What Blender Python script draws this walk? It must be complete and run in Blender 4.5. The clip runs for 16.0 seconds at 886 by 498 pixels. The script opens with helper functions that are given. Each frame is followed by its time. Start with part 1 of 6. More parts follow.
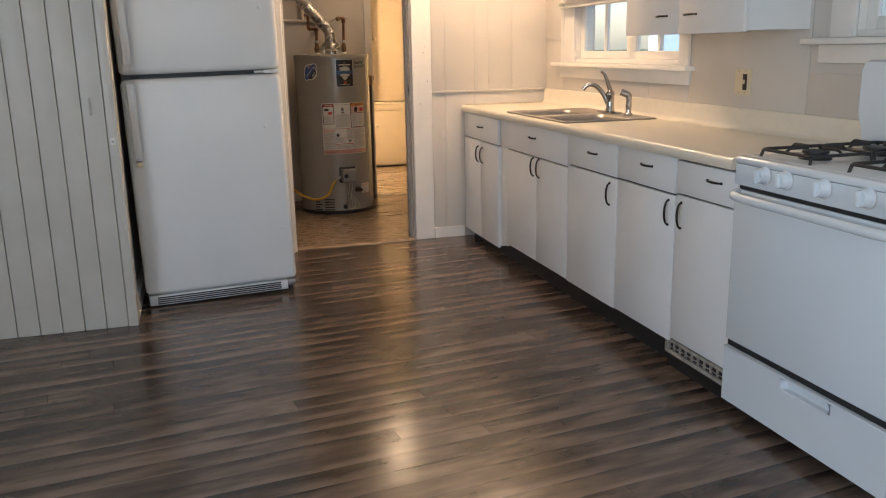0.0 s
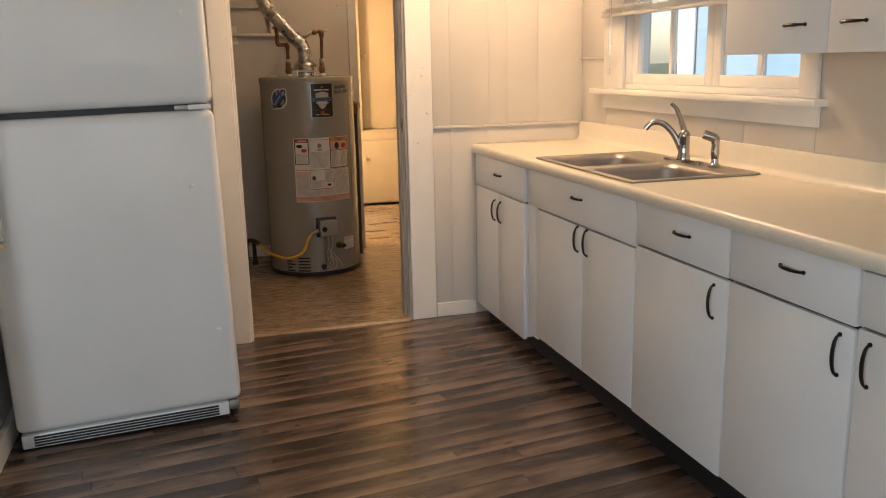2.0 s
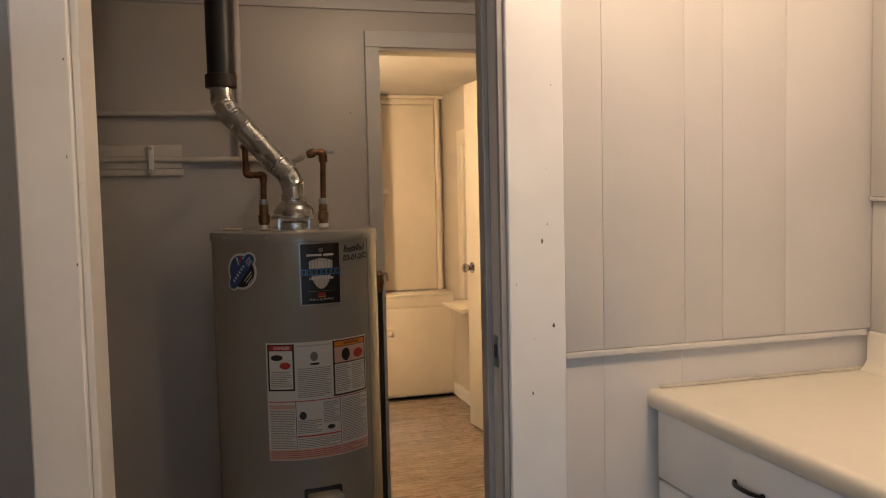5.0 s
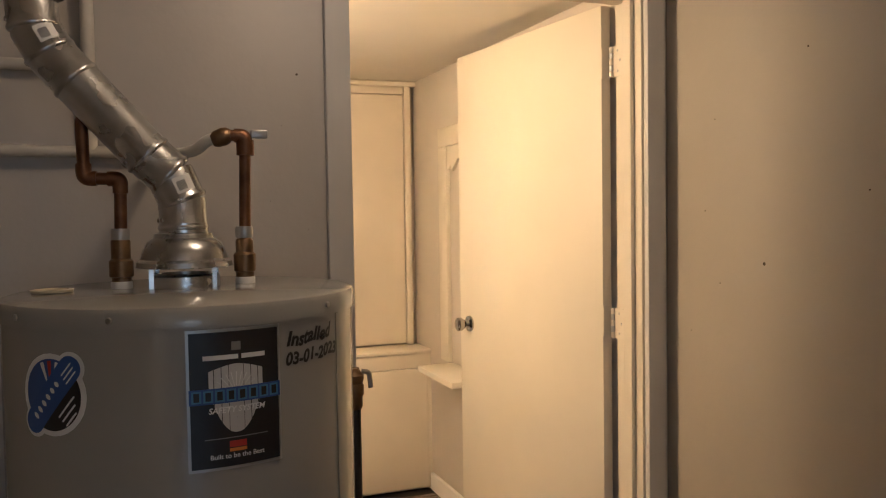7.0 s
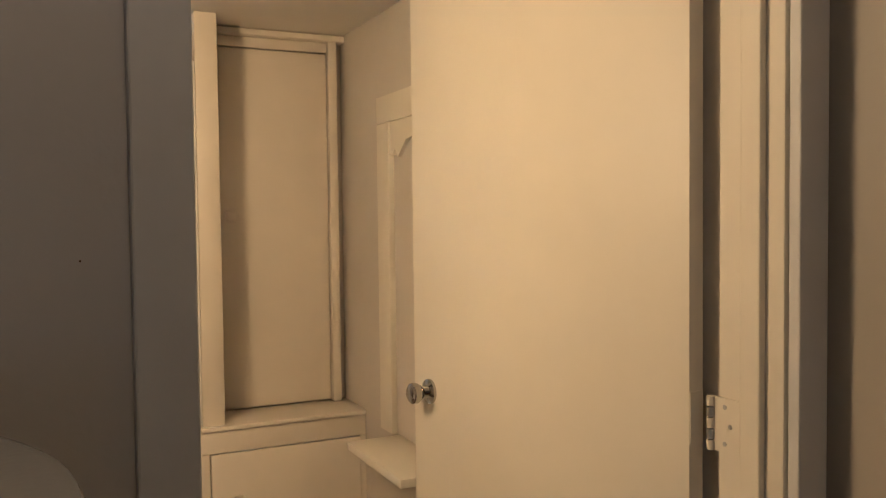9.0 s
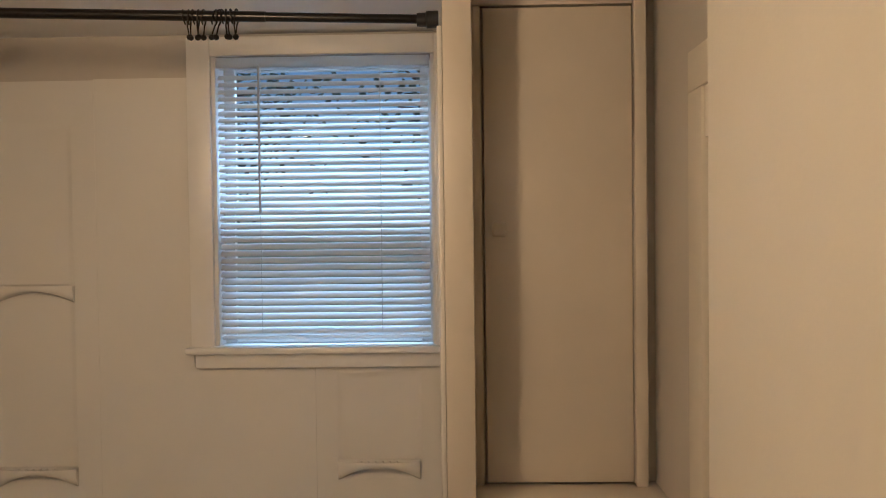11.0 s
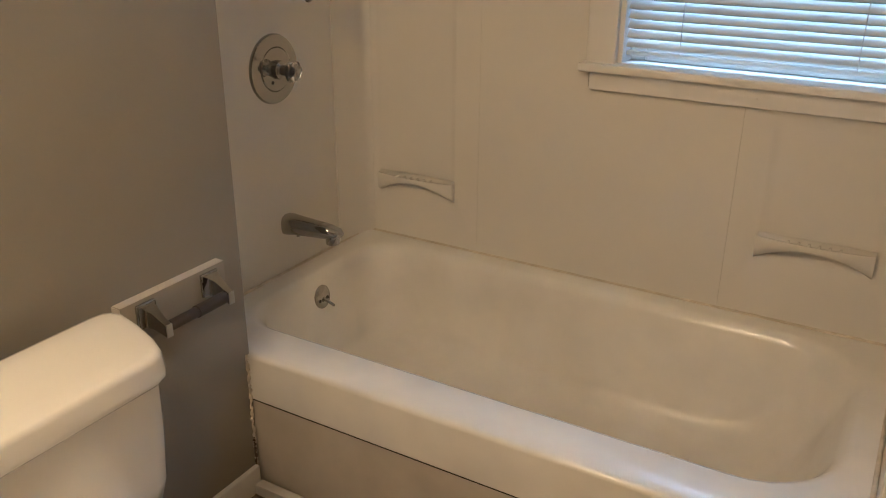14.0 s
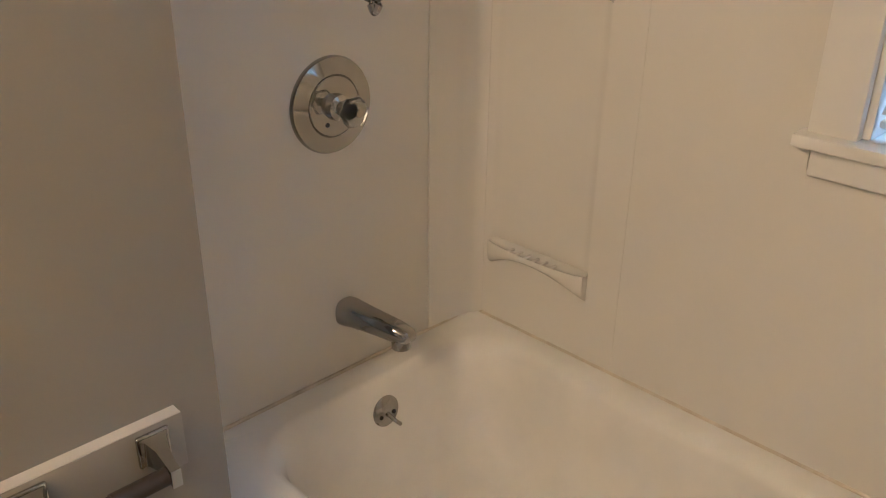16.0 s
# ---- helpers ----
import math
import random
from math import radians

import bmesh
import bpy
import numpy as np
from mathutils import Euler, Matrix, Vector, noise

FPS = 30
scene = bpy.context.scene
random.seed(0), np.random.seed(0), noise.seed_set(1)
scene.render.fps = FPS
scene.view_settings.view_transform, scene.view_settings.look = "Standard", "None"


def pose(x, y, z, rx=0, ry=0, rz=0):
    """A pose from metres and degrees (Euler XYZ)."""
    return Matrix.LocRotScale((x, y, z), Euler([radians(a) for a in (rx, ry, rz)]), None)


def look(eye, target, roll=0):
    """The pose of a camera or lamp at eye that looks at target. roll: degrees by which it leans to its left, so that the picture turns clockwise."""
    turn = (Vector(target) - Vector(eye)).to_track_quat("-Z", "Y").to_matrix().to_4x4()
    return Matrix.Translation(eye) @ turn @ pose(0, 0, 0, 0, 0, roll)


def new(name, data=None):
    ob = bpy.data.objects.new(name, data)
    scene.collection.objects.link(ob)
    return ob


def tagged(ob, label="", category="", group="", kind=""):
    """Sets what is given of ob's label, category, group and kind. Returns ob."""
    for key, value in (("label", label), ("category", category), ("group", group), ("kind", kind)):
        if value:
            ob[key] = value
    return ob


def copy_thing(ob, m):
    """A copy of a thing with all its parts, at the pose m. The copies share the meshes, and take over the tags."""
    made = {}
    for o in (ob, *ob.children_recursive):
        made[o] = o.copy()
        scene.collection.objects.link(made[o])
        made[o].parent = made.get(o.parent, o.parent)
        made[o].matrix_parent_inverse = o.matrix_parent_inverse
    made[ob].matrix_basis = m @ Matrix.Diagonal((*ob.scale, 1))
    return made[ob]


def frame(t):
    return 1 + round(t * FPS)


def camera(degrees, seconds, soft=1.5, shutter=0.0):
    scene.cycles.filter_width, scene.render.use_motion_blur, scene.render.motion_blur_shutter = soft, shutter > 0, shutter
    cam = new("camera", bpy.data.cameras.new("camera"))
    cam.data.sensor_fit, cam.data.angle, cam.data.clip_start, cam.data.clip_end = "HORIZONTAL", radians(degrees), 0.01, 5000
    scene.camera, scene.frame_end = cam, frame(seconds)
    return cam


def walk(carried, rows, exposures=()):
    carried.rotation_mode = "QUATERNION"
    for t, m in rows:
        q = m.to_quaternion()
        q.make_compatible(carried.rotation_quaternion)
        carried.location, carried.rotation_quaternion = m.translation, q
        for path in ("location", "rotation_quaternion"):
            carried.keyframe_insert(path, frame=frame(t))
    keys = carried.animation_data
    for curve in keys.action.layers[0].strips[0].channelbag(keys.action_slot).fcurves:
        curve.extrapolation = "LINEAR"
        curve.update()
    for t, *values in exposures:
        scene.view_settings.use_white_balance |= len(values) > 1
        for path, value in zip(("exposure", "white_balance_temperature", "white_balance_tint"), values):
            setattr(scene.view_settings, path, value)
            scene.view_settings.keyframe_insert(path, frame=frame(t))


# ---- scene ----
cam = camera(56.1, 16.0, soft=1.1)
PATH = [
    (0, (-2.373, -5.471, 1.297), (-1.828, -3.606, 0.825), -1.1),
    (0.5, (-2.239, -5.189, 1.31), (-1.693, -3.334, 0.798), -1.1),
    (1, (-2.125, -4.852, 1.322), (-1.575, -3.003, 0.793), -1.1),
    (1.5, (-2.053, -4.474, 1.318), (-1.502, -2.62, 0.808), -1.1),
    (2, (-2.003, -4.111, 1.329), (-1.451, -2.239, 0.89), -1.2),
    (2.5, (-1.914, -3.684, 1.311), (-1.363, -1.795, 0.953), -1.4),
    (3, (-1.862, -3.267, 1.315), (-1.317, -1.363, 1.033), -1.5),
    (3.5, (-1.845, -2.85, 1.331), (-1.301, -0.939, 1.1), -1.4),
    (4, (-1.766, -2.475, 1.32), (-1.231, -0.558, 1.121), -1.5),
    (4.2, (-1.736, -2.316, 1.336), (-1.197, -0.399, 1.152), -1.4),
    (6.3, (-1.433, -0.675, 1.379), (-0.851, 1.236, 1.292), -1.3),
    (6.5, (-1.425, -0.505, 1.379), (-0.81, 1.396, 1.29), -1.0),
    (7, (-1.371, -0.18, 1.387), (-0.664, 1.688, 1.299), -0.9),
    (7.5, (-1.262, 0.149, 1.385), (-0.459, 1.979, 1.295), -0.7),
    (8, (-1.166, 0.449, 1.404), (-0.296, 2.248, 1.316), -0.7),
    (8.2, (-1.139, 0.554, 1.4), (-0.248, 2.343, 1.314), -0.6),
    (10.3, (-0.643, 1.486, 1.387), (-0.163, 3.427, 1.331), -0.7),
    (10.5, (-0.586, 1.557, 1.396), (-0.267, 3.53, 1.342), -0.6),
    (11, (-0.491, 1.673, 1.405), (-0.537, 3.672, 1.353), -0.7),
    (11.5, (-0.371, 1.728, 1.425), (-0.809, 3.679, 1.379), -0.8),
    (12, (-0.311, 1.762, 1.43), (-1.064, 3.614, 1.378), -1.2),
    (12.5, (-0.348, 1.808, 1.402), (-1.253, 3.583, 1.237), -0.7),
    (13, (-0.431, 1.916, 1.387), (-1.376, 3.64, 1.025), -0.1),
    (13.5, (-0.536, 2.096, 1.375), (-1.48, 3.759, 0.789), 0.1),
    (14, (-0.616, 2.341, 1.394), (-1.544, 3.937, 0.625), 0.4),
    (14.5, (-0.686, 2.589, 1.423), (-1.642, 4.119, 0.56), 0.7),
    (15, (-0.768, 2.785, 1.413), (-1.792, 4.257, 0.528), 0.7),
    (15.5, (-0.853, 2.965, 1.407), (-1.981, 4.356, 0.516), 0.7),
    (16, (-0.903, 3.108, 1.396), (-2.183, 4.393, 0.553), 0.7),
]
EXPOSURES = [(0, 0.58, 6150, 11), (1, 0.59, 6550, 12), (2, 0.50, 6650, 11), (3, 0.06, 6400, 11), (4.2, -0.22, 5850, 10), (6.3, -0.05, 5300, 9), (7, -0.05, 5250, 9), (8.2, -0.38, 5250, 6), (10.3, -1.24, 4950, 9), (11.5, -1.24, 4850, 9), (12.5, -1.25, 4750, 8), (14, -1.06, 4930, 6), (15, -0.98, 4880, 6), (16, -0.68, 4650, 7)]
walk(cam, [(t, look(eye, target, roll)) for t, eye, target, roll in PATH], EXPOSURES)

# ---- light ----
world = bpy.data.worlds.new("sky")
scene.world = world
world.use_nodes = True
wn = world.node_tree.nodes
sky = wn.new("ShaderNodeTexSky")
sky.sky_type, sky.sun_disc = "NISHITA", False
sky.sun_elevation, sky.sun_rotation = radians(42), radians(255)
wn["Background"].inputs["Strength"].default_value = 0.15
world.node_tree.links.new(sky.outputs["Color"], wn["Background"].inputs["Color"])


def lamp(name, kind, m, watts, colour, size=0.1, size_y=None, angle=None):
    data = bpy.data.lights.new(name, kind)
    data.energy, data.color = watts, colour
    if kind == "AREA":
        data.shape, data.size, data.size_y = "RECTANGLE", size, size_y or size
    elif kind == "SUN":
        data.angle = radians(angle)
    else:
        data.shadow_soft_size = size
    ob = new(name, data)
    ob.matrix_world = m
    return ob


lamp("sun", "SUN", look((0, 0, 10), (7, 2, 3.5)), 2.2, (1.0, 0.95, 0.88), angle=12)
# daylight in the openings behind and beside the walker
lamp("skylight", "AREA", look((-4.55, -6.05, 1.5), (0, -3.0, 0.7)), 50, (0.80, 0.90, 1.0), 1.5, 1.3)
lamp("skylight", "AREA", look((-1.45, -7.15, 1.5), (-1.4, 0, 0.7)), 11, (0.82, 0.91, 1.0), 1.8, 1.3)
lamp("skylight", "AREA", look((-0.95, 5.0, 2.75), (-0.95, 4.46, 1.45)), 270, (0.62, 0.81, 1.0), 1.3, 0.7)
# bulbs
lamp("kitchen_bulb", "POINT", pose(-0.62, -0.78, 2.20), 35, (1.0, 0.67, 0.40), 0.15)
lamp("utility_bulb", "POINT", pose(-0.9, 1.0, 2.10), 7.8, (1.0, 0.67, 0.39), 0.06)
lamp("bathroom_bulb", "POINT", pose(-1.412, 2.362, 1.93), 90, (1.0, 0.62, 0.29), 0.11)

# ---- materials ----


def material(name, colour, rough=0.5, metal=0.0, vary=0.06, scale=6.0, bump=0.05, fine=120.0, coat=0.0, per_object=0.0, wear=None):
    """A surface with stains at one scale, grain at a finer one, and a relief."""
    m = bpy.data.materials.new(name)
    m.use_nodes = True
    nt = m.node_tree
    n, l = nt.nodes, nt.links
    b = n["Principled BSDF"]
    b.inputs["Metallic"].default_value = metal
    b.inputs["Coat Weight"].default_value = coat
    b.inputs["Coat Roughness"].default_value = 0.12
    geo = n.new("ShaderNodeTexCoord")
    big = n.new("ShaderNodeTexNoise")
    big.inputs["Scale"].default_value, big.inputs["Detail"].default_value = scale, 6
    small = n.new("ShaderNodeTexNoise")
    small.inputs["Scale"].default_value, small.inputs["Detail"].default_value = fine, 3
    for tex in (big, small):
        l.new(geo.outputs["Object"], tex.inputs["Vector"])
    ramp = n.new("ShaderNodeMapRange")
    ramp.inputs["From Min"].default_value, ramp.inputs["From Max"].default_value = 0.3, 0.7
    ramp.inputs["To Min"].default_value, ramp.inputs["To Max"].default_value = 1 - vary, 1 + vary * 0.5
    l.new(big.outputs["Fac"], ramp.inputs["Value"])
    base = n.new("ShaderNodeVectorMath")
    base.operation = "SCALE"
    base.inputs[0].default_value = colour
    l.new(ramp.outputs["Result"], base.inputs["Scale"])
    out = base.outputs["Vector"]
    if per_object:
        info = n.new("ShaderNodeObjectInfo")
        r2 = n.new("ShaderNodeMapRange")
        r2.inputs["To Min"].default_value, r2.inputs["To Max"].default_value = 1 - per_object, 1 + per_object
        l.new(info.outputs["Random"], r2.inputs["Value"])
        s2 = n.new("ShaderNodeVectorMath")
        s2.operation = "SCALE"
        l.new(out, s2.inputs[0])
        l.new(r2.outputs["Result"], s2.inputs["Scale"])
        out = s2.outputs["Vector"]
    if wear:
        dirt = n.new("ShaderNodeTexNoise")
        dirt.inputs["Scale"].default_value, dirt.inputs["Detail"].default_value = 9, 10
        dirt.inputs["Roughness"].default_value = 0.75
        l.new(geo.outputs["Object"], dirt.inputs["Vector"])
        mask = n.new("ShaderNodeMapRange")
        mask.inputs["From Min"].default_value, mask.inputs["From Max"].default_value = 0.66, 0.74
        l.new(dirt.outputs["Fac"], mask.inputs["Value"])
        mix = n.new("ShaderNodeMix")
        mix.data_type = "RGBA"
        l.new(mask.outputs["Result"], mix.inputs["Factor"])
        l.new(out, mix.inputs["A"])
        mix.inputs["B"].default_value = (*wear, 1)
        out = mix.outputs["Result"]
    l.new(out, b.inputs["Base Color"])
    rr = n.new("ShaderNodeMapRange")
    rr.inputs["To Min"].default_value, rr.inputs["To Max"].default_value = max(0.02, rough * 0.92), min(1, rough * 1.1)
    l.new(big.outputs["Fac"], rr.inputs["Value"])
    l.new(rr.outputs["Result"], b.inputs["Roughness"])
    if bump:
        bp = n.new("ShaderNodeBump")
        bp.inputs["Strength"].default_value, bp.inputs["Distance"].default_value = bump, 0.004
        l.new(small.outputs["Fac"], bp.inputs["Height"])
        l.new(bp.outputs["Normal"], b.inputs["Normal"])
    return m


def plank_material(name, dark, mid, light, rough):
    """Laminate: long streaks along x, cloudy bands and knots, each plank different."""
    m = bpy.data.materials.new(name)
    m.use_nodes = True
    nt = m.node_tree
    n, l = nt.nodes, nt.links
    b = n["Principled BSDF"]
    co = n.new("ShaderNodeTexCoord")
    info = n.new("ShaderNodeObjectInfo")
    shift = n.new("ShaderNodeCombineXYZ")
    mul = n.new("ShaderNodeMath")
    mul.operation = "MULTIPLY"
    mul.inputs[1].default_value = 37.0
    l.new(info.outputs["Random"], mul.inputs[0])
    for k in range(3):
        l.new(mul.outputs[0], shift.inputs[k])
    add = n.new("ShaderNodeVectorMath")
    l.new(co.outputs["Object"], add.inputs[0])
    l.new(shift.outputs[0], add.inputs[1])

    def streak(sx, sy, detail, rgh=0.6):
        mp = n.new("ShaderNodeMapping")
        mp.inputs["Scale"].default_value = (sx, sy, 1)
        l.new(add.outputs[0], mp.inputs["Vector"])
        t = n.new("ShaderNodeTexNoise")
        t.inputs["Scale"].default_value, t.inputs["Detail"].default_value, t.inputs["Roughness"].default_value = 1, detail, rgh
        l.new(mp.outputs[0], t.inputs["Vector"])
        return t.outputs["Fac"]

    band, grain, cloud = streak(1.1, 7, 2), streak(12, 150, 3), streak(3.4, 13, 3, 0.5)
    knot = streak(8, 27, 2)
    s1 = n.new("ShaderNodeMath")
    s1.operation = "MULTIPLY_ADD"
    s1.inputs[1].default_value = 0.05
    l.new(grain, s1.inputs[0])
    s2 = n.new("ShaderNodeMath")
    s2.operation = "MULTIPLY_ADD"
    s2.inputs[1].default_value = 0.42
    l.new(band, s2.inputs[0])
    s3 = n.new("ShaderNodeMath")
    s3.operation = "MULTIPLY"
    s3.inputs[1].default_value = 0.60
    l.new(cloud, s3.inputs[0])
    l.new(s3.outputs[0], s2.inputs[2])
    l.new(s2.outputs[0], s1.inputs[2])
    tone = n.new("ShaderNodeMath")
    tone.operation = "MULTIPLY_ADD"
    tone.inputs[1].default_value = 0.075
    l.new(info.outputs["Random"], tone.inputs[0])
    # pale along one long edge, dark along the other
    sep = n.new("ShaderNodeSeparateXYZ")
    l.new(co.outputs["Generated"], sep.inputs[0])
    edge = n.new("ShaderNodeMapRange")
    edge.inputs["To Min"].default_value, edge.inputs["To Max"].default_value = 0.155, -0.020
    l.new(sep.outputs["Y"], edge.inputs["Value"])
    spot = n.new("ShaderNodeMapRange")
    spot.inputs["From Min"].default_value, spot.inputs["From Max"].default_value = 0.68, 0.78
    spot.inputs["To Min"].default_value, spot.inputs["To Max"].default_value = 0.0, -0.24
    l.new(knot, spot.inputs["Value"])
    s4, s5 = n.new("ShaderNodeMath"), n.new("ShaderNodeMath")
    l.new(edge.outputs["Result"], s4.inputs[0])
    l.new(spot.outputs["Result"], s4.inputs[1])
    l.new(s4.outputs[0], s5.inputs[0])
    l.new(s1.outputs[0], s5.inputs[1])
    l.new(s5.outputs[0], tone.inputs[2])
    ramp = n.new("ShaderNodeValToRGB")
    e = ramp.color_ramp.elements
    e[0].position, e[0].color = 0.50, (*dark, 1)
    e[1].position, e[1].color = 0.80, (*light, 1)
    x = e.new(0.64)
    x.color = (*mid, 1)
    l.new(tone.outputs[0], ramp.inputs["Fac"])
    l.new(ramp.outputs["Color"], b.inputs["Base Color"])
    rr = n.new("ShaderNodeMapRange")
    rr.inputs["To Min"].default_value, rr.inputs["To Max"].default_value = rough * 0.8, rough * 1.3
    l.new(grain, rr.inputs["Value"])
    l.new(rr.outputs[0], b.inputs["Roughness"])
    bp = n.new("ShaderNodeBump")
    b.inputs["Specular IOR Level"].default_value = 0.5
    bp.inputs["Strength"].default_value, bp.inputs["Distance"].default_value = 0.02, 0.002
    l.new(grain, bp.inputs["Height"])
    l.new(bp.outputs[0], b.inputs["Normal"])
    return m


WALL = material("greige_wall_paint", (0.60, 0.565, 0.515), 0.42, vary=0.05, scale=3, bump=0.10, fine=90)
UTIL = material("grey_wall_paint", (0.50, 0.47, 0.43), 0.40, vary=0.07, scale=2.5, bump=0.12, fine=70)
# utility side wall: weaker light on it is put into a darker colour
SIDEWALL = material("shaded_side_wall_paint", (0.345, 0.31, 0.262), 0.58, vary=0.10, scale=1.6, bump=0.12, fine=50)
BATHW = material("bathroom_wall_paint", (0.52, 0.475, 0.41), 0.38, vary=0.05, scale=3, bump=0.10, fine=80)
TRIM = material("white_trim_paint", (0.78, 0.76, 0.72), 0.32, vary=0.05, scale=7, bump=0.08, fine=60, wear=(0.60, 0.56, 0.50))
PIPEPAINT = material("cream_pipe_paint", (0.62, 0.59, 0.53), 0.40, vary=0.10, scale=12, bump=0.15, fine=60)
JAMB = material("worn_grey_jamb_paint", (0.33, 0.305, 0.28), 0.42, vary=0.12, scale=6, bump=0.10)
GREYTRIM = material("grey_trim_paint", (0.54, 0.53, 0.51), 0.38, vary=0.06, scale=7, bump=0.08)
CEIL = material("ceiling_paint", (0.78, 0.75, 0.69), 0.6, vary=0.04, scale=3, bump=0.15, fine=100)
BEAD = material("beadboard_paint", (0.64, 0.60, 0.53), 0.4, vary=0.06, scale=5, bump=0.08)
CABINET = material("cabinet_white_enamel", (0.80, 0.80, 0.79), 0.32, vary=0.04, scale=4, bump=0.05, fine=50)
APPL = material("appliance_enamel", (0.80, 0.81, 0.81), 0.22, vary=0.03, scale=3, bump=0.06, fine=260, coat=0.3)
# white enamel with the window's blue reflection mixed into its colour
STOVE = material("sky_tinted_stove_enamel", (0.68, 0.73, 0.77), 0.20, vary=0.03, scale=3, bump=0.04, fine=260, coat=0.3)
RODBLACK = material("black_bronze_rod", (0.012, 0.010, 0.009), 0.28, metal=0.4, vary=0.2, bump=0.02)
GRIME = material("dark_grime", (0.085, 0.06, 0.04), 0.8, vary=0.5, scale=40, bump=0.4)
FRIDGE = material("textured_fridge_enamel", (0.80, 0.80, 0.79), 0.26, vary=0.03, scale=3, bump=0.22, fine=420, coat=0.3)
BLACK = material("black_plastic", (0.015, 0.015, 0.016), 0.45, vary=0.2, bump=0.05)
IRON = material("black_cast_iron", (0.02, 0.02, 0.021), 0.55, vary=0.3, bump=0.3, fine=200)
PULL = material("oil_rubbed_metal", (0.03, 0.025, 0.022), 0.35, metal=0.7, vary=0.3, bump=0.05)
COUNTER = material("cream_laminate", (0.76, 0.70, 0.58), 0.30, vary=0.03, scale=30, bump=0.03, fine=300)
STEEL = material("brushed_steel", (0.40, 0.375, 0.345), 0.44, metal=1.0, vary=0.1, scale=20, bump=0.05, fine=300)
CHROME = material("chrome", (0.42, 0.41, 0.395), 0.06, metal=1.0, vary=0.08, bump=0.0)
GALV = material("galvanised_steel", (0.54, 0.545, 0.55), 0.27, metal=1.0, vary=0.25, scale=14, bump=0.10, fine=60)
COPPER = material("aged_copper", (0.175, 0.085, 0.043), 0.42, metal=0.8, vary=0.45, scale=25, bump=0.1)
BRASS = material("dull_brass", (0.20, 0.125, 0.065), 0.4, metal=0.8, vary=0.3, scale=30, bump=0.1)
TANK = material("heater_grey_enamel", (0.31, 0.298, 0.27), 0.17, vary=0.04, scale=4, bump=0.04, coat=0.2)
GASPIPE = material("black_iron_pipe", (0.03, 0.027, 0.025), 0.5, metal=0.3, vary=0.3, bump=0.2)
YELLOW = material("yellow_gas_hose", (0.62, 0.36, 0.03), 0.4, vary=0.1, bump=0.1)
PAPER = material("label_white", (0.72, 0.71, 0.68), 0.45, vary=0.03, bump=0.0)
INK = material("label_ink", (0.012, 0.012, 0.013), 0.32, vary=0.0, bump=0.0)
GREYINK = material("label_grey_print", (0.20, 0.19, 0.18), 0.5, vary=0.0, bump=0.0)
PINK = material("label_pink_print", (0.62, 0.42, 0.36), 0.5, vary=0.0, bump=0.0)
RED = material("label_red", (0.45, 0.04, 0.03), 0.5, vary=0.0, bump=0.0)
ORANGE = material("label_orange", (0.65, 0.22, 0.04), 0.5, vary=0.0, bump=0.0)
BLUE = material("label_blue", (0.03, 0.08, 0.26), 0.4, vary=0.0, bump=0.0)
SKYBLUE = material("label_light_blue", (0.07, 0.19, 0.36), 0.4, vary=0.0, bump=0.0)
SILVER = material("label_silver", (0.40, 0.40, 0.39), 0.30, metal=0.75, vary=0.05, bump=0.0)
TUB = material("tub_enamel", (0.80, 0.775, 0.72), 0.22, vary=0.09, scale=5, bump=0.02, coat=0.15)
SURROUND = material("surround_acrylic", (0.72, 0.69, 0.63), 0.24, vary=0.03, scale=3, bump=0.03, fine=40)
CAULK = material("yellowed_caulk", (0.60, 0.53, 0.42), 0.5, vary=0.25, scale=20, bump=0.2)
# grime stains, on a base darkened for the toilet's shadow too
APRON = material("grimy_shaded_tub_apron", (0.52, 0.47, 0.395), 0.3, vary=0.22, scale=4, bump=0.03)
PORCELAIN = material("toilet_porcelain", (0.83, 0.81, 0.76), 0.10, vary=0.02, bump=0.0, coat=0.5)
CREAMDOOR = material("cream_door_paint", (0.63, 0.58, 0.475), 0.5, vary=0.05, scale=2.5, bump=0.06)
CLOSET = material("closet_paint", (0.66, 0.60, 0.50), 0.36, vary=0.05, scale=4, bump=0.06)
SLAT = material("blind_slat_vinyl", (0.76, 0.74, 0.70), 0.4, vary=0.02, bump=0.0)
slat_nodes = SLAT.node_tree.nodes
let = slat_nodes.new("ShaderNodeBsdfTranslucent")
let.inputs["Color"].default_value = (0.80, 0.79, 0.76, 1)
both = slat_nodes.new("ShaderNodeMixShader")
both.inputs["Fac"].default_value = 0.55
SLAT.node_tree.links.new(slat_nodes["Principled BSDF"].outputs[0], both.inputs[1])
SLAT.node_tree.links.new(let.outputs[0], both.inputs[2])
SLAT.node_tree.links.new(both.outputs[0], slat_nodes["Material Output"].inputs["Surface"])
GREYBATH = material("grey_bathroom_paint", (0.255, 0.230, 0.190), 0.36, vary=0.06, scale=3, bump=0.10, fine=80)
ROLLER = material("brown_plastic_roller", (0.035, 0.022, 0.014), 0.55, vary=0.2, bump=0.1)
IVORY = material("ivory_plastic", (0.68, 0.60, 0.42), 0.35, vary=0.04, bump=0.0)
SIDING = material("pale_blue_siding", (0.40, 0.53, 0.60), 0.6, vary=0.08, scale=3, bump=0.1)
SOIL = material("lawn_soil", (0.16, 0.20, 0.11), 0.9, vary=0.5, scale=2, bump=0.5)
FOLIAGE = material("dark_foliage", (0.09, 0.12, 0.085), 0.7, vary=0.5, scale=10, bump=0.2)
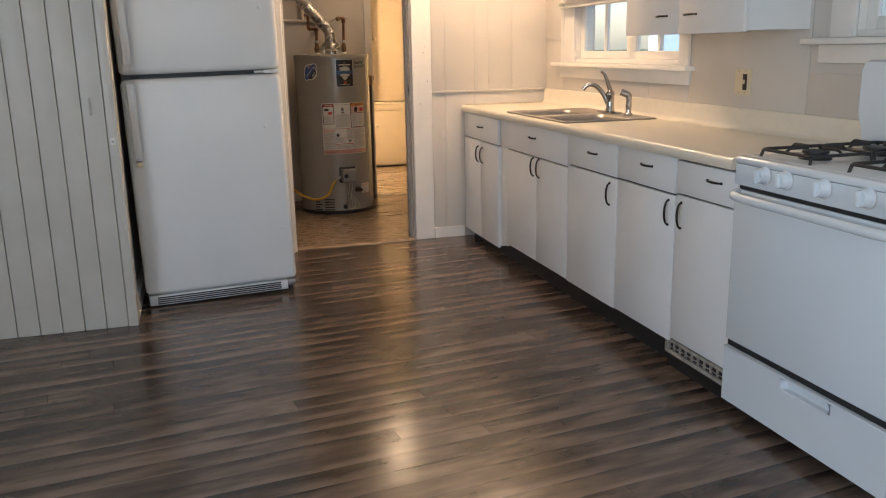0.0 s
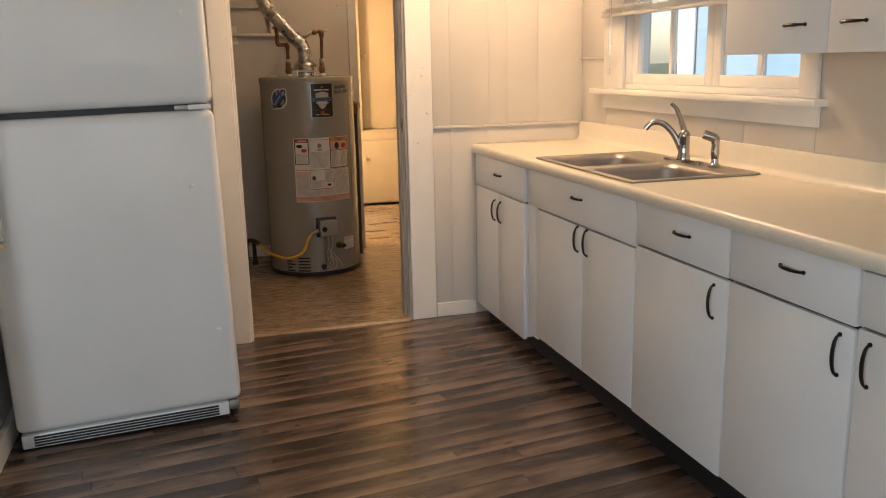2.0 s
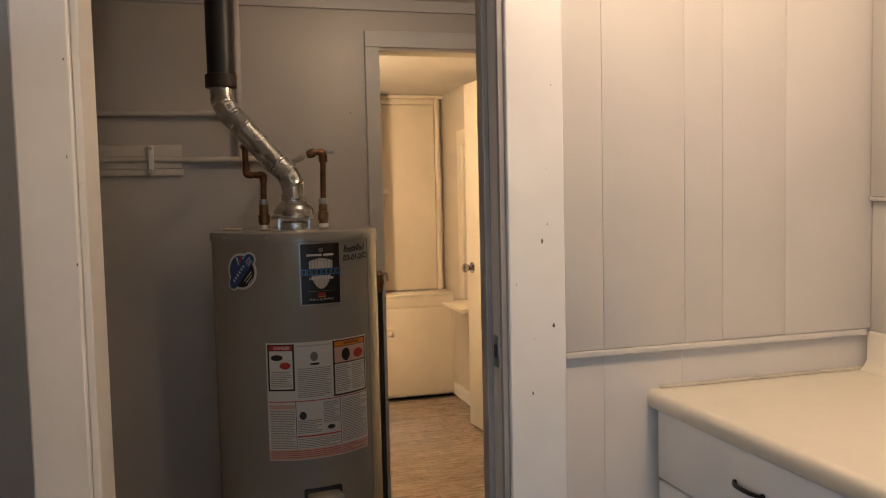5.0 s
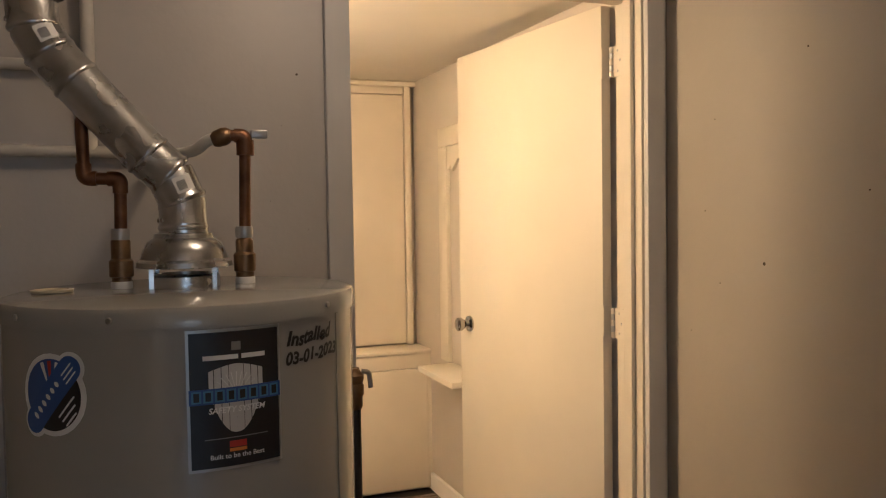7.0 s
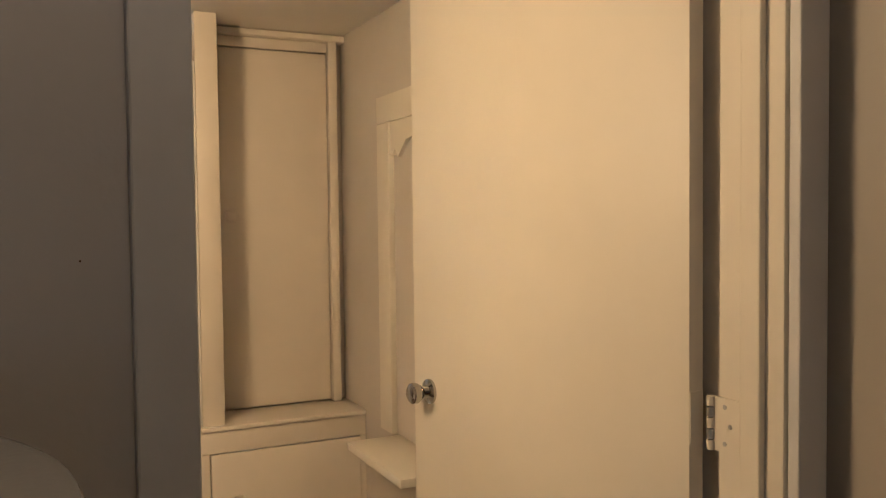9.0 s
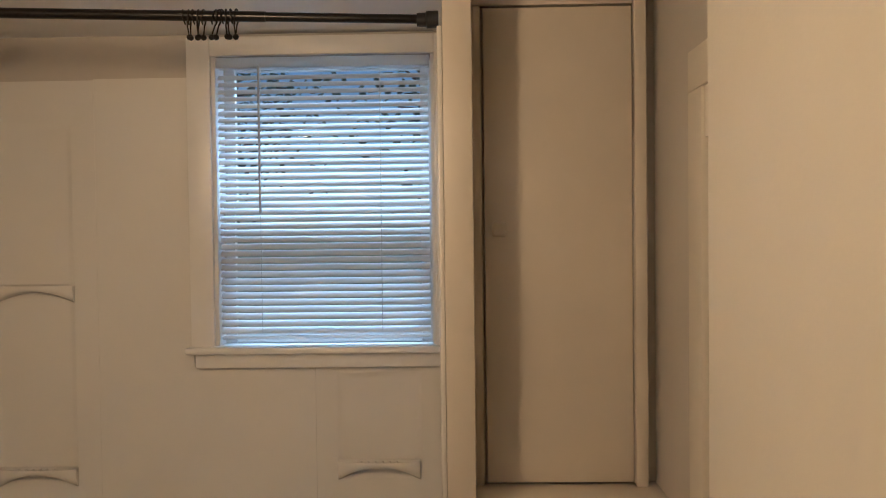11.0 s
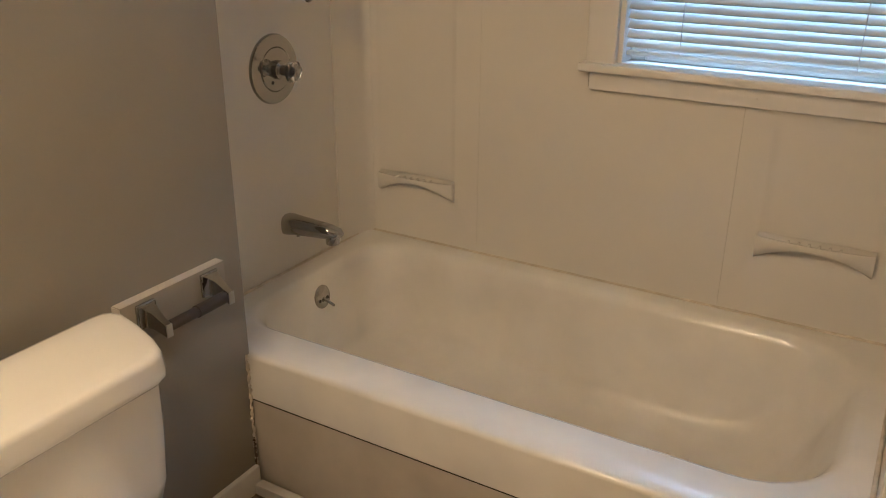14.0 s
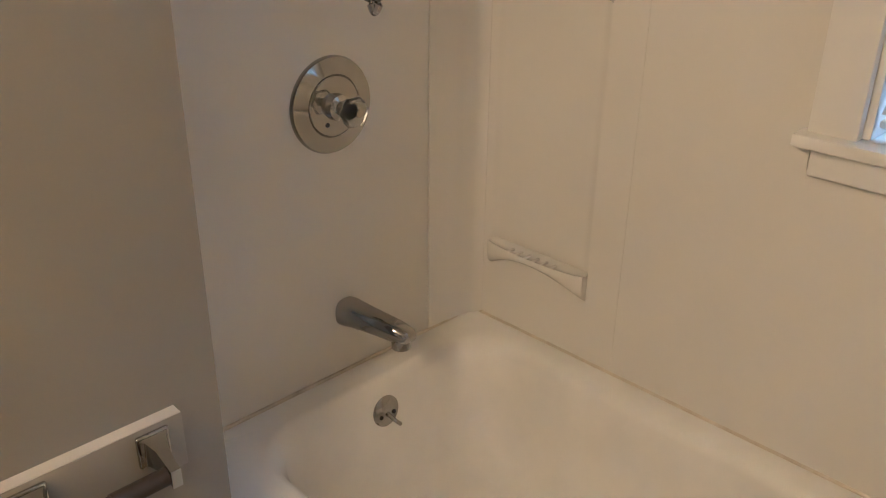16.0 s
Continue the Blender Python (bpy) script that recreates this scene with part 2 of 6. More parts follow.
BARK = material("bark", (0.12, 0.09, 0.07), 0.85, vary=0.4, scale=20, bump=0.6)
OAK_GREY = plank_material("grey_brown_laminate", (0.027, 0.0185, 0.0145), (0.090, 0.0635, 0.049), (0.190, 0.138, 0.108), 0.185)
OAK_TAN = plank_material("tan_laminate", (0.165, 0.119, 0.080), (0.212, 0.156, 0.107), (0.262, 0.196, 0.137), 0.26)
DUST = material("dark_underlay", (0.015, 0.012, 0.01), 0.8, vary=0.2)


def glass_material():
    m = bpy.data.materials.new("window_glass")
    m.use_nodes = True
    b = m.node_tree.nodes["Principled BSDF"]
    b.inputs["Base Color"].default_value = (0.95, 0.98, 1.0, 1)
    b.inputs["Transmission Weight"].default_value, b.inputs["Roughness"].default_value, b.inputs["IOR"].default_value = 1.0, 0.0, 1.45
    return m


GLASS = glass_material()
DARKPANE = material("dark_unlit_pane", (0.012, 0.014, 0.017), 0.08, vary=0.1, bump=0.0)
ACRYLIC = glass_material()
ACRYLIC.name = "clear_acrylic"
ACRYLIC.node_tree.nodes["Principled BSDF"].inputs["Roughness"].default_value = 0.15

# ---- mesh helpers ----


def box(bm, x0, x1, y0, y1, z0, z1, bevel=0.0, seg=2):
    made = bmesh.ops.create_cube(bm, size=1.0, matrix=Matrix.LocRotScale(((x0 + x1) / 2, (y0 + y1) / 2, (z0 + z1) / 2), None, (abs(x1 - x0), abs(y1 - y0), abs(z1 - z0))))
    if bevel:
        edges = list({e for v in made["verts"] for e in v.link_edges})
        bmesh.ops.bevel(bm, geom=edges, offset=bevel, segments=seg, affect="EDGES", profile=0.5)
    return bm


def boxm(x0, x1, y0, y1, z0, z1, bevel=0.0, seg=2):
    return box(bmesh.new(), x0, x1, y0, y1, z0, z1, bevel, seg)


def cyl(bm, a, b, r, r2=None, seg=20):
    a, b = Vector(a), Vector(b)
    turn = (b - a).to_track_quat("Z", "Y").to_matrix().to_4x4()
    made = bmesh.ops.create_cone(bm, cap_ends=True, segments=seg, radius1=r, radius2=r if r2 is None else r2, depth=(b - a).length, matrix=Matrix.Translation((a + b) / 2) @ turn)
    return made["verts"]


def tube(bm, pts, r, seg=12, round_by=0.0, steps=6):
    """A pipe along a line of points, its corners rounded."""
    pts = [Vector(p) for p in pts]
    line = [pts[0]]
    for k in range(1, len(pts) - 1):
        p, a, c = pts[k], (pts[k - 1] - pts[k]), (pts[k + 1] - pts[k])
        d = min(round_by, a.length * 0.49, c.length * 0.49)
        if d <= 0:
            line.append(p)
            continue
        s, e = p + a.normalized() * d, p + c.normalized() * d
        for i in range(steps + 1):
            u = i / steps
            line.append(s * (1 - u) ** 2 + p * 2 * u * (1 - u) + e * u * u)
    line.append(pts[-1])
    rings, up = [], None
    for k, p in enumerate(line):
        d = (line[min(k + 1, len(line) - 1)] - line[max(k - 1, 0)]).normalized()
        if up is None:
            up = d.orthogonal().normalized()
        up = (up - d * up.dot(d)).normalized()
        side = d.cross(up)
        rad = r(k / (len(line) - 1)) if callable(r) else r
        rings.append([bm.verts.new(p + rad * (up * math.cos(q * 2 * math.pi / seg) + side * math.sin(q * 2 * math.pi / seg))) for q in range(seg)])
    for one, two in zip(rings, rings[1:]):
        for q in range(seg):
            bm.faces.new((one[q], one[(q + 1) % seg], two[(q + 1) % seg], two[q]))
    bm.faces.new(rings[0][::-1])
    bm.faces.new(rings[-1])
    return bm


def lathe(bm, profile, m=None, seg=32):
    """Turns rows of (radius, height) about z, then moves them by m."""
    m = m or Matrix()
    rings = []
    for r, h in profile:
        rings.append([bm.verts.new(m @ Vector((max(r, 1e-4) * math.cos(2 * math.pi * k / seg), max(r, 1e-4) * math.sin(2 * math.pi * k / seg), h))) for k in range(seg)])
    for one, two in zip(rings, rings[1:]):
        for k in range(seg):
            bm.faces.new((one[k], one[(k + 1) % seg], two[(k + 1) % seg], two[k]))
    bm.faces.new(rings[0][::-1])
    bm.faces.new(rings[-1])
    return bm


def extrude(bm, outline, axis, lo, hi):
    """A prism: an outline in the two other axes, drawn out along one axis."""
    def at(u, v, w):
        return {"x": (w, u, v), "y": (u, w, v), "z": (u, v, w)}[axis]
    a = [bm.verts.new(at(u, v, lo)) for u, v in outline]
    b = [bm.verts.new(at(u, v, hi)) for u, v in outline]
    bm.faces.new(a)
    bm.faces.new(b[::-1])
    for k in range(len(outline)):
        j = (k + 1) % len(outline)
        bm.faces.new((a[k], b[k], b[j], a[j]))
    bmesh.ops.recalc_face_normals(bm, faces=bm.faces)
    return bm


def part(name, bm, mat, parent=None, label="", smooth=40):
    me = bpy.data.meshes.new(name)
    bmesh.ops.recalc_face_normals(bm, faces=bm.faces)
    if smooth:
        for f in bm.faces:
            f.smooth = True
        for e in bm.edges:
            if len(e.link_faces) != 2 or e.calc_face_angle(0) > radians(smooth):
                e.smooth = False
    bm.to_mesh(me)
    bm.free()
    me.materials.append(mat)
    ob = new(name, me)
    if parent is not None:
        ob.parent = parent
        if parent.type == "EMPTY":
            ob.matrix_parent_inverse = Matrix.Translation(-parent.location)
    if label:
        tagged(ob, label)
    return ob


def thing(name, base, label, category, group=""):
    ob = new(name)
    ob.empty_display_size = 0.1
    ob.location = base
    return tagged(ob, label, category, group)


def structure(name, bm, mat, label, category, smooth=0):
    return tagged(part(name, bm, mat, None, "", smooth), label, category, kind="structure")


def wall_along(axis, at0, at1, lo, hi, z0, z1, holes=()):
    """A thick wall along x or y from lo to hi, with openings (a, b, low, high) right through it."""
    bm = bmesh.new()

    def slab(a, b, low, high):
        if b - a > 1e-4 and high - low > 1e-4:
            if axis == "x":
                box(bm, a, b, at0, at1, low, high)
            else:
                box(bm, at0, at1, a, b, low, high)
    at = lo
    for a, b, low, high in sorted(holes):
        slab(at, a, z0, z1)
        slab(a, b, z0, low)
        slab(a, b, high, z1)
        at = b
    slab(at, hi, z0, z1)
    return bm


# ---- the large structure ----
KZ, UZ, BZ = 2.42, 2.20, 2.06
structure("floor", boxm(-4.75, 0.3, -7.3, 4.7, -0.14, -0.012), DUST, "dark subfloor under the laminate planks", "floor")
# kitchen
structure("wall_kitchen_window", wall_along("y", 0.0, 0.14, -7.2, 0.0, 0, KZ, [(-1.72, -0.455, 1.185, 2.08), (-3.57, -2.85, 1.305, 2.08)]), WALL, "greige painted kitchen wall with two window openings", "wall")
structure("wall_kitchen_far", wall_along("x", 0.0, 0.12, -2.75, 0.14, 0, KZ, [(-1.8128, -0.985, 0, 2.06)]), WALL, "greige painted panel wall with an open doorway", "wall")
structure("wall_nook_side", boxm(-2.85, -2.75, -1.199, 0.12, 0, KZ), WALL, "plain painted wall beside the refrigerator", "wall")
structure("wall_kitchen_left", wall_along("y", -4.72, -4.60, -7.2, -1.32, 0, KZ, [(-6.85, -5.25, 0.85, 2.15)]), WALL, "plain painted kitchen side wall", "wall")
structure("wall_kitchen_rear", wall_along("x", -7.32, -7.20, -4.72, 0.14, 0, KZ, [(-2.45, -0.45, 0.85, 2.15)]), WALL, "plain painted kitchen rear wall", "wall")
structure("ceiling_kitchen", boxm(-4.72, 0.14, -7.32, 0.12, KZ, KZ + 0.1), CEIL, "plain white kitchen ceiling", "ceiling")
# utility room
structure("wall_utility_back", wall_along("x", 1.83, 1.96, -2.75, 0.2, 0, UZ, [(-0.865, 0.012, 0, 2.005)]), UTIL, "grey painted utility wall with an open doorway", "wall")
structure("wall_utility_left", boxm(-2.85, -2.75, 0.12, 1.96, 0, UZ), UTIL, "plain grey utility wall", "wall")
structure("wall_utility_right", boxm(0.08, 0.2, 0.12, 1.83, 0, UZ), SIDEWALL, "smooth utility side wall with shade in its paint colour", "wall")
structure("ceiling_utility", boxm(-2.85, 0.2, 0.12, 1.96, UZ, UZ + 0.1), CEIL, "plain utility ceiling", "ceiling")
structure("trim_utility_ceiling", boxm(-2.75, 0.08, 1.805, 1.829, UZ - 0.045, UZ), GREYTRIM, "grey painted strip along the utility ceiling", "trim")
# bathroom
structure("wall_bathroom_right", boxm(0.03, 0.15, 1.96, 4.58, 0, BZ), BATHW, "beige painted bathroom wall", "wall")
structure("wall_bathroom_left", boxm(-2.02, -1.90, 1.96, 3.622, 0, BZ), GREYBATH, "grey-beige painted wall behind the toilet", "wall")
structure("wall_faucet", boxm(-2.26, -2.14, 3.622, 4.58, 0, BZ), BATHW, "painted end wall of the bath alcove", "wall")
structure("wall_alcove_return", boxm(-2.26, -2.02, 3.52, 3.622, 0, BZ), BATHW, "short painted return of the bath alcove", "wall")
structure("wall_bathroom_window", wall_along("x", 4.46, 4.58, -2.14, 0.03, 0, BZ, [(-1.325, -0.575, 0.992, 1.985)]), BATHW, "painted outer wall above the bathtub with a window opening", "wall")
structure("ceiling_bathroom", boxm(-2.26, 0.15, 1.96, 4.58, BZ, BZ + 0.1), CEIL, "low cream bathroom ceiling", "ceiling")
structure("wall_bathroom_near", boxm(-2.02, -2.0, 1.83, 1.96, 0, BZ), BATHW, "painted corner of the bathroom", "wall")


# ---- kitchen ----


def tee(bm_list):
    """Joins several bmeshes into the first."""
    first = bm_list[0]
    for b in bm_list[1:]:
        me = bpy.data.meshes.new("t")
        b.to_mesh(me)
        first.from_mesh(me)
        b.free()
        bpy.data.meshes.remove(me)
    return first


def disc(centre, way, r, thick, bevel=0.0, seg=24):
    """A turned plate that faces along way, its back on centre."""
    m = Matrix.Translation(centre) @ Vector(way).to_track_quat("Z", "Y").to_matrix().to_4x4()
    prof = [(r, 0), (r, thick - bevel), (r - bevel, thick), (0.0001, thick)] if bevel else [(r, 0), (r, thick), (0.0001, thick)]
    return lathe(bmesh.new(), prof, m, seg)


def bow_pull(centre, along, out, length=0.096, rise=0.024, r=0.0036):
    """A bowed bar pull with two flat feet."""
    c, a, o = Vector(centre), Vector(along), Vector(out)
    bm = bmesh.new()
    pts = [c + a * (length / 2 * math.cos(q)) + o * (rise * math.sin(q) ** 0.8) for q in [math.pi * k / 12 for k in range(13)]]
    tube(bm, pts, lambda u: r * (0.75 + 0.6 * math.sin(math.pi * u)), 8)
    for s in (-1, 1):
        f = c + a * (s * length / 2)
        cyl(bm, f, f + o * 0.004, 0.0055, seg=10)
    return bm


def cyl_bm(a, b, r, seg=14):
    bm = bmesh.new()
    cyl(bm, a, b, r, seg=seg)
    return bm


# walls: boards and panels
bead = structure("wall_beadboard", boxm(-4.6, -2.735, -1.312, -1.2, 0, KZ), BEAD, "off-white painted beadboard wall beside the refrigerator", "wall")
x = -2.769
while x > -4.5:
    part("board", boxm(x - 0.0955, x, -1.332, -1.312, 0.0, KZ, 0.004, 2), BEAD, bead)
    x -= 0.0985
part("corner_board", boxm(-2.766, -2.722, -1.336, -1.20, 0.0, KZ, 0.004, 2), BEAD, bead)
hook = thing("hook", (-2.83, -1.332, 1.06), "small white painted wire hook on the beadboard", "hook")
part("wire", tube(bmesh.new(), [(-2.83, -1.330, 1.10), (-2.83, -1.347, 1.095), (-2.83, -1.35, 1.03), (-2.826, -1.340, 1.025)], 0.003, 8, 0.01), BEAD, hook)
latch = thing("latch", (-2.745, -1.338, 0.90), "small painted metal latch on the beadboard corner", "latch")
part("plate", boxm(-2.757, -2.735, -1.341, -1.336, 0.885, 0.915, 0.001), TRIM, latch)
part("pin", disc((-2.746, -1.341, 0.90), (0, -1, 0), 0.005, 0.008), STEEL, latch)
structure("baseboard_nook", boxm(-2.7495, -2.722, -1.199, -0.02, 0, 0.085, 0.003), TRIM, "white baseboard beside the refrigerator", "baseboard")

wallf = bpy.data.objects["wall_kitchen_far"]
for a, b in ((-0.835, -0.742), (-0.740, -0.534), (-0.532, -0.433), (-0.431, -0.259), (-0.257, -0.004)):
    part("panel", boxm(a - 0.0008, b + 0.0008, -0.014, -0.0005, 1.012, KZ, 0.0014, 2), WALL, wallf)
for a, b in ((-0.835, -0.739), (-0.737, -0.537), (-0.535, -0.004)):
    part("panel", boxm(a - 0.0008, b + 0.0008, -0.006, -0.0005, 0.0, 0.996, 0.0012, 2), WALL, wallf)
structure("trim_panel_ledge", boxm(-0.838, -0.022, -0.022, -0.0005, 0.997, 1.011, 0.003), WALL, "thin painted ledge between the wall panels", "trim")
wallw = bpy.data.objects["wall_kitchen_window"]
part("panel", boxm(-0.012, -0.0005, -0.283, -0.016, 1.340, KZ, 0.002), WALL, wallw)
part("panel", boxm(-0.006, -0.0005, -0.283, -0.016, 0.92, 1.328, 0.002), WALL, wallw)
part("panel", boxm(-0.017, -0.0005, -0.283, -0.016, 1.3285, 1.3395, 0.002), WALL, wallw)
for a, b, z1 in ((-1.3965, -0.285, 1.118), (-1.78, -1.3985, 1.118), (-2.63, -1.782, KZ), (-3.9, -2.632, 1.17)):
    part("panel", boxm(-0.006, -0.0005, a, b, 0.92, z1, 0.002), WALL, wallw)
# doorway
structure("trim_doorway_right", boxm(-0.970, -0.838, -0.024, -0.001, 0, 2.06, 0.004), TRIM, "white painted door casing with small chips", "trim")
structure("trim_doorway_left", boxm(-1.908, -1.813, -0.11, -0.001, 0, 2.06, 0.004), TRIM, "white painted square door post", "trim")
structure("trim_doorway_top", boxm(-1.905, -0.838, -0.024, -0.001, 2.061, 2.16, 0.004), TRIM, "white painted door head casing", "trim")
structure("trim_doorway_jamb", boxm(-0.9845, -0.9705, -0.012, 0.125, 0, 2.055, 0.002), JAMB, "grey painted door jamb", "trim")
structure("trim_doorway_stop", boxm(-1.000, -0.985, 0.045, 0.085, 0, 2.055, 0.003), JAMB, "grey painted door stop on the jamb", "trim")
structure("trim_doorway_jamb_left", boxm(-1.8125, -1.799, -0.09, 0.125, 0, 2.055, 0.002), TRIM, "white painted door jamb", "trim")
CHIP = material("bare_wood_chip", (0.10, 0.075, 0.055), 0.8, vary=0.3, scale=60, bump=0.2)
casing_r = bpy.data.objects["trim_doorway_right"]
casing_l = bpy.data.objects["trim_doorway_left"]
rc = random.Random(21)
for face_x, face_y, host, spots in (((-0.962, -0.846), -0.0242, casing_r, ((0.62, 0.003), (0.93, 0.005), (1.05, 0.002), (1.075, 0.006), (1.17, 0.002), (1.262, 0.007), (1.30, 0.003), (1.42, 0.002), (1.60, 0.002))), ((-1.897, -1.808), -0.1102, casing_l, ((0.5, 0.004), (0.83, 0.003), (1.26, 0.003), (1.45, 0.003), (1.62, 0.003)))):
    for z, size in spots:
        cx = rc.uniform(*face_x)
        bm = bmesh.new()
        ring = [bm.verts.new((cx + size * 0.6 * math.cos(q) * rc.uniform(0.3, 1.0), face_y, z + size * math.sin(q) * rc.uniform(0.4, 1.2))) for q in [2 * math.pi * j / 9 for j in range(13)]]
        bm.faces.new(ring)
        part("chip", bm, CHIP, host)
strike = thing("strike_plate", (-0.992, 0.02, 1.02), "worn metal strike plate on the door jamb", "strike plate")
part("plate", boxm(-0.988, -0.985, 0.005, 0.036, 0.985, 1.055, 0.001), STEEL, strike)
part("hole", boxm(-0.9895, -0.9882, 0.014, 0.028, 1.005, 1.035), INK, strike)
structure("baseboard_far", boxm(-0.835, -0.615, -0.020, -0.0065, 0, 0.075, 0.003), TRIM, "scuffed white baseboard beside the cabinets", "baseboard")
structure("trim_threshold", extrude(bmesh.new(), [(-0.03, 0.0), (-0.018, 0.010), (0.085, 0.010), (0.10, 0.0)], "x", -1.7985, -0.9855), OAK_TAN, "tan wood threshold strip in the doorway", "trim")

# refrigerator
fr = thing("refrigerator", (-2.31, -0.55, 0), "white top-freezer refrigerator with pebbled doors", "refrigerator")
part("cabinet_body", boxm(-2.685, -1.905, -0.895, -0.17, 0.035, 1.665, 0.008), FRIDGE, fr)
fz = part("freezer_door", boxm(-2.694, -1.894, -0.982, -0.905, 1.189, 1.675, 0.030, 5), FRIDGE, fr)
fd = part("fridge_door", boxm(-2.694, -1.894, -0.982, -0.905, 0.060, 1.168, 0.030, 5), FRIDGE, fr)
part("gasket", tee([boxm(-2.68, -1.925, -0.9045, -0.8955, 0.07, 1.162), boxm(-2.68, -1.925, -0.9045, -0.8955, 1.195, 1.668)]), BLACK, fr, "dark rubber door gasket")
part("divider", boxm(-2.68, -1.915, -0.945, -0.9055, 1.1685, 1.1885), BLACK, fr, "grey strip between the doors")
hinge = part("hinge", boxm(-2.03, -1.925, -0.972, -0.951, 1.171, 1.186, 0.002), STEEL, fr, "metal centre hinge")
part("hinge_cap", boxm(-1.985, -1.905, -0.988, -0.973, 1.170, 1.188, 0.004), APPL, hinge, "white hinge cap")
hd = part("handle", extrude(bmesh.new(), [(-0.983, 1.150), (-1.022, 1.150), (-1.026, 1.12), (-1.026, 0.80), (-1.012, 0.772), (-0.983, 0.765), (-0.983, 0.79), (-1.003, 0.805), (-1.003, 1.11), (-0.983, 1.125)], "x", -2.664, -2.630), APPL, fd, "white moulded door handle")
part("handle_end", boxm(-2.662, -2.632, -1.0275, -0.9835, 0.742, 0.764, 0.003), IVORY, fd, "yellowed handle end")
part("handle", extrude(bmesh.new(), [(-0.983, 1.24), (-1.022, 1.24), (-1.026, 1.27), (-1.026, 1.56), (-0.983, 1.575), (-0.983, 1.55), (-1.003, 1.54), (-1.003, 1.275), (-0.983, 1.265)], "x", -2.664, -2.630), APPL, fz, "white moulded door handle")
gr = part("kick_grille", boxm(-2.682, -1.945, -0.975, -0.905, 0.004, 0.056, 0.006), APPL, fr, "white louvred base grille")
for k in range(4):
    part("slot", boxm(-2.64, -1.985, -0.9775, -0.9752, 0.011 + 0.0105 * k, 0.018 + 0.0105 * k), BLACK, gr)
part("corner_bracket", boxm(-1.944, -1.905, -0.975, -0.92, 0.022, 0.058, 0.004), STEEL, fr, "metal corner bracket")
part("foot", cyl_bm((-1.925, -0.93, -0.013), (-1.925, -0.93, 0.035), 0.014), BLACK, fr)
for px, pz in ((-1.98, 1.50), (-2.0, 0.90), (-1.955, 0.35)):
    part("plug", disc((px, -0.982, pz), (0, -1, 0), 0.009, 0.004, 0.002, 12), APPL, fz if pz > 1.2 else fd)
nm = part("nameplate", boxm(-2.073, -1.982, -0.9845, -0.9822, 1.636, 1.672, 0.0005), INK, fz, "black nameplate")
part("emblem", boxm(-2.042, -2.014, -0.9855, -0.9848, 1.650, 1.664), PAPER, nm)
part("print", boxm(-2.055, -2.000, -0.9855, -0.9848, 1.6405, 1.6435), GREYINK, nm)

# a little narrower, turned, and leaning with the old floor
fr.matrix_basis = Matrix.LocRotScale((-2.344, -0.598, 0.007), Euler((0, radians(-1.0), radians(4.0))), (0.985, 1, 1))

# worktop, sink
wt = thing("worktop", (-0.31, -1.5, 0.87), "cream laminate worktop with a low backsplash", "worktop")
SX0, SX1, SY0, SY1 = -0.585, -0.065, -1.59, -0.765
part("nosing", extrude(bmesh.new(), [(-0.61, 0.910), (-0.616, 0.9095), (-0.624, 0.904), (-0.628, 0.894), (-0.628, 0.878), (-0.623, 0.868), (-0.61, 0.866)], "y", -3.035, -0.001), COUNTER, wt, "rounded front edge")
part("backsplash", extrude(bmesh.new(), [(-0.048, 0.9105), (-0.034, 0.918), (-0.024, 0.935), (-0.022, 0.995), (-0.018, 1.004), (-0.0065, 1.005), (-0.0065, 0.9105)], "y", -3.035, -0.0225), COUNTER, wt, "coved backsplash")
part("end_strip", boxm(-0.60, -0.023, -0.0215, -0.0145, 0.9105, 0.918, 0.002), CAULK, wt)


def rounded(cx, cy, w, h, r, z, n=5):
    pts = []
    for sx, sy, q0 in ((1, 1, 0), (-1, 1, 90), (-1, -1, 180), (1, -1, 270)):
        for k in range(n + 1):
            q = radians(q0 + 90 * k / n)
            pts.append(Vector((cx + sx * (w / 2 - r) + r * math.cos(q), cy + sy * (h / 2 - r) + r * math.sin(q), z)))
    return pts


def loft(bm, rings, close_end=True, close_start=False):
    vs = [[bm.verts.new(p) for p in ring] for ring in rings]
    n = len(vs[0])
    for one, two in zip(vs, vs[1:]):
        for k in range(n):
            bm.faces.new((one[k], one[(k + 1) % n], two[(k + 1) % n], two[k]))
    if close_end:
        bm.faces.new(vs[-1])
    if close_start:
        bm.faces.new(vs[0][::-1])
    return bm


hole = ((SX0 + SX1) / 2, (SY0 + SY1) / 2, SX1 - SX0 - 0.03, SY1 - SY0 - 0.03, 0.02)
whole = ((-0.61 - 0.0015) / 2, -1.518, 0.6085, 3.034, 0.0005)
part("slab", loft(bmesh.new(), [rounded(*whole, 0.910), rounded(*hole, 0.910), rounded(*hole, 0.872), rounded(*whole, 0.872), rounded(*whole, 0.910)], False), COUNTER, wt, smooth=0)
sk = thing("kitchen_sink", (-0.33, -1.18, 0.80), "double-bowl stainless steel drop-in sink", "sink")
B1, B2 = (-0.372, -0.970, 0.375, 0.350), (-0.372, -1.385, 0.375, 0.350)
rim = bmesh.new()
for a in ((SX0, -0.5595, SY0, SY1), (-0.1845, SX1, SY0, SY1), (-0.5595, -0.1845, SY0, -1.56), (-0.5595, -0.1845, -1.21, -1.145), (-0.5595, -0.1845, -0.795, SY1)):
    box(rim, a[0], a[1], a[2], a[3], 0.9105, 0.9165)
part("rim", rim, STEEL, sk, smooth=0)
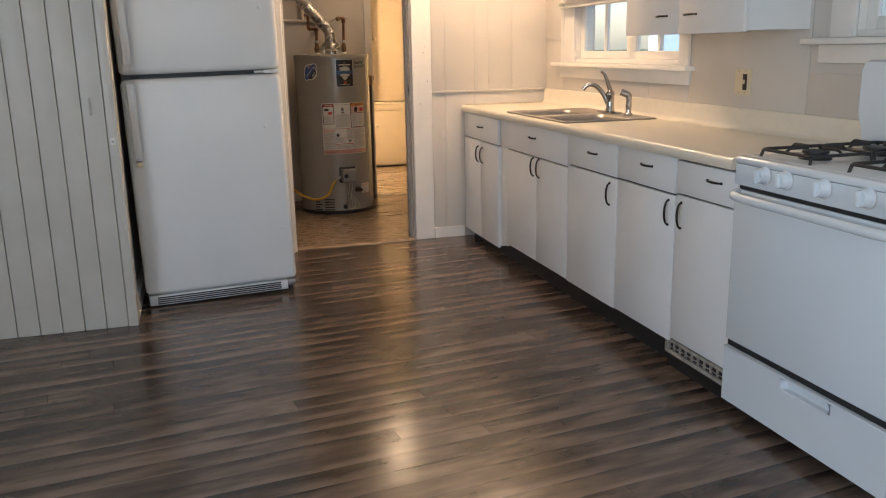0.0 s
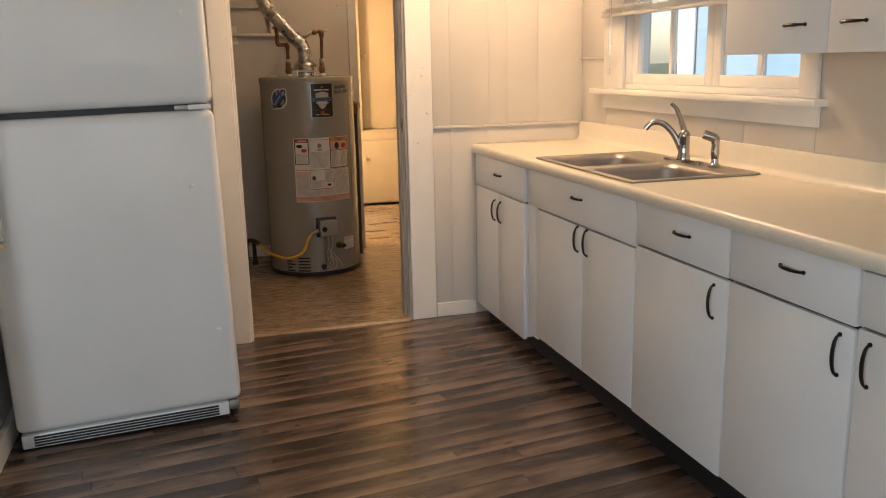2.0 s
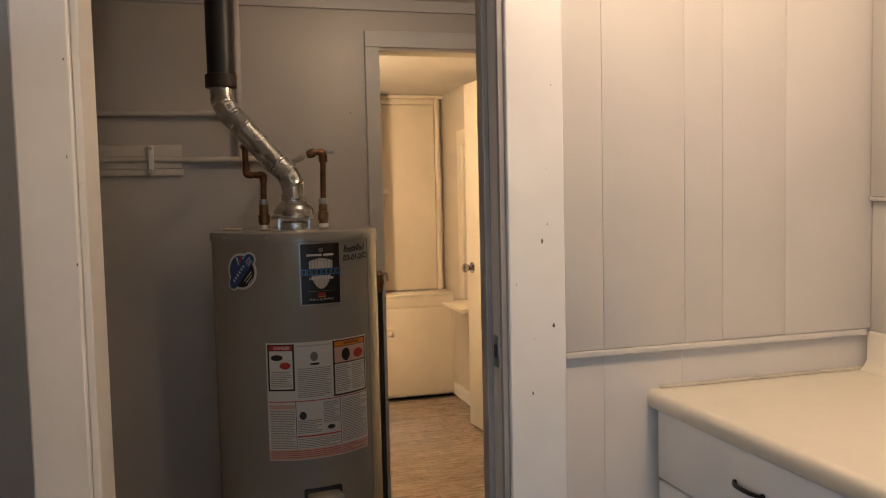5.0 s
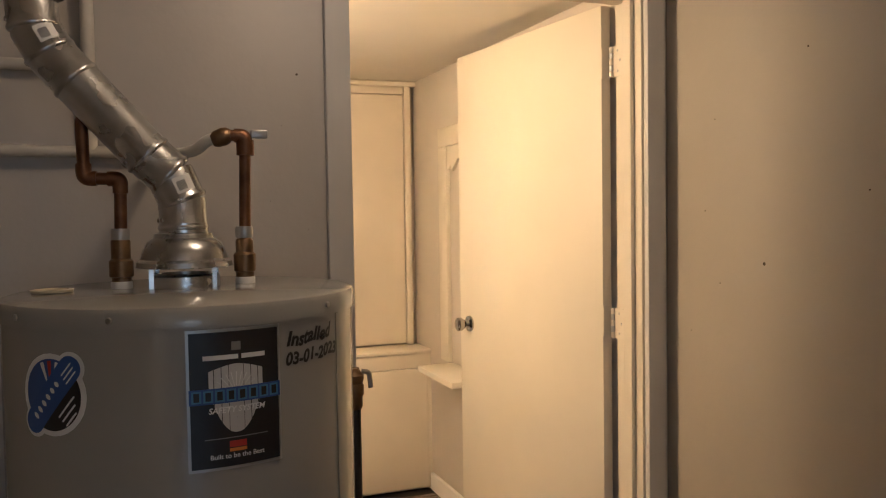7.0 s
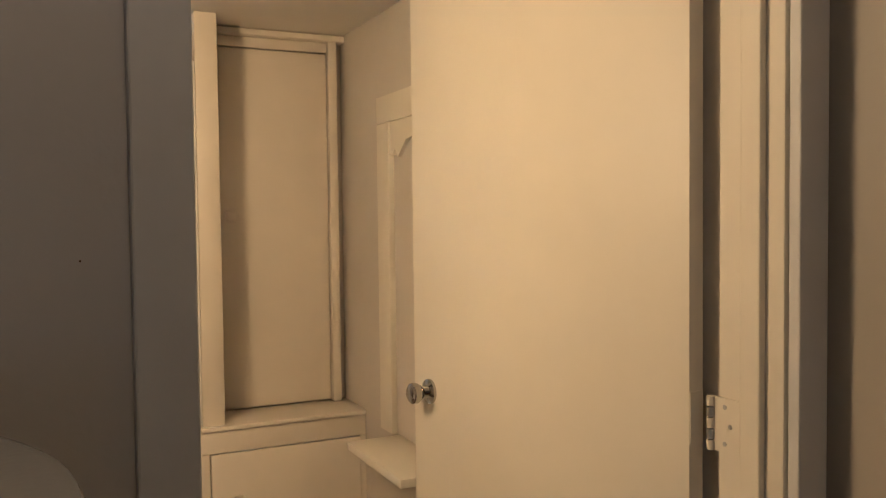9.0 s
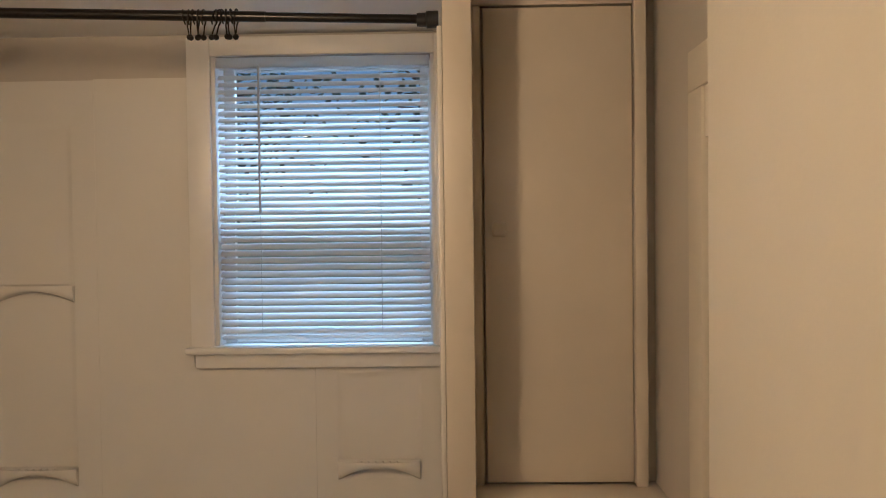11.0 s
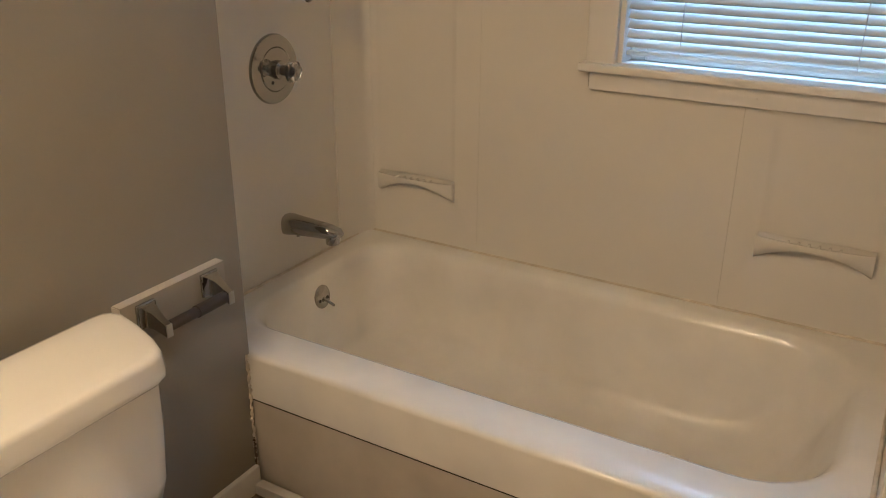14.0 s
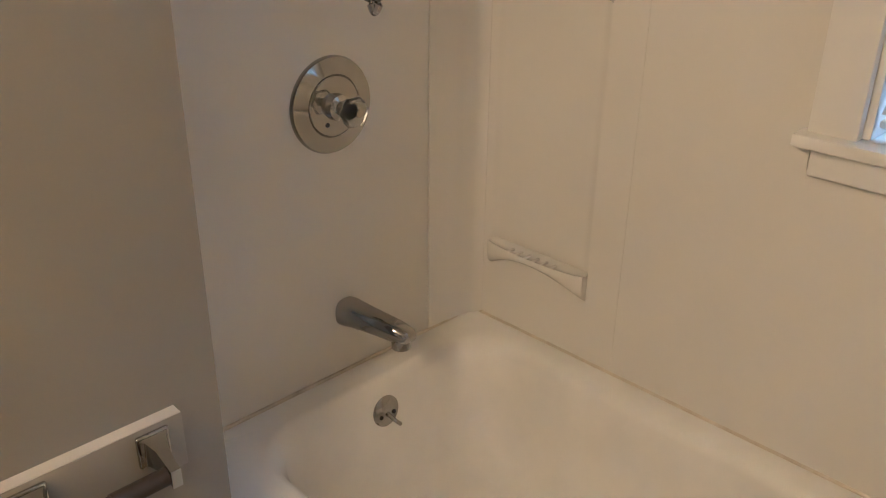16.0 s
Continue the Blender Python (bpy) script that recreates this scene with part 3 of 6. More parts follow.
part("rim_bead", tube(bmesh.new(), [(SX0, SY0, 0.914), (SX0, SY1, 0.914), (SX1, SY1, 0.914), (SX1, SY0, 0.914), (SX0, SY0 - 0.001, 0.914)], 0.0045, 8, 0.02), STEEL, sk)
for cx, cy, w, h in (B1, B2):
    bm = bmesh.new()
    loft(bm, [rounded(cx, cy, w, h, 0.003, 0.9164), rounded(cx, cy, w - 0.016, h - 0.016, 0.05, 0.913), rounded(cx, cy, w - 0.026, h - 0.026, 0.055, 0.895), rounded(cx, cy, w - 0.035, h - 0.035, 0.06, 0.78), rounded(cx, cy, w - 0.075, h - 0.075, 0.06, 0.752), rounded(cx, cy, 0.09, 0.09, 0.04, 0.745)])
    bowl = part("bowl", bm, STEEL, sk, "brushed steel bowl", smooth=60)
    part("drain", disc((cx, cy, 0.746), (0, 0, 1), 0.04, 0.004, 0.002), CHROME, bowl)
fc = thing("kitchen_faucet", (-0.115, -1.17, 0.917), "chrome single-lever kitchen faucet", "faucet")
part("base_plate", loft(bmesh.new(), [rounded(-0.115, -1.17, 0.055, 0.25, 0.026, 0.917), rounded(-0.115, -1.17, 0.053, 0.248, 0.026, 0.923), rounded(-0.115, -1.17, 0.040, 0.23, 0.019, 0.928)]), CHROME, fc)
part("body", lathe(bmesh.new(), [(0.027, 0), (0.026, 0.012), (0.023, 0.02), (0.022, 0.085), (0.024, 0.09), (0.022, 0.105), (0.012, 0.118), (0.0005, 0.121)], pose(-0.115, -1.17, 0.926), 24), CHROME, fc)
part("spout", tube(bmesh.new(), [(-0.118, -1.168, 0.950), (-0.150, -1.149, 1.030), (-0.188, -1.128, 1.072), (-0.226, -1.107, 1.076), (-0.248, -1.094, 1.048)], lambda u: 0.0135 - 0.002 * u, 14, 0.035), CHROME, fc)
part("lever", tube(bmesh.new(), [(-0.115, -1.17, 1.035), (-0.122, -1.155, 1.075), (-0.135, -1.135, 1.13), (-0.148, -1.118, 1.145)], lambda u: 0.013 - 0.006 * u, 12, 0.03), CHROME, fc)
sp = thing("side_sprayer", (-0.11, -1.375, 0.917), "chrome side sprayer standing on the sink deck", "sprayer")
part("collar", lathe(bmesh.new(), [(0.024, 0), (0.022, 0.008), (0.015, 0.014), (0.014, 0.03)], pose(-0.11, -1.375, 0.917), 20), CHROME, sp)
part("body", lathe(bmesh.new(), [(0.0135, 0.03), (0.0165, 0.05), (0.0145, 0.085), (0.015, 0.10)], pose(-0.11, -1.375, 0.917), 20), CHROME, sp)
part("head", tube(bmesh.new(), [(-0.11, -1.375, 1.005), (-0.11, -1.375, 1.025), (-0.15, -1.355, 1.042)], lambda u: 0.0155 + 0.003 * u, 14, 0.015), CHROME, sp)

# base cabinets


def base_cabinet(y0, y1, x, zb, drawers, doors, label, sink=False):
    """A unit from y1 (far) to y0 (near): drawers and doors are (y, y, z, z, pull y, pull z)."""
    c = thing("base_cabinet", (-0.3, (y0 + y1) / 2, 0), label, "cabinet", "base cabinets")
    y0, y1 = y0 + 0.001, y1 - 0.001
    if sink:
        body = tee([boxm(x + 0.02, -0.02, y0, y1, zb + 0.012, 0.735), boxm(x + 0.02, x + 0.0285, y0, y1, 0.7355, 0.864), boxm(x + 0.029, -0.02, y0, y0 + 0.016, 0.7355, 0.864), boxm(x + 0.029, -0.02, y1 - 0.016, y1, 0.7355, 0.864)])
    else:
        body = boxm(x + 0.02, -0.02, y0, y1, zb + 0.012, 0.864)
    part("body", body, CABINET, c, smooth=0)
    for a, b, z0, z1, py, pz in drawers:
        # black strip on the white body, standing in for shade in the gap
        part("shadow_gap", boxm(x + 0.018, x + 0.0198, a, b, doors[0][3] - 0.004, z0 + 0.004), BLACK, c, "black strip as the shade under the drawer")
        d = part("drawer", boxm(x, x + 0.0195, a, b, z0, z1, 0.003, 2), CABINET, c)
        part("pull", bow_pull((x, py, pz), (0, 1, 0), (-1, 0, 0), 0.085, 0.015), PULL, d, "black bowed pull")
    for a, b, z0, z1, py, pz in doors:
        d = part("door", boxm(x + 0.002, x + 0.0195, a, b, z0, z1, 0.003, 2), CABINET, c)
        part("handle", bow_pull((x + 0.002, py, pz), (0, 0, 1), (-1, 0, 0), 0.10, 0.020), PULL, d, "black bowed handle")
    return c


base_cabinet(-0.688, -0.021, -0.612, 0.06, [(-0.685, -0.024, 0.706, 0.862, -0.358, 0.790)], [(-0.685, -0.354, 0.062, 0.700, -0.391, 0.612), (-0.350, -0.024, 0.062, 0.700, -0.311, 0.612)], "white cabinet with one drawer and two doors")
c2 = base_cabinet(-1.652, -0.691, -0.598, 0.105, [(-1.650, -0.698, 0.702, 0.862, -1.198, 0.801)], [(-1.650, -1.254, 0.113, 0.695, -1.290, 0.642), (-1.250, -0.800, 0.113, 0.695, -1.211, 0.642)], "white sink cabinet with a false drawer front", True)
part("filler", boxm(-0.590, -0.5785, -0.797, -0.693, 0.095, 0.700, 0.002), CABINET, c2)
base_cabinet(-2.172, -1.655, -0.598, 0.10, [(-2.170, -1.657, 0.717, 0.864, -1.934, 0.800)], [(-2.170, -1.657, 0.108, 0.709, -2.107, 0.634)], "white cabinet with a drawer above one door")
base_cabinet(-2.648, -2.175, -0.598, 0.11, [(-2.645, -2.177, 0.720, 0.864, -2.428, 0.807)], [(-2.645, -2.177, 0.114, 0.712, -2.603, 0.640)], "white cabinet with a drawer above one door")
base_cabinet(-3.045, -2.651, -0.598, 0.125, [(-3.043, -2.655, 0.729, 0.856, -2.903, 0.806)], [(-3.043, -2.655, 0.132, 0.722, -2.694, 0.644)], "white end cabinet beside the stove")
end_gap = [o for o in bpy.data.objects if o.name.startswith("base_cabinet")][-1]
# the worktop's shade on the end cabinet, added as a black strip
part("shadow_gap", boxm(-0.5800, -0.5782, -3.043, -2.655, 0.851, 0.8638), BLACK, end_gap, "black strip as the shade under the worktop")
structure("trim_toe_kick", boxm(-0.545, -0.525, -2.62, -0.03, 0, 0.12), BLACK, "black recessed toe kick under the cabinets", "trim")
VENT = material("dusty_vent_paint", (0.36, 0.33, 0.28), 0.6, vary=0.3, scale=25, bump=0.15)
vg = thing("floor_vent", (-0.555, -2.84, 0), "dusty white metal toe-kick vent grille", "vent")
part("backing", boxm(-0.575, -0.56, -3.045, -2.61, 0.0, 0.124), INK, vg)
part("frame", tee([boxm(-0.588, -0.5755, -3.045, -2.61, 0.058, 0.074, 0.002), boxm(-0.588, -0.5755, -3.045, -2.61, 0.108, 0.122, 0.002), boxm(-0.588, -0.5755, -2.635, -2.61, 0.0745, 0.1075), boxm(-0.588, -0.5755, -3.045, -3.02, 0.0745, 0.1075)]), VENT, vg)
for k in range(9):
    part("slat", boxm(-0.585, -0.5757, -3.01 + 0.0425 * k, -3.005 + 0.0425 * k, 0.075, 0.107), VENT, vg)
part("slat", boxm(-0.587, -0.5852, -3.019, -2.636, 0.089, 0.093), VENT, vg)

# wall cabinet
uc = thing("wall_cabinet", (-0.16, -2.165, 1.335), "white two-door wall cabinet with dark pulls", "cabinet")
part("body", boxm(-0.302, -0.0065, -2.615, -1.712, 1.34, 2.15), CABINET, uc, smooth=0)
for a, b, py in ((-2.165, -1.705, -2.035), (-2.628, -2.169, -2.262)):
    d = part("door", boxm(-0.322, -0.3025, a, b, 1.332, 2.15, 0.003, 2), CABINET, uc)
    part("pull", bow_pull((-0.322, py, 1.412), (0, 1, 0), (-1, 0, 0), 0.085, 0.02), PULL, d, "black bowed pull")

# stove
st = thing("gas_stove", (-0.35, -3.44, 0), "white freestanding gas stove with black grates", "stove")
Y0, Y1 = -3.822, -3.062
part("body", boxm(-0.585, -0.02, Y0, Y1, 0.045, 0.885, 0.003), STOVE, st)
part("cooktop", boxm(-0.634, -0.085, Y0, Y1, 0.897, 0.923, 0.010, 3), STOVE, st)
part("cooktop_well", boxm(-0.60, -0.11, Y0 + 0.03, Y1 - 0.03, 0.9232, 0.9245, 0.0005), STOVE, st)
part("control_panel", extrude(bmesh.new(), [(-0.628, 0.8965), (-0.630, 0.832), (-0.626, 0.826), (-0.586, 0.826), (-0.586, 0.8965)], "y", Y0 + 0.001, Y1 - 0.001), STOVE, st)
for ky in (-3.217, -3.321, -3.486, -3.654, -3.758):
    kn = part("knob", lathe(bmesh.new(), [(0.030, 0), (0.029, 0.005), (0.0265, 0.007), (0.0235, 0.026), (0.021, 0.030), (0.0005, 0.0305)], Matrix.Translation((-0.630, ky, 0.875)) @ Vector((-1, 0, 0.02)).to_track_quat("Z", "Y").to_matrix().to_4x4(), 20), STOVE, st, "white control knob")
    part("grip", boxm(-0.672, -0.659, ky - 0.008, ky + 0.008, 0.852, 0.898, 0.004), STOVE, kn)
    part("knob_ring", disc((-0.6302, ky, 0.875), (-1, 0, 0), 0.0325, 0.0012, 0, 24), GREYTRIM, kn)
part("gap", boxm(-0.622, -0.5855, Y0 + 0.004, Y1 - 0.02, 0.812, 0.8255), BLACK, st, "dark gap above the door")
od = part("oven_door", boxm(-0.630, -0.5855, Y0 + 0.002, Y1 - 0.002, 0.272, 0.8115, 0.008, 3), STOVE, st)
part("door_handle", tube(bmesh.new(), [(-0.626, Y1 - 0.02, 0.800), (-0.665, Y1 - 0.04, 0.795), (-0.670, Y1 - 0.10, 0.793), (-0.670, Y0 + 0.10, 0.793), (-0.665, Y0 + 0.04, 0.795), (-0.626, Y0 + 0.02, 0.800)], 0.0155, 12, 0.04), STOVE, od, "white tubular oven handle")
part("gap", boxm(-0.618, -0.5855, Y0 + 0.004, Y1 - 0.004, 0.249, 0.2715), BLACK, st, "dark gap above the drawer")
dr = wall_along("y", -0.630, -0.5855, Y0 + 0.002, Y1 - 0.002, 0.045, 0.2485, [(-3.592, -3.368, 0.2035, 0.2395)])
bmesh.ops.remove_doubles(dr, verts=dr.verts, dist=0.0003)
dw = part("drawer", dr, STOVE, st, smooth=0)
part("drawer_recess", loft(bmesh.new(), [[Vector((-0.6302 + dx, p.x, p.y)) for p in rounded(-3.48, 0.220, 0.220 - s, 0.044 - s, 0.0215 - s / 2, 0)] for dx, s in ((-0.002, 0), (0.001, 0.004), (0.022, 0.012))]), STOVE, dw, "recessed drawer grip")
part("drawer_lip", boxm(-0.637, -0.6305, Y0 + 0.004, Y1 - 0.004, 0.2425, 0.2485, 0.002), STOVE, dw)
for fy in (Y0 + 0.05, Y1 - 0.03):
    part("foot", tee([cyl_bm((-0.56, fy, 0.0), (-0.56, fy, 0.012), 0.018), cyl_bm((-0.56, fy, 0.012), (-0.56, fy, 0.05), 0.006)]), BLACK, st)
part("backguard", extrude(bmesh.new(), [(-0.085, 0.9225), (-0.095, 0.99), (-0.112, 1.04), (-0.112, 1.19), (-0.10, 1.218), (-0.075, 1.225), (-0.022, 1.225), (-0.022, 0.9225)], "y", Y0 + 0.002, Y1 + 0.034), STOVE, st, "white rounded backguard")
part("backguard_gap", boxm(-0.098, -0.088, Y0 + 0.01, Y1 - 0.002, 1.005, 1.016), BLACK, st)
for bx in (-0.465, -0.225):
    for by in (-3.245, -3.64):
        g = part("grate", tube(bmesh.new(), [(bx - 0.115, by - 0.115, 0.949), (bx - 0.115, by + 0.115, 0.949), (bx + 0.115, by + 0.115, 0.949), (bx + 0.115, by - 0.115, 0.949), (bx - 0.115, by - 0.116, 0.949)], 0.0055, 8, 0.02), IRON, st, "black burner grate")
        for sx, sy in ((1, 0), (-1, 0), (0, 1), (0, -1)):
            part("finger", tube(bmesh.new(), [(bx + sx * 0.115, by + sy * 0.115, 0.949), (bx + sx * 0.10, by + sy * 0.10, 0.962), (bx + sx * 0.03, by + sy * 0.03, 0.962)], 0.005, 8, 0.008), IRON, g)
        for sx in (-1, 1):
            for sy in (-1, 1):
                part("leg", tube(bmesh.new(), [(bx + sx * 0.112, by + sy * 0.112, 0.949), (bx + sx * 0.118, by + sy * 0.118, 0.9225)], 0.005, 8), IRON, g)
        br = part("burner", lathe(bmesh.new(), [(0.052, 0.0), (0.05, 0.006), (0.036, 0.010), (0.036, 0.02), (0.042, 0.022), (0.04, 0.03), (0.0005, 0.031)], pose(bx, by, 0.9222), 28), IRON, st, "black gas burner")

# switch plate
ow = thing("switch_plate", (-0.006, -2.218, 1.12), "ivory double switch plate on the wall", "switch plate")
part("plate", boxm(-0.012, -0.0062, -2.275, -2.162, 1.062, 1.178, 0.002), IVORY, ow)
part("rocker", boxm(-0.0145, -0.0121, -2.250, -2.222, 1.085, 1.155, 0.001), ROLLER, ow, "brown switch insert")
part("toggle", boxm(-0.021, -0.0146, -2.240, -2.232, 1.112, 1.130, 0.001), IVORY, ow)
for sy in (-2.192, -2.236):
    for sz in (1.072, 1.168):
        part("screw", disc((-0.012, sy, sz), (-1, 0, 0), 0.003, 0.001), STEEL, ow)


# kitchen windows
def side_window(name, ya, yb, z0, z1, sill_y, mull, label, casing):
    """A window in the wall at x = 0: opening from yb (near) to ya (far)."""
    w = tagged(new(name), label, "window", kind="structure")
    for a, b in casing:
        part("casing", boxm(-0.022, -0.0065, a, b, z0 - 0.02, z1 + 0.09, 0.003), TRIM, w)
    part("casing", boxm(-0.022, -0.0065, casing[0][1] + 0.0005 if casing[0][0] < casing[-1][0] else yb, casing[-1][0] - 0.0005, z1 - 0.005, z1 + 0.09, 0.003), TRIM, w)
    part("window_sill", boxm(-0.062, 0.02, sill_y[0], sill_y[1], z0 - 0.045, z0 - 0.021, 0.004), TRIM, w)
    part("apron", boxm(-0.020, -0.0065, sill_y[0] + 0.03, sill_y[1] - 0.06, z0 - 0.115, z0 - 0.0455, 0.003), TRIM, w)
    part("jamb", boxm(-0.004, 0.12, ya + 0.0005, ya + 0.0195, z0 - 0.019, z1 - 0.001), TRIM, w)
    part("jamb", boxm(-0.004, 0.12, yb - 0.0195, yb - 0.0005, z0 - 0.019, z1 - 0.001), TRIM, w)
    part("bottom_rail", boxm(-0.005, 0.12, yb + 0.001, ya - 0.001, z0 - 0.0195, z0 + 0.0055, 0.002), TRIM, w)
    edges = [yb, *mull, ya]
    for k in range(len(edges) - 1):
        a, b = edges[k] + 0.05, edges[k + 1] - 0.05
        s = part("window_frame", tee([boxm(0.03, 0.065, a - 0.049, a, z0 + 0.006, z1, 0.003), boxm(0.03, 0.065, b, b + 0.049, z0 + 0.006, z1, 0.003), boxm(0.03, 0.065, a + 0.0005, b - 0.0005, z0 + 0.006, z0 + 0.05, 0.003), boxm(0.036, 0.062, (a + b) / 2 - 0.012, (a + b) / 2 + 0.012, z0 + 0.05, z1, 0.002)]), TRIM, w)
        for p, q in ((a, (a + b) / 2 - 0.0125), ((a + b) / 2 + 0.0125, b)):
            g = part("pane", boxm(0.046, 0.050, p, q, z0 + 0.05, z1), GLASS, s, smooth=0)
            g.visible_shadow = False
    return w


side_window("window_1", -0.475, -1.70, 1.205, 2.08, (-1.83, -0.205), [-1.125], "white painted double kitchen window above the sink", [(-1.79, -1.70), (-0.475, -0.283)])
side_window("window_2", -2.87, -3.55, 1.325, 2.08, (-3.68, -2.63), [], "white painted kitchen window beside the stove", [(-3.64, -3.55), (-2.87, -2.745)])


def slat_mesh(length, width, tilt, curve=0.0022):
    """One slat along x, centred: a shallow arc with real thickness."""
    bm = bmesh.new()
    rows = []
    for k in range(5):
        u = (k / 4 - 0.5) * width
        h = curve * (1 - (2 * u / width) ** 2)
        c, s = math.cos(tilt), math.sin(tilt)
        rows.append((u * c - h * s, u * s + h * c))
    top = [[bm.verts.new((x, a, b)) for x in (-length / 2, length / 2)] for a, b in rows]
    bot = [[bm.verts.new((x, a, b - 0.0009)) for x in (-length / 2, length / 2)] for a, b in rows]
    for one, two in zip(top, top[1:]):
        bm.faces.new((one[0], one[1], two[1], two[0]))
    for one, two in zip(bot, bot[1:]):
        bm.faces.new((one[0], two[0], two[1], one[1]))
    for e in (0, -1):
        bm.faces.new((top[e][0], bot[e][0], bot[e][1], top[e][1]))
    me = bpy.data.meshes.new("slat")
    bmesh.ops.recalc_face_normals(bm, faces=bm.faces)
    for f in bm.faces:
        f.smooth = True
    bm.to_mesh(me)
    bm.free()
    me.materials.append(SLAT)
    return me


def add_slats(parent, me, places, turn):
    for p in places:
        o = new("slat", me)
        o.parent = parent
        o.matrix_parent_inverse = Matrix.Translation(-parent.location)
        o.matrix_basis = Matrix.Translation(p) @ Matrix.Rotation(radians(turn), 4, "Z") @ Matrix.Rotation(radians(random.uniform(-0.12, 0.12)), 4, "Y")


kb = thing("window_blind", (-0.055, -1.045, 1.52), "half-raised cream slatted blind over the sink window", "blind")
BL = 1.43
add_slats(kb, slat_mesh(BL, 0.026, radians(-9)), [(-0.055, -1.045, 1.568 + 0.0275 * k) for k in range(19)], 90)
add_slats(kb, slat_mesh(BL, 0.026, radians(-3)), [(-0.055, -1.045, 1.538 + 0.004 * k) for k in range(6)], 90)
part("bottom_rail", boxm(-0.067, -0.043, -1.762, -0.328, 1.520, 1.535, 0.004), SLAT, kb)
part("headrail", boxm(-0.075, -0.035, -1.762, -0.328, 2.10, 2.14, 0.003), SLAT, kb)
for y in (-0.55, -0.85, -1.25, -1.55):
    part("cord", tube(bmesh.new(), [(-0.069, y, 1.52), (-0.069, y, 2.10)], 0.0012, 6), SLAT, kb)
part("wand", tube(bmesh.new(), [(-0.082, -0.455, 1.255), (-0.080, -0.455, 2.10)], 0.005, 8), ACRYLIC, kb, "clear tilt wand")


# ---- utility room ----
structure("trim_bathdoor_left", boxm(-0.914, -0.852, 1.808, 1.8295, 0, 2.001, 0.003), GREYTRIM, "grey painted door casing", "trim")
structure("trim_bathdoor_top", boxm(-0.914, 0.0785, 1.808, 1.8295, 2.0015, 2.070, 0.003), GREYTRIM, "grey painted door head casing", "trim")
structure("trim_bathdoor_right", boxm(0.002, 0.062, 1.808, 1.8295, 0, 2.001, 0.003), GREYTRIM, "grey painted door casing", "trim")
structure("trim_bathdoor_jamb_left", boxm(-0.8645, -0.850, 1.831, 1.962, 0, 1.990, 0.002), CREAMDOOR, "cream painted door jamb", "trim")
structure("trim_bathdoor_jamb_right", boxm(-0.004, 0.0115, 1.831, 1.962, 0, 1.990, 0.002), CREAMDOOR, "cream painted door jamb with hinges", "trim")
structure("trim_bathdoor_jamb_top", boxm(-0.8645, 0.0115, 1.831, 1.962, 1.9905, 2.0045, 0.002), CREAMDOOR, "cream painted door head jamb", "trim")
structure("trim_bathdoor_stop", boxm(-0.018, -0.0045, 1.865, 1.905, 0, 1.990, 0.003), CREAMDOOR, "cream painted door stop", "trim")
structure("baseboard_utility", boxm(-2.75, -0.915, 1.812, 1.8295, 0, 0.075, 0.003), TRIM, "off-white baseboard behind the water heater", "baseboard")

for host, spots in (("wall_utility_right", ((1.438, 1.249, 0.0045), (1.62, 1.62, 0.002), (1.60, 1.19, 0.002), (1.30, 1.75, 0.0025), (1.13, 1.42, 0.002), (1.72, 1.05, 0.0018), (1.66, 1.38, 0.002))), ("wall_utility_back", ((-0.98, 1.724, 0.005), (-1.02, 1.60, 0.002), (-1.05, 1.42, 0.0015), (-0.96, 1.35, 0.002), (-1.08, 1.95, 0.002)))):
    wall_ob = bpy.data.objects[host]
    for u, z, r in spots:
        bm = disc((0.0802, u, z), (-1, 0, 0), r, 0.0008, 0, 9) if host.endswith("right") else disc((u, 1.8298, z), (0, -1, 0), r * 0.6, 0.0008, 0, 9)
        part("nail_hole", bm, GRIME, wall_ob)

HC, HR = Vector((-1.278, 1.385, 0)), 0.298


def on_tank(u, z, out=0.0):
    """A place on the tank: u metres round from its front, z up."""
    q = u / HR
    return Vector((HC.x + (HR + out) * math.sin(q), HC.y - (HR + out) * math.cos(q), z))


def patch(u0, u1, z0, z1, out, thick=0.0006, skew=0.0):
    """A thin curved plate that hugs the tank."""
    n = max(2, int(abs(u1 - u0) / 0.012) + 1)
    bm = bmesh.new()
    rows = []
    for k in range(n + 1):
        u = u0 + (u1 - u0) * k / n
        rows.append([bm.verts.new(on_tank(u + (skew if j in (1, 2) else 0), z, o)) for j, (z, o) in enumerate(((z0, out), (z1, out), (z1, out + thick), (z0, out + thick)))])
    for one, two in zip(rows, rows[1:]):
        for j in range(4):
            bm.faces.new((one[j], one[(j + 1) % 4], two[(j + 1) % 4], two[j]))
    bm.faces.new(rows[0])
    bm.faces.new(rows[-1][::-1])
    return bm


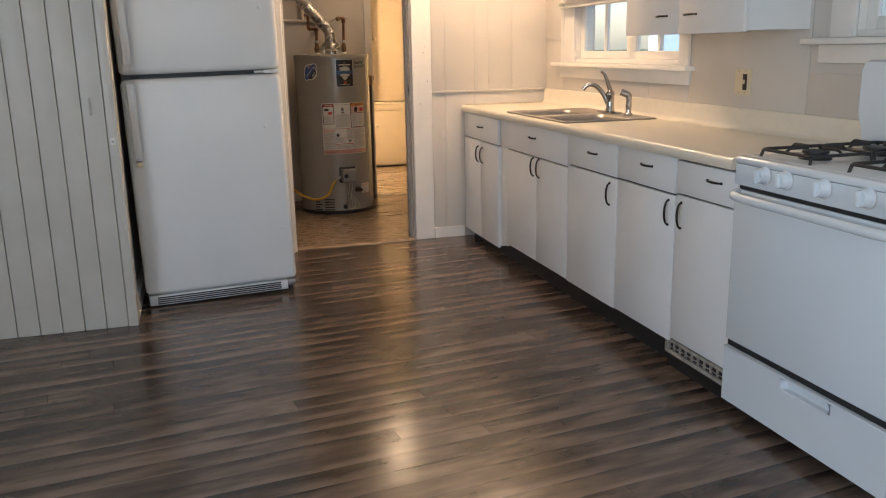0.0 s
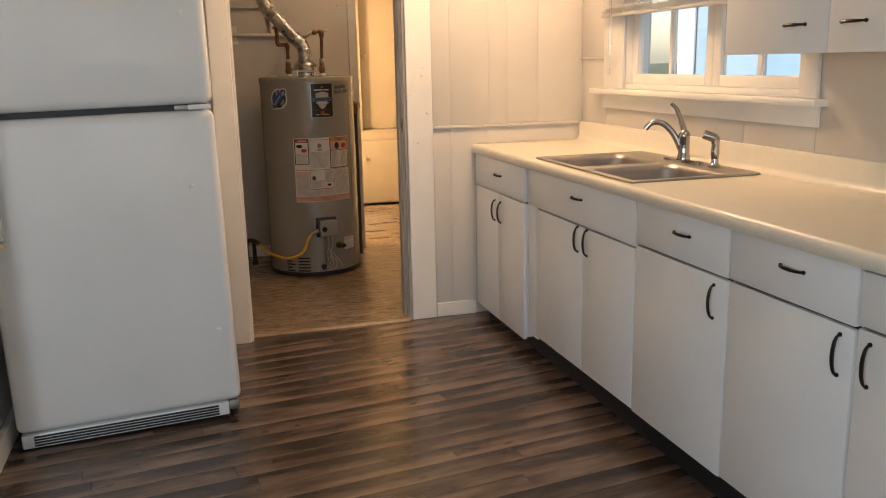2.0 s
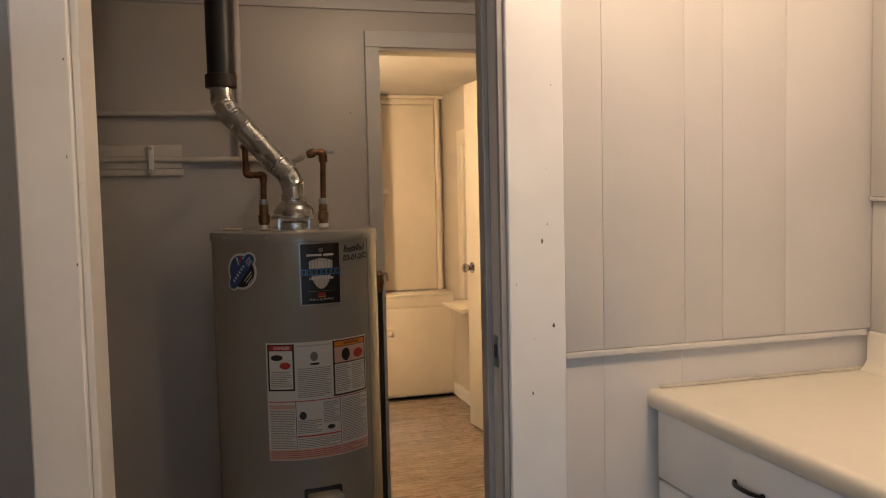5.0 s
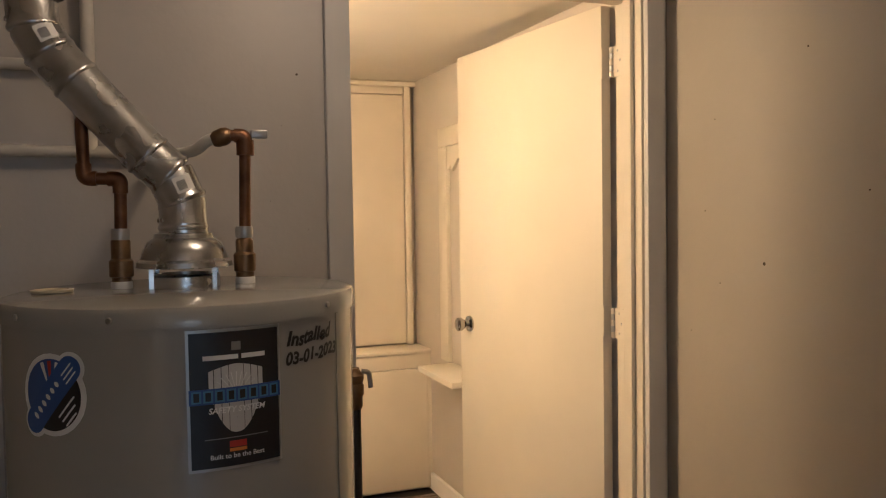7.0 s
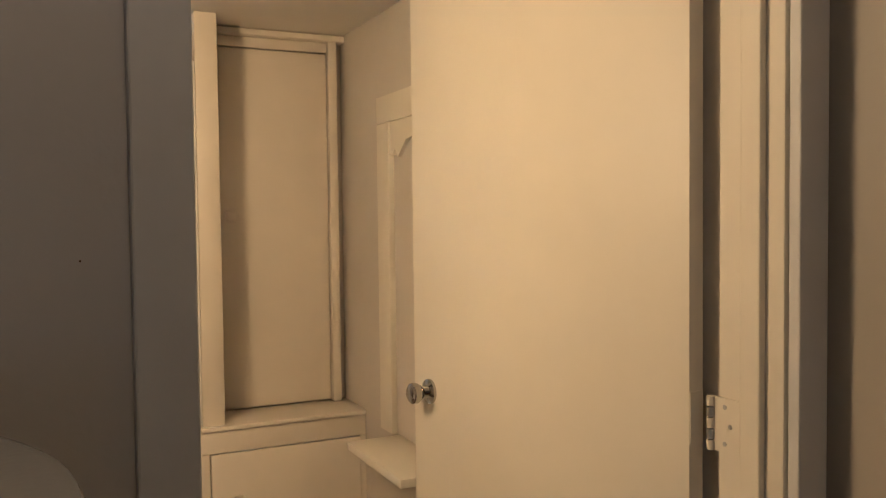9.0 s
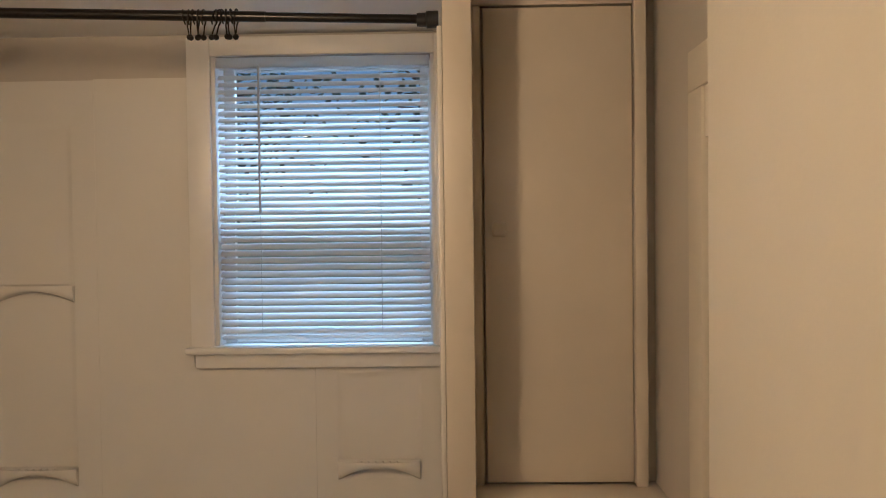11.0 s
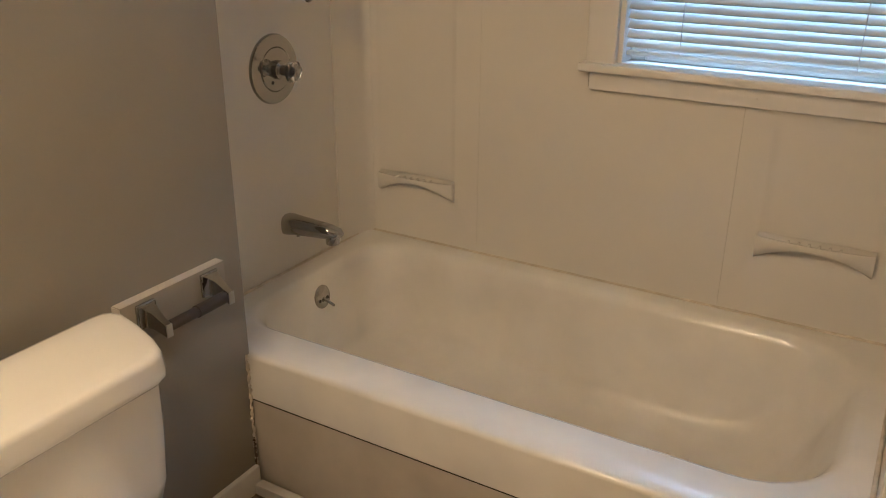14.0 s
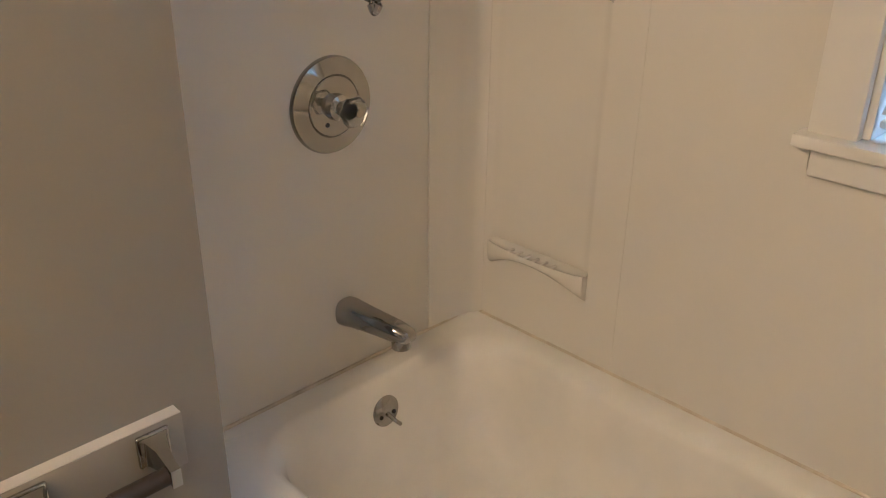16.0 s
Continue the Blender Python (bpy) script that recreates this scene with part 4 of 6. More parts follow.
def lettering(text, size, wrap, bold=0.0, shear=0.0, tilt=0.0, centre=True):
    """Words in the built-in font as a thin mesh; wrap lays each (across, up) into the world."""
    cu = bpy.data.curves.new("letters", "FONT")
    cu.body, cu.size, cu.offset, cu.shear, cu.resolution_u = text, size, bold, shear, 3
    cu.align_x = "CENTER" if centre else "LEFT"
    tmp = bpy.data.objects.new("letters", cu)
    me = bpy.data.meshes.new_from_object(tmp)
    bm = bmesh.new()
    bm.from_mesh(me)
    bmesh.ops.subdivide_edges(bm, edges=[e for e in bm.edges if e.calc_length() > 0.01], cuts=1)
    c, s = math.cos(tilt), math.sin(tilt)
    for v in bm.verts:
        v.co = wrap(v.co.x * c - v.co.y * s, v.co.x * s + v.co.y * c)
    bpy.data.objects.remove(tmp)
    bpy.data.curves.remove(cu)
    bpy.data.meshes.remove(me)
    return bm


wh = thing("water_heater", (HC.x, HC.y, 0), "grey gas water heater with labels and a draft hood", "water heater")
part("tank", lathe(bmesh.new(), [(0.285, 0.022), (HR, 0.028), (HR, 1.226), (0.294, 1.228)], pose(HC.x, HC.y, 0), 72), TANK, wh)
part("base_ring", lathe(bmesh.new(), [(0.292, 0.0), (0.303, 0.002), (0.303, 0.020), (0.292, 0.0225)], pose(HC.x, HC.y, 0), 64), BLACK, wh, "dark base ring")
cap = part("top_cap", lathe(bmesh.new(), [(0.299, 1.222), (0.3025, 1.222), (0.3025, 1.247), (0.299, 1.254), (0.29, 1.257), (0.0005, 1.260)], pose(HC.x, HC.y, 0), 72), TANK, wh, "flat grey top cap")
for u in (-0.30, -0.125, 0.23):
    part("screw", disc(on_tank(u, 1.238, 0.0045), on_tank(u, 1.238, 1) - on_tank(u, 1.238), 0.005, 0.003, 0.001, 10), STEEL, cap)
part("port_ring", lathe(bmesh.new(), [(0.034, 0), (0.036, 0.004), (0.028, 0.005), (0.027, 0.001)], pose(HC.x - 0.22, HC.y + 0.03, 1.259), 24), IVORY, cap)
part("seam", patch(0.262, 0.272, 0.03, 1.22, 0.0004, 0.002), TANK, wh, "vertical sheet seam")
# big safety label
lb = part("safety_label", patch(-0.020, 0.125, 1.007, 1.219, 0.0006), SILVER, wh, "black and silver framed label")
part("inner_edge", patch(-0.0155, 0.1205, 1.0115, 1.2145, 0.0013), BLACK, lb)
part("field", patch(-0.0147, 0.1197, 1.0123, 1.2137, 0.0016), INK, lb)


def shield(cu, z0, z1, half, out):
    """A shield emblem that follows the tank, built of upright strips."""
    bm = bmesh.new()
    rows = []
    for k in range(17):
        u = -1 + k / 8
        top = z1 - 0.010 * abs(u) ** 1.5
        low = z0 + (z1 - z0) * 0.62 * abs(u) ** 2.2
        rows.append([bm.verts.new(on_tank(cu + u * half, low + (top - low) * j / 3, out)) for j in range(4)])
    for one, two in zip(rows, rows[1:]):
        for j in range(3):
            bm.faces.new((one[j], two[j], two[j + 1], one[j + 1]))
    return bm


emblem = part("shield", shield(0.0525, 1.062, 1.166, 0.041, 0.0022), GREYTRIM, lb, "silver shield emblem")
for k in range(13):
    q = radians(-78 + 13 * k)
    rays = bmesh.new()
    vs = [rays.verts.new(on_tank(0.0525 + r * math.sin(q) + w * math.cos(q), 1.118 + r * math.cos(q), 0.0026)) for r, w in ((0.014, -0.0004), (0.036, -0.0008), (0.036, 0.0008), (0.014, 0.0004))]
    rays.faces.new(vs)
    part("ray", rays, PAPER, lb)
part("banner", patch(-0.017, 0.122, 1.108, 1.131, 0.0031), BLUE, lb, "blue banner")
for k in range(8):
    part("glyph_bar", patch(-0.0135 + 0.0168 * k, 0.0005 + 0.0168 * k, 1.1105, 1.1285, 0.0039, 0.0002), SKYBLUE, lb)
    part("glyph_core", patch(-0.0105 + 0.0168 * k, -0.0025 + 0.0168 * k, 1.113, 1.126, 0.0042, 0.0002), INK, lb)
part("emblem_bar", patch(0.046, 0.060, 1.186, 1.199, 0.0021, 0.0004), GREYINK, lb)
for a, b in ((0.004, 0.056), (0.061, 0.098)):
    part("name_bar", patch(a, b, 1.173, 1.180, 0.0021, 0.0004), PAPER, lb)
part("words", lettering("SAFETY SYSTEM", 0.0122, lambda a, b: on_tank(0.0525 + a, 1.0935 + b, 0.0036), 0.0003, 0.2), PAPER, lb, "white printed words", smooth=0)
part("words", lettering("Built to be the Best", 0.0105, lambda a, b: on_tank(0.0525 + a, 1.024 + b, 0.0022), 0.0001), PAPER, lb, "white printed words", smooth=0)
part("rule", patch(0.004, 0.100, 1.054, 1.0555, 0.0021, 0.0003), GREYINK, lb)
part("badge", patch(0.040, 0.066, 1.040, 1.0495, 0.0021, 0.0004), RED, lb)
part("badge", patch(0.040, 0.066, 1.0335, 1.0385, 0.0021, 0.0004), ORANGE, lb)
# handwriting
part("handwriting", lettering("Installed", 0.031, lambda a, b: on_tank(0.137 + a + 0.0012 * math.sin(90 * a), 1.180 + b + 0.0018 * math.sin(120 * a + 1), 0.0012), 0.0011, 0.32, 0.05, False), INK, wh, "black marker handwriting", smooth=0)
part("handwriting", lettering("03-01-2023", 0.027, lambda a, b: on_tank(0.135 + a, 1.150 + b + 0.0014 * math.sin(140 * a), 0.0012), 0.0010, 0.22, 0.05, False), INK, wh, "black marker handwriting", smooth=0)


# round sticker with a slanted band
def blob(cu, cz, ru, rz, out, thick=0.0004, lo=0, hi=360):
    bm = bmesh.new()
    n = 28
    ring = [bm.verts.new(on_tank(cu + ru * math.cos(radians(lo + (hi - lo) * k / n)), cz + rz * math.sin(radians(lo + (hi - lo) * k / n)), out + thick)) for k in range(n + (hi - lo < 360))]
    last = len(ring) - (hi - lo < 360)
    for f in (0.75, 0.5, 0.25):
        inner = [bm.verts.new(on_tank(cu + f * ru * math.cos(radians(lo + (hi - lo) * k / n)), cz + f * rz * math.sin(radians(lo + (hi - lo) * k / n)), out + thick)) for k in range(len(ring))]
        for k in range(last):
            bm.faces.new((ring[k], ring[(k + 1) % len(ring)], inner[(k + 1) % len(ring)], inner[k]))
        ring = inner
    c = bm.verts.new(on_tank(cu, cz, out + thick))
    for k in range(last):
        bm.faces.new((ring[k], ring[(k + 1) % len(ring)], c))
    return bm


def band(cu, cz, half, high, q, out):
    bm = bmesh.new()
    rows = []
    for k in range(25):
        a = -half * math.cos(math.pi * k / 24)
        past = max(0.0, abs(a) - (half - high)) / high
        h = high * max(0.12, math.sqrt(max(0.0, 1 - past * past)))
        rows.append([bm.verts.new(on_tank(cu + a * math.cos(q) - s * h * math.sin(q), cz + a * math.sin(q) + s * h * math.cos(q), out)) for s in (-1, 1)])
    for one, two in zip(rows, rows[1:]):
        bm.faces.new((one[0], two[0], two[1], one[1]))
    return bm


sk2 = part("round_sticker", blob(-0.226, 1.126, 0.062, 0.062, 0.0006), PAPER, wh, "white round sticker with a blue slanted band")
part("border", band(-0.226, 1.126, 0.079, 0.025, 0.86, 0.0014), PAPER, sk2)
part("upper_half", blob(-0.226, 1.127, 0.053, 0.053, 0.0014, 0.0004, 45, 225), BLUE, sk2)
for k in range(4):
    part("red_stripe", blob(-0.226, 1.127, 0.050, 0.050, 0.0021, 0.0003, 52 + 18 * k, 61 + 18 * k), RED if k % 2 == 0 else PAPER, sk2)
part("lower_half", blob(-0.226, 1.125, 0.053, 0.053, 0.0014, 0.0004, 225, 405), INK, sk2)
part("slant_band", band(-0.226, 1.126, 0.073, 0.0195, 0.86, 0.0030), BLUE, sk2, "dark blue slanted band")
for k in range(6):
    part("glyph_bar", band(-0.256 + 0.0085 * k, 1.0935 + 0.0099 * k, 0.0035, 0.008 - 0.0006 * k, 0.86, 0.0038), PAPER, sk2)
for k in range(3):
    part("print", band(-0.196 + 0.004 * k, 1.166 - 0.006 * k, 0.013, 0.0012, 0.86, 0.0038), PAPER, sk2)
for k in range(4):
    part("print", band(-0.198 + 0.004 * k, 1.110 - 0.009 * k, 0.022 - 0.004 * k, 0.0015, 0.86, 0.0026), PAPER, sk2)
# instruction label
ib = part("instruction_label", patch(-0.142, 0.232, 0.484, 0.885, 0.0006), PAPER, wh, "white instruction label")
part("print_strip", patch(-0.142, 0.232, 0.486, 0.520, 0.0013, 0.0003), PINK, ib)
part("danger_box", patch(-0.137, -0.047, 0.722, 0.880, 0.0013, 0.0003), INK, ib)
part("danger_field", patch(-0.131, -0.053, 0.728, 0.858, 0.0018, 0.0003), PAPER, ib)
part("danger_bar", patch(-0.131, -0.053, 0.860, 0.876, 0.0018, 0.0003), RED, ib)
part("words", lettering("DANGER", 0.0135, lambda a, b: on_tank(-0.088 + a, 0.8635 + b, 0.0024), 0.0002), PAPER, ib, "white printed word", smooth=0)
part("warning_box", patch(0.085, 0.228, 0.690, 0.881, 0.0013, 0.0003), INK, ib)
part("warning_field", patch(0.091, 0.222, 0.696, 0.800, 0.0018, 0.0003), PAPER, ib)
part("warning_top", patch(0.091, 0.222, 0.804, 0.858, 0.0018, 0.0003), PINK, ib)
part("warning_bar", patch(0.091, 0.222, 0.860, 0.877, 0.0018, 0.0003), ORANGE, ib)
part("words", lettering("WARNING", 0.0135, lambda a, b: on_tank(0.160 + a, 0.8645 + b, 0.0024), 0.0002), INK, ib, "black printed word", smooth=0)
part("words", lettering("AUTOMATIC STORAGE WATER HEATER", 0.0066, lambda a, b: on_tank(0.019 + a, 0.870 + b, 0.0016)), INK, ib, "small printed words", smooth=0)
part("pictogram", blob(-0.105, 0.835, 0.020, 0.010, 0.0022), INK, ib)
part("pictogram", blob(-0.078, 0.808, 0.018, 0.012, 0.0022), RED, ib)
part("pictogram", blob(0.135, 0.830, 0.017, 0.022, 0.0022), INK, ib)
part("pictogram", blob(0.190, 0.828, 0.022, 0.016, 0.0022), RED, ib)
part("star_mark", blob(0.019, 0.835, 0.013, 0.016, 0.0014), GREYINK, ib)
part("bar_mark", patch(0.006, 0.036, 0.806, 0.813, 0.0014, 0.0003), INK, ib)
part("box_line", patch(-0.139, 0.229, 0.6835, 0.6865, 0.0014, 0.0003), RED, ib)
part("box_line", patch(-0.048, -0.046, 0.522, 0.683, 0.0014, 0.0003), INK, ib)
part("box_line", patch(0.107, 0.109, 0.522, 0.683, 0.0014, 0.0003), INK, ib)
part("danger_bar", patch(-0.136, -0.051, 0.660, 0.675, 0.0014, 0.0003), PINK, ib)
part("danger_bar", patch(-0.044, 0.105, 0.562, 0.567, 0.0014, 0.0003), RED, ib)
part("pictogram", blob(-0.024, 0.635, 0.012, 0.014, 0.0016), INK, ib)
part("pictogram", blob(0.072, 0.588, 0.014, 0.008, 0.0016), INK, ib)
rnd = random.Random(4)


def print_lines(u0, u1, z0, z1, step, parent, out=0.0021, mat=None):
    """A column of print too small to read, as bars of one part."""
    bms = []
    z = z1
    while z > z0:
        bms.append(patch(u0, u1 - rnd.uniform(0, 0.3) * (u1 - u0) * (rnd.random() < 0.35), z - 0.0020, z, out, 0.0002))
        z -= step
    if bms:
        part("print", tee(bms), mat or GREYINK, parent)


print_lines(-0.127, -0.057, 0.735, 0.788, 0.0062, ib)
print_lines(0.095, 0.152, 0.702, 0.794, 0.0062, ib)
print_lines(0.158, 0.218, 0.702, 0.794, 0.0062, ib)
print_lines(-0.038, 0.076, 0.700, 0.796, 0.0064, ib, 0.0014)
print_lines(-0.134, -0.052, 0.526, 0.655, 0.0058, ib, 0.0014)
print_lines(-0.042, 0.040, 0.572, 0.618, 0.0058, ib, 0.0014)
print_lines(0.046, 0.103, 0.605, 0.676, 0.0058, ib, 0.0014)
print_lines(-0.042, 0.103, 0.526, 0.556, 0.0058, ib, 0.0014)
print_lines(0.114, 0.226, 0.526, 0.676, 0.0058, ib, 0.0014)
print_lines(-0.134, 0.225, 0.492, 0.516, 0.0070, ib, 0.0019, RED)
# gas valve, hose end, wires, slots
gv = part("gas_valve", boxm(-0.058, 0.058, -0.05, 0.03, -0.052, 0.052, 0.010, 3), TANK, wh, "grey gas control valve")
q = 0.038 / HR
gv.matrix_basis = Matrix.Translation(on_tank(0.038, 0.318, 0.02)) @ Matrix.Rotation(q, 4, "Z")
kn = part("valve_back", boxm(-0.066, 0.066, 0.0, 0.03, -0.062, 0.064, 0.006), BLACK, wh)
kn.matrix_basis = Matrix.Translation(on_tank(0.038, 0.318, 0.006)) @ Matrix.Rotation(q, 4, "Z")
vk = part("valve_knob", disc(on_tank(0.012, 0.318, 0.072), on_tank(0.038, 0, 1) - on_tank(0.038, 0), 0.016, 0.012, 0.003, 18), BLACK, wh, "black valve dial")
part("valve_lamp", disc(on_tank(0.072, 0.345, 0.070), on_tank(0.038, 0, 1) - on_tank(0.038, 0), 0.004, 0.003, 0, 10), SILVER, wh)
for du, mat in ((0.030, PAPER), (0.045, GREYINK), (0.052, PAPER)):
    part("wire", tube(bmesh.new(), [on_tank(du + 0.01, 0.268, 0.02), on_tank(du + 0.015, 0.21, 0.018), on_tank(du - 0.004, 0.14, 0.018), on_tank(du + 0.02, 0.075, 0.016), on_tank(du - 0.01, 0.05, 0.004)], 0.0022, 6, 0.03), mat, wh)
part("wire_loop", tube(bmesh.new(), [on_tank(0.05, 0.14, 0.014), on_tank(0.095, 0.09, 0.02), on_tank(0.08, 0.045, 0.018), on_tank(0.03, 0.04, 0.012)], 0.0016, 6, 0.02), PAPER, wh)
part("wire_loop", tube(bmesh.new(), [on_tank(0.06, 0.16, 0.014), on_tank(0.12, 0.08, 0.016), on_tank(0.135, 0.045, 0.008)], 0.0016, 6, 0.02), PAPER, wh)
for k in range(2):
    part("gas_tube", tube(bmesh.new(), [on_tank(0.026 + 0.020 * k, 0.268, 0.016), on_tank(0.028 + 0.018 * k, 0.10, 0.020), on_tank(0.024, 0.055, 0.0)], 0.0045, 8, 0.02), STEEL, wh)
dv = part("drain_valve", lathe(bmesh.new(), [(0.024, 0), (0.024, 0.006), (0.016, 0.008), (0.014, 0.03), (0.017, 0.032), (0.017, 0.04), (0.0005, 0.041)], Matrix.Translation(on_tank(0.119, 0.192, 0.0)) @ (on_tank(0.119, 0, 1) - on_tank(0.119, 0)).to_track_quat("Z", "Y").to_matrix().to_4x4(), 18), BRASS, wh, "brass drain valve")
part("drain_handle", disc(on_tank(0.132, 0.192, 0.035), on_tank(0.119, 0, 1) - on_tank(0.119, 0), 0.011, 0.012, 0.002, 12), BLACK, wh)
sl = part("small_label", patch(0.163, 0.253, 0.155, 0.234, 0.0006), PAPER, wh, "small pink and white label")
part("small_label_bar", patch(0.168, 0.248, 0.214, 0.229, 0.0013, 0.0003), PINK, sl)
print_lines(0.170, 0.246, 0.162, 0.208, 0.0075, sl, 0.0013)
part("access_door", patch(-0.047, 0.215, 0.028, 0.130, 0.0006, 0.0014), TANK, wh, "grey access door")
for r in range(5):
    for k, (a, b) in enumerate(((-0.238, -0.178), (-0.155, -0.075))):
        sh = 0.020 if (r + k) % 2 else 0.0
        part("air_slot", patch(a, b - sh if k == 0 else b, 0.034 + 0.0205 * r, 0.0435 + 0.0205 * r, 0.0002, 0.0008), INK, wh)
for r in range(4):
    part("air_slot", patch(0.305, 0.36, 0.040 + 0.022 * r, 0.049 + 0.022 * r, 0.0002, 0.0008), INK, wh)
bur = part("burner_inlet", disc(on_tank(0.008, 0.062, 0.002), on_tank(0, 0, 1) - on_tank(0, 0), 0.018, 0.015, 0.003, 14), INK, wh)
# relief valve with its pipe
rv = part("relief_valve", tube(bmesh.new(), [on_tank(0.475, 1.060, -0.02), on_tank(0.475, 1.060, 0.012)], 0.014, 14), BRASS, wh, "brass relief valve")
rp = on_tank(0.475, 1.060, 0.014)
part("valve_body", lathe(bmesh.new(), [(0.013, -0.055), (0.016, -0.05), (0.016, -0.03), (0.019, -0.026), (0.019, -0.008), (0.0165, -0.004), (0.019, 0.004), (0.019, 0.012), (0.012, 0.020), (0.010, 0.026), (0.0005, 0.027)], Matrix.Translation(rp), 18), BRASS, rv)
part("valve_lever", tube(bmesh.new(), [rp + Vector((0.015, 0, 0.018)), rp + Vector((0.030, -0.002, 0.016)), rp + Vector((0.033, -0.002, -0.015))], 0.005, 8, 0.01), STEEL, rv)
part("discharge_pipe", cyl_bm(rp - Vector((0, 0, 0.05)), (rp.x, rp.y, 0.06), 0.0122, 16), GASPIPE, rv, "dark discharge pipe")
# draft hood
HX, HY = -1.275, 1.415
hood = part("draft_hood", lathe(bmesh.new(), [(0.0435, 0.115), (0.044, 0.098), (0.052, 0.096), (0.054, 0.088), (0.066, 0.080), (0.073, 0.066), (0.077, 0.050), (0.084, 0.045), (0.0855, 0.036), (0.083, 0.035), (0.074, 0.046), (0.069, 0.062), (0.058, 0.078), (0.042, 0.092), (0.040, 0.115)], pose(HX, HY, 1.260), 40), GALV, wh, "galvanised draft hood")
for k in range(4):
    q2 = radians(38 + 90 * k)
    part("hood_leg", boxm(HX + 0.076 * math.cos(q2) - 0.004, HX + 0.076 * math.cos(q2) + 0.004, HY + 0.076 * math.sin(q2) - 0.002, HY + 0.076 * math.sin(q2) + 0.002, 1.2595, 1.2975), GALV, hood)
part("flue_collar", lathe(bmesh.new(), [(0.062, 0.0), (0.062, 0.020), (0.058, 0.024), (0.050, 0.024), (0.048, 0.004)], pose(HX, HY, 1.259), 32), GALV, hood)

# flue pipe
vp = thing("flue_pipe", (HX, HY, 1.375), "galvanised flue pipe with adjustable elbows", "flue pipe")
P = [Vector(p) for p in ((HX, HY, 1.365), (-1.276, 1.415, 1.415), (-1.295, 1.417, 1.462), (-1.332, 1.42, 1.497), (-1.448, 1.425, 1.628), (-1.488, 1.43, 1.674), (-1.512, 1.433, 1.718), (-1.518, 1.435, 1.775))]
for k, (a, b) in enumerate(zip(P, P[1:])):
    d = (b - a).normalized()
    sec = part("section", lathe(bmesh.new(), [(0.0425, -0.004), (0.0455, 0.0), (0.0455, 0.004), (0.0425, 0.008), (0.0425, (b - a).length - 0.002), (0.0405, (b - a).length + 0.006)], Matrix.Translation(a) @ d.to_track_quat("Z", "Y").to_matrix().to_4x4(), 32), GALV, vp)
    if k in (0, 3, 6):
        for j in range(3):
            m = Matrix.Translation(a) @ d.to_track_quat("Z", "Y").to_matrix().to_4x4()
            c = m @ Vector((0.0455 * math.cos(4.2 + j * 0.5), 0.0455 * math.sin(4.2 + j * 0.5), 0.016))
            ax = m @ Vector((0, 0, 0.016))
            part("screw", disc(c - (c - ax).normalized() * 0.004, c - ax, 0.004, 0.004, 0.001, 8), STEEL, sec)
    if k in (1, 5):
        m = Matrix.Translation(a) @ d.to_track_quat("Z", "Y").to_matrix().to_4x4()
        side = Vector((0, -1, 0)) - d * d.dot(Vector((0, -1, 0)))
        side.normalize()
        across = d.cross(side)
        bm = bmesh.new()
        rows = [[bm.verts.new(a + d * z + (side * math.cos(w) + across * math.sin(w)) * 0.0432) for z in (0.012, 0.042)] for w in [(-0.1 + 0.16 * j) for j in range(6)]]
        for one, two in zip(rows, rows[1:]):
            bm.faces.new((one[0], two[0], two[1], one[1]))
        st2 = part("barcode_sticker", bm, PAPER, sec, "paper barcode sticker")
        for j in range(7):
            bm = bmesh.new()
            w = 0.02 + 0.055 * j
            v4 = [bm.verts.new(a + d * z + (side * math.cos(x2) + across * math.sin(x2)) * 0.0436) for x2, z in ((w, 0.017), (w + 0.025, 0.017), (w + 0.025, 0.034), (w, 0.034))]
            bm.faces.new(v4)
            part("code_bar", bm, INK, sec)
part("upper_pipe", cyl_bm((-1.518, 1.438, 1.80), (-1.518, 1.438, UZ), 0.0475, 32), BLACK, vp, "black upper flue pipe")
part("clamp_band", lathe(bmesh.new(), [(0.053, 0.0), (0.056, 0.002), (0.056, 0.046), (0.053, 0.048)], pose(-1.518, 1.438, 1.772), 32), ROLLER, vp, "rusty clamp band")

# copper pipes
cp = thing("copper_pipe", (-1.166, 1.42, 1.26), "aged copper supply pipe with a shut-off valve", "water pipe")
part("riser", tube(bmesh.new(), [(-1.166, 1.42, 1.285), (-1.160, 1.42, 1.537), (-1.205, 1.425, 1.537)], 0.0108, 12, 0.015), COPPER, cp)
part("elbow", tube(bmesh.new(), [(-1.1603, 1.42, 1.512), (-1.160, 1.42, 1.537), (-1.180, 1.422, 1.537)], 0.0132, 12, 0.015), COPPER, cp)
part("tail", tube(bmesh.new(), [(-1.205, 1.425, 1.535), (-1.228, 1.435, 1.528), (-1.245, 1.46, 1.512), (-1.275, 1.52, 1.508), (-1.30, 1.80, 1.530)], 0.0112, 12, 0.02), PIPEPAINT, cp, "cream painted pipe end")
part("union", lathe(bmesh.new(), [(0.017, 0.0), (0.017, 0.022), (0.020, 0.024), (0.021, 0.055), (0.0165, 0.06), (0.0165, 0.08), (0.0135, 0.085)], pose(-1.166, 1.42, 1.259), 14), BRASS, cp)
part("thread_tape", lathe(bmesh.new(), [(0.0185, 0), (0.0185, 0.011), (0.0172, 0.013)], pose(-1.166, 1.42, 1.2592), 14), PAPER, cp, "white thread tape")
part("solder_joint", lathe(bmesh.new(), [(0.0150, 0), (0.0168, 0.004), (0.0166, 0.017), (0.0150, 0.022)], pose(-1.166, 1.42, 1.345), 14), SILVER, cp, "grey solder")
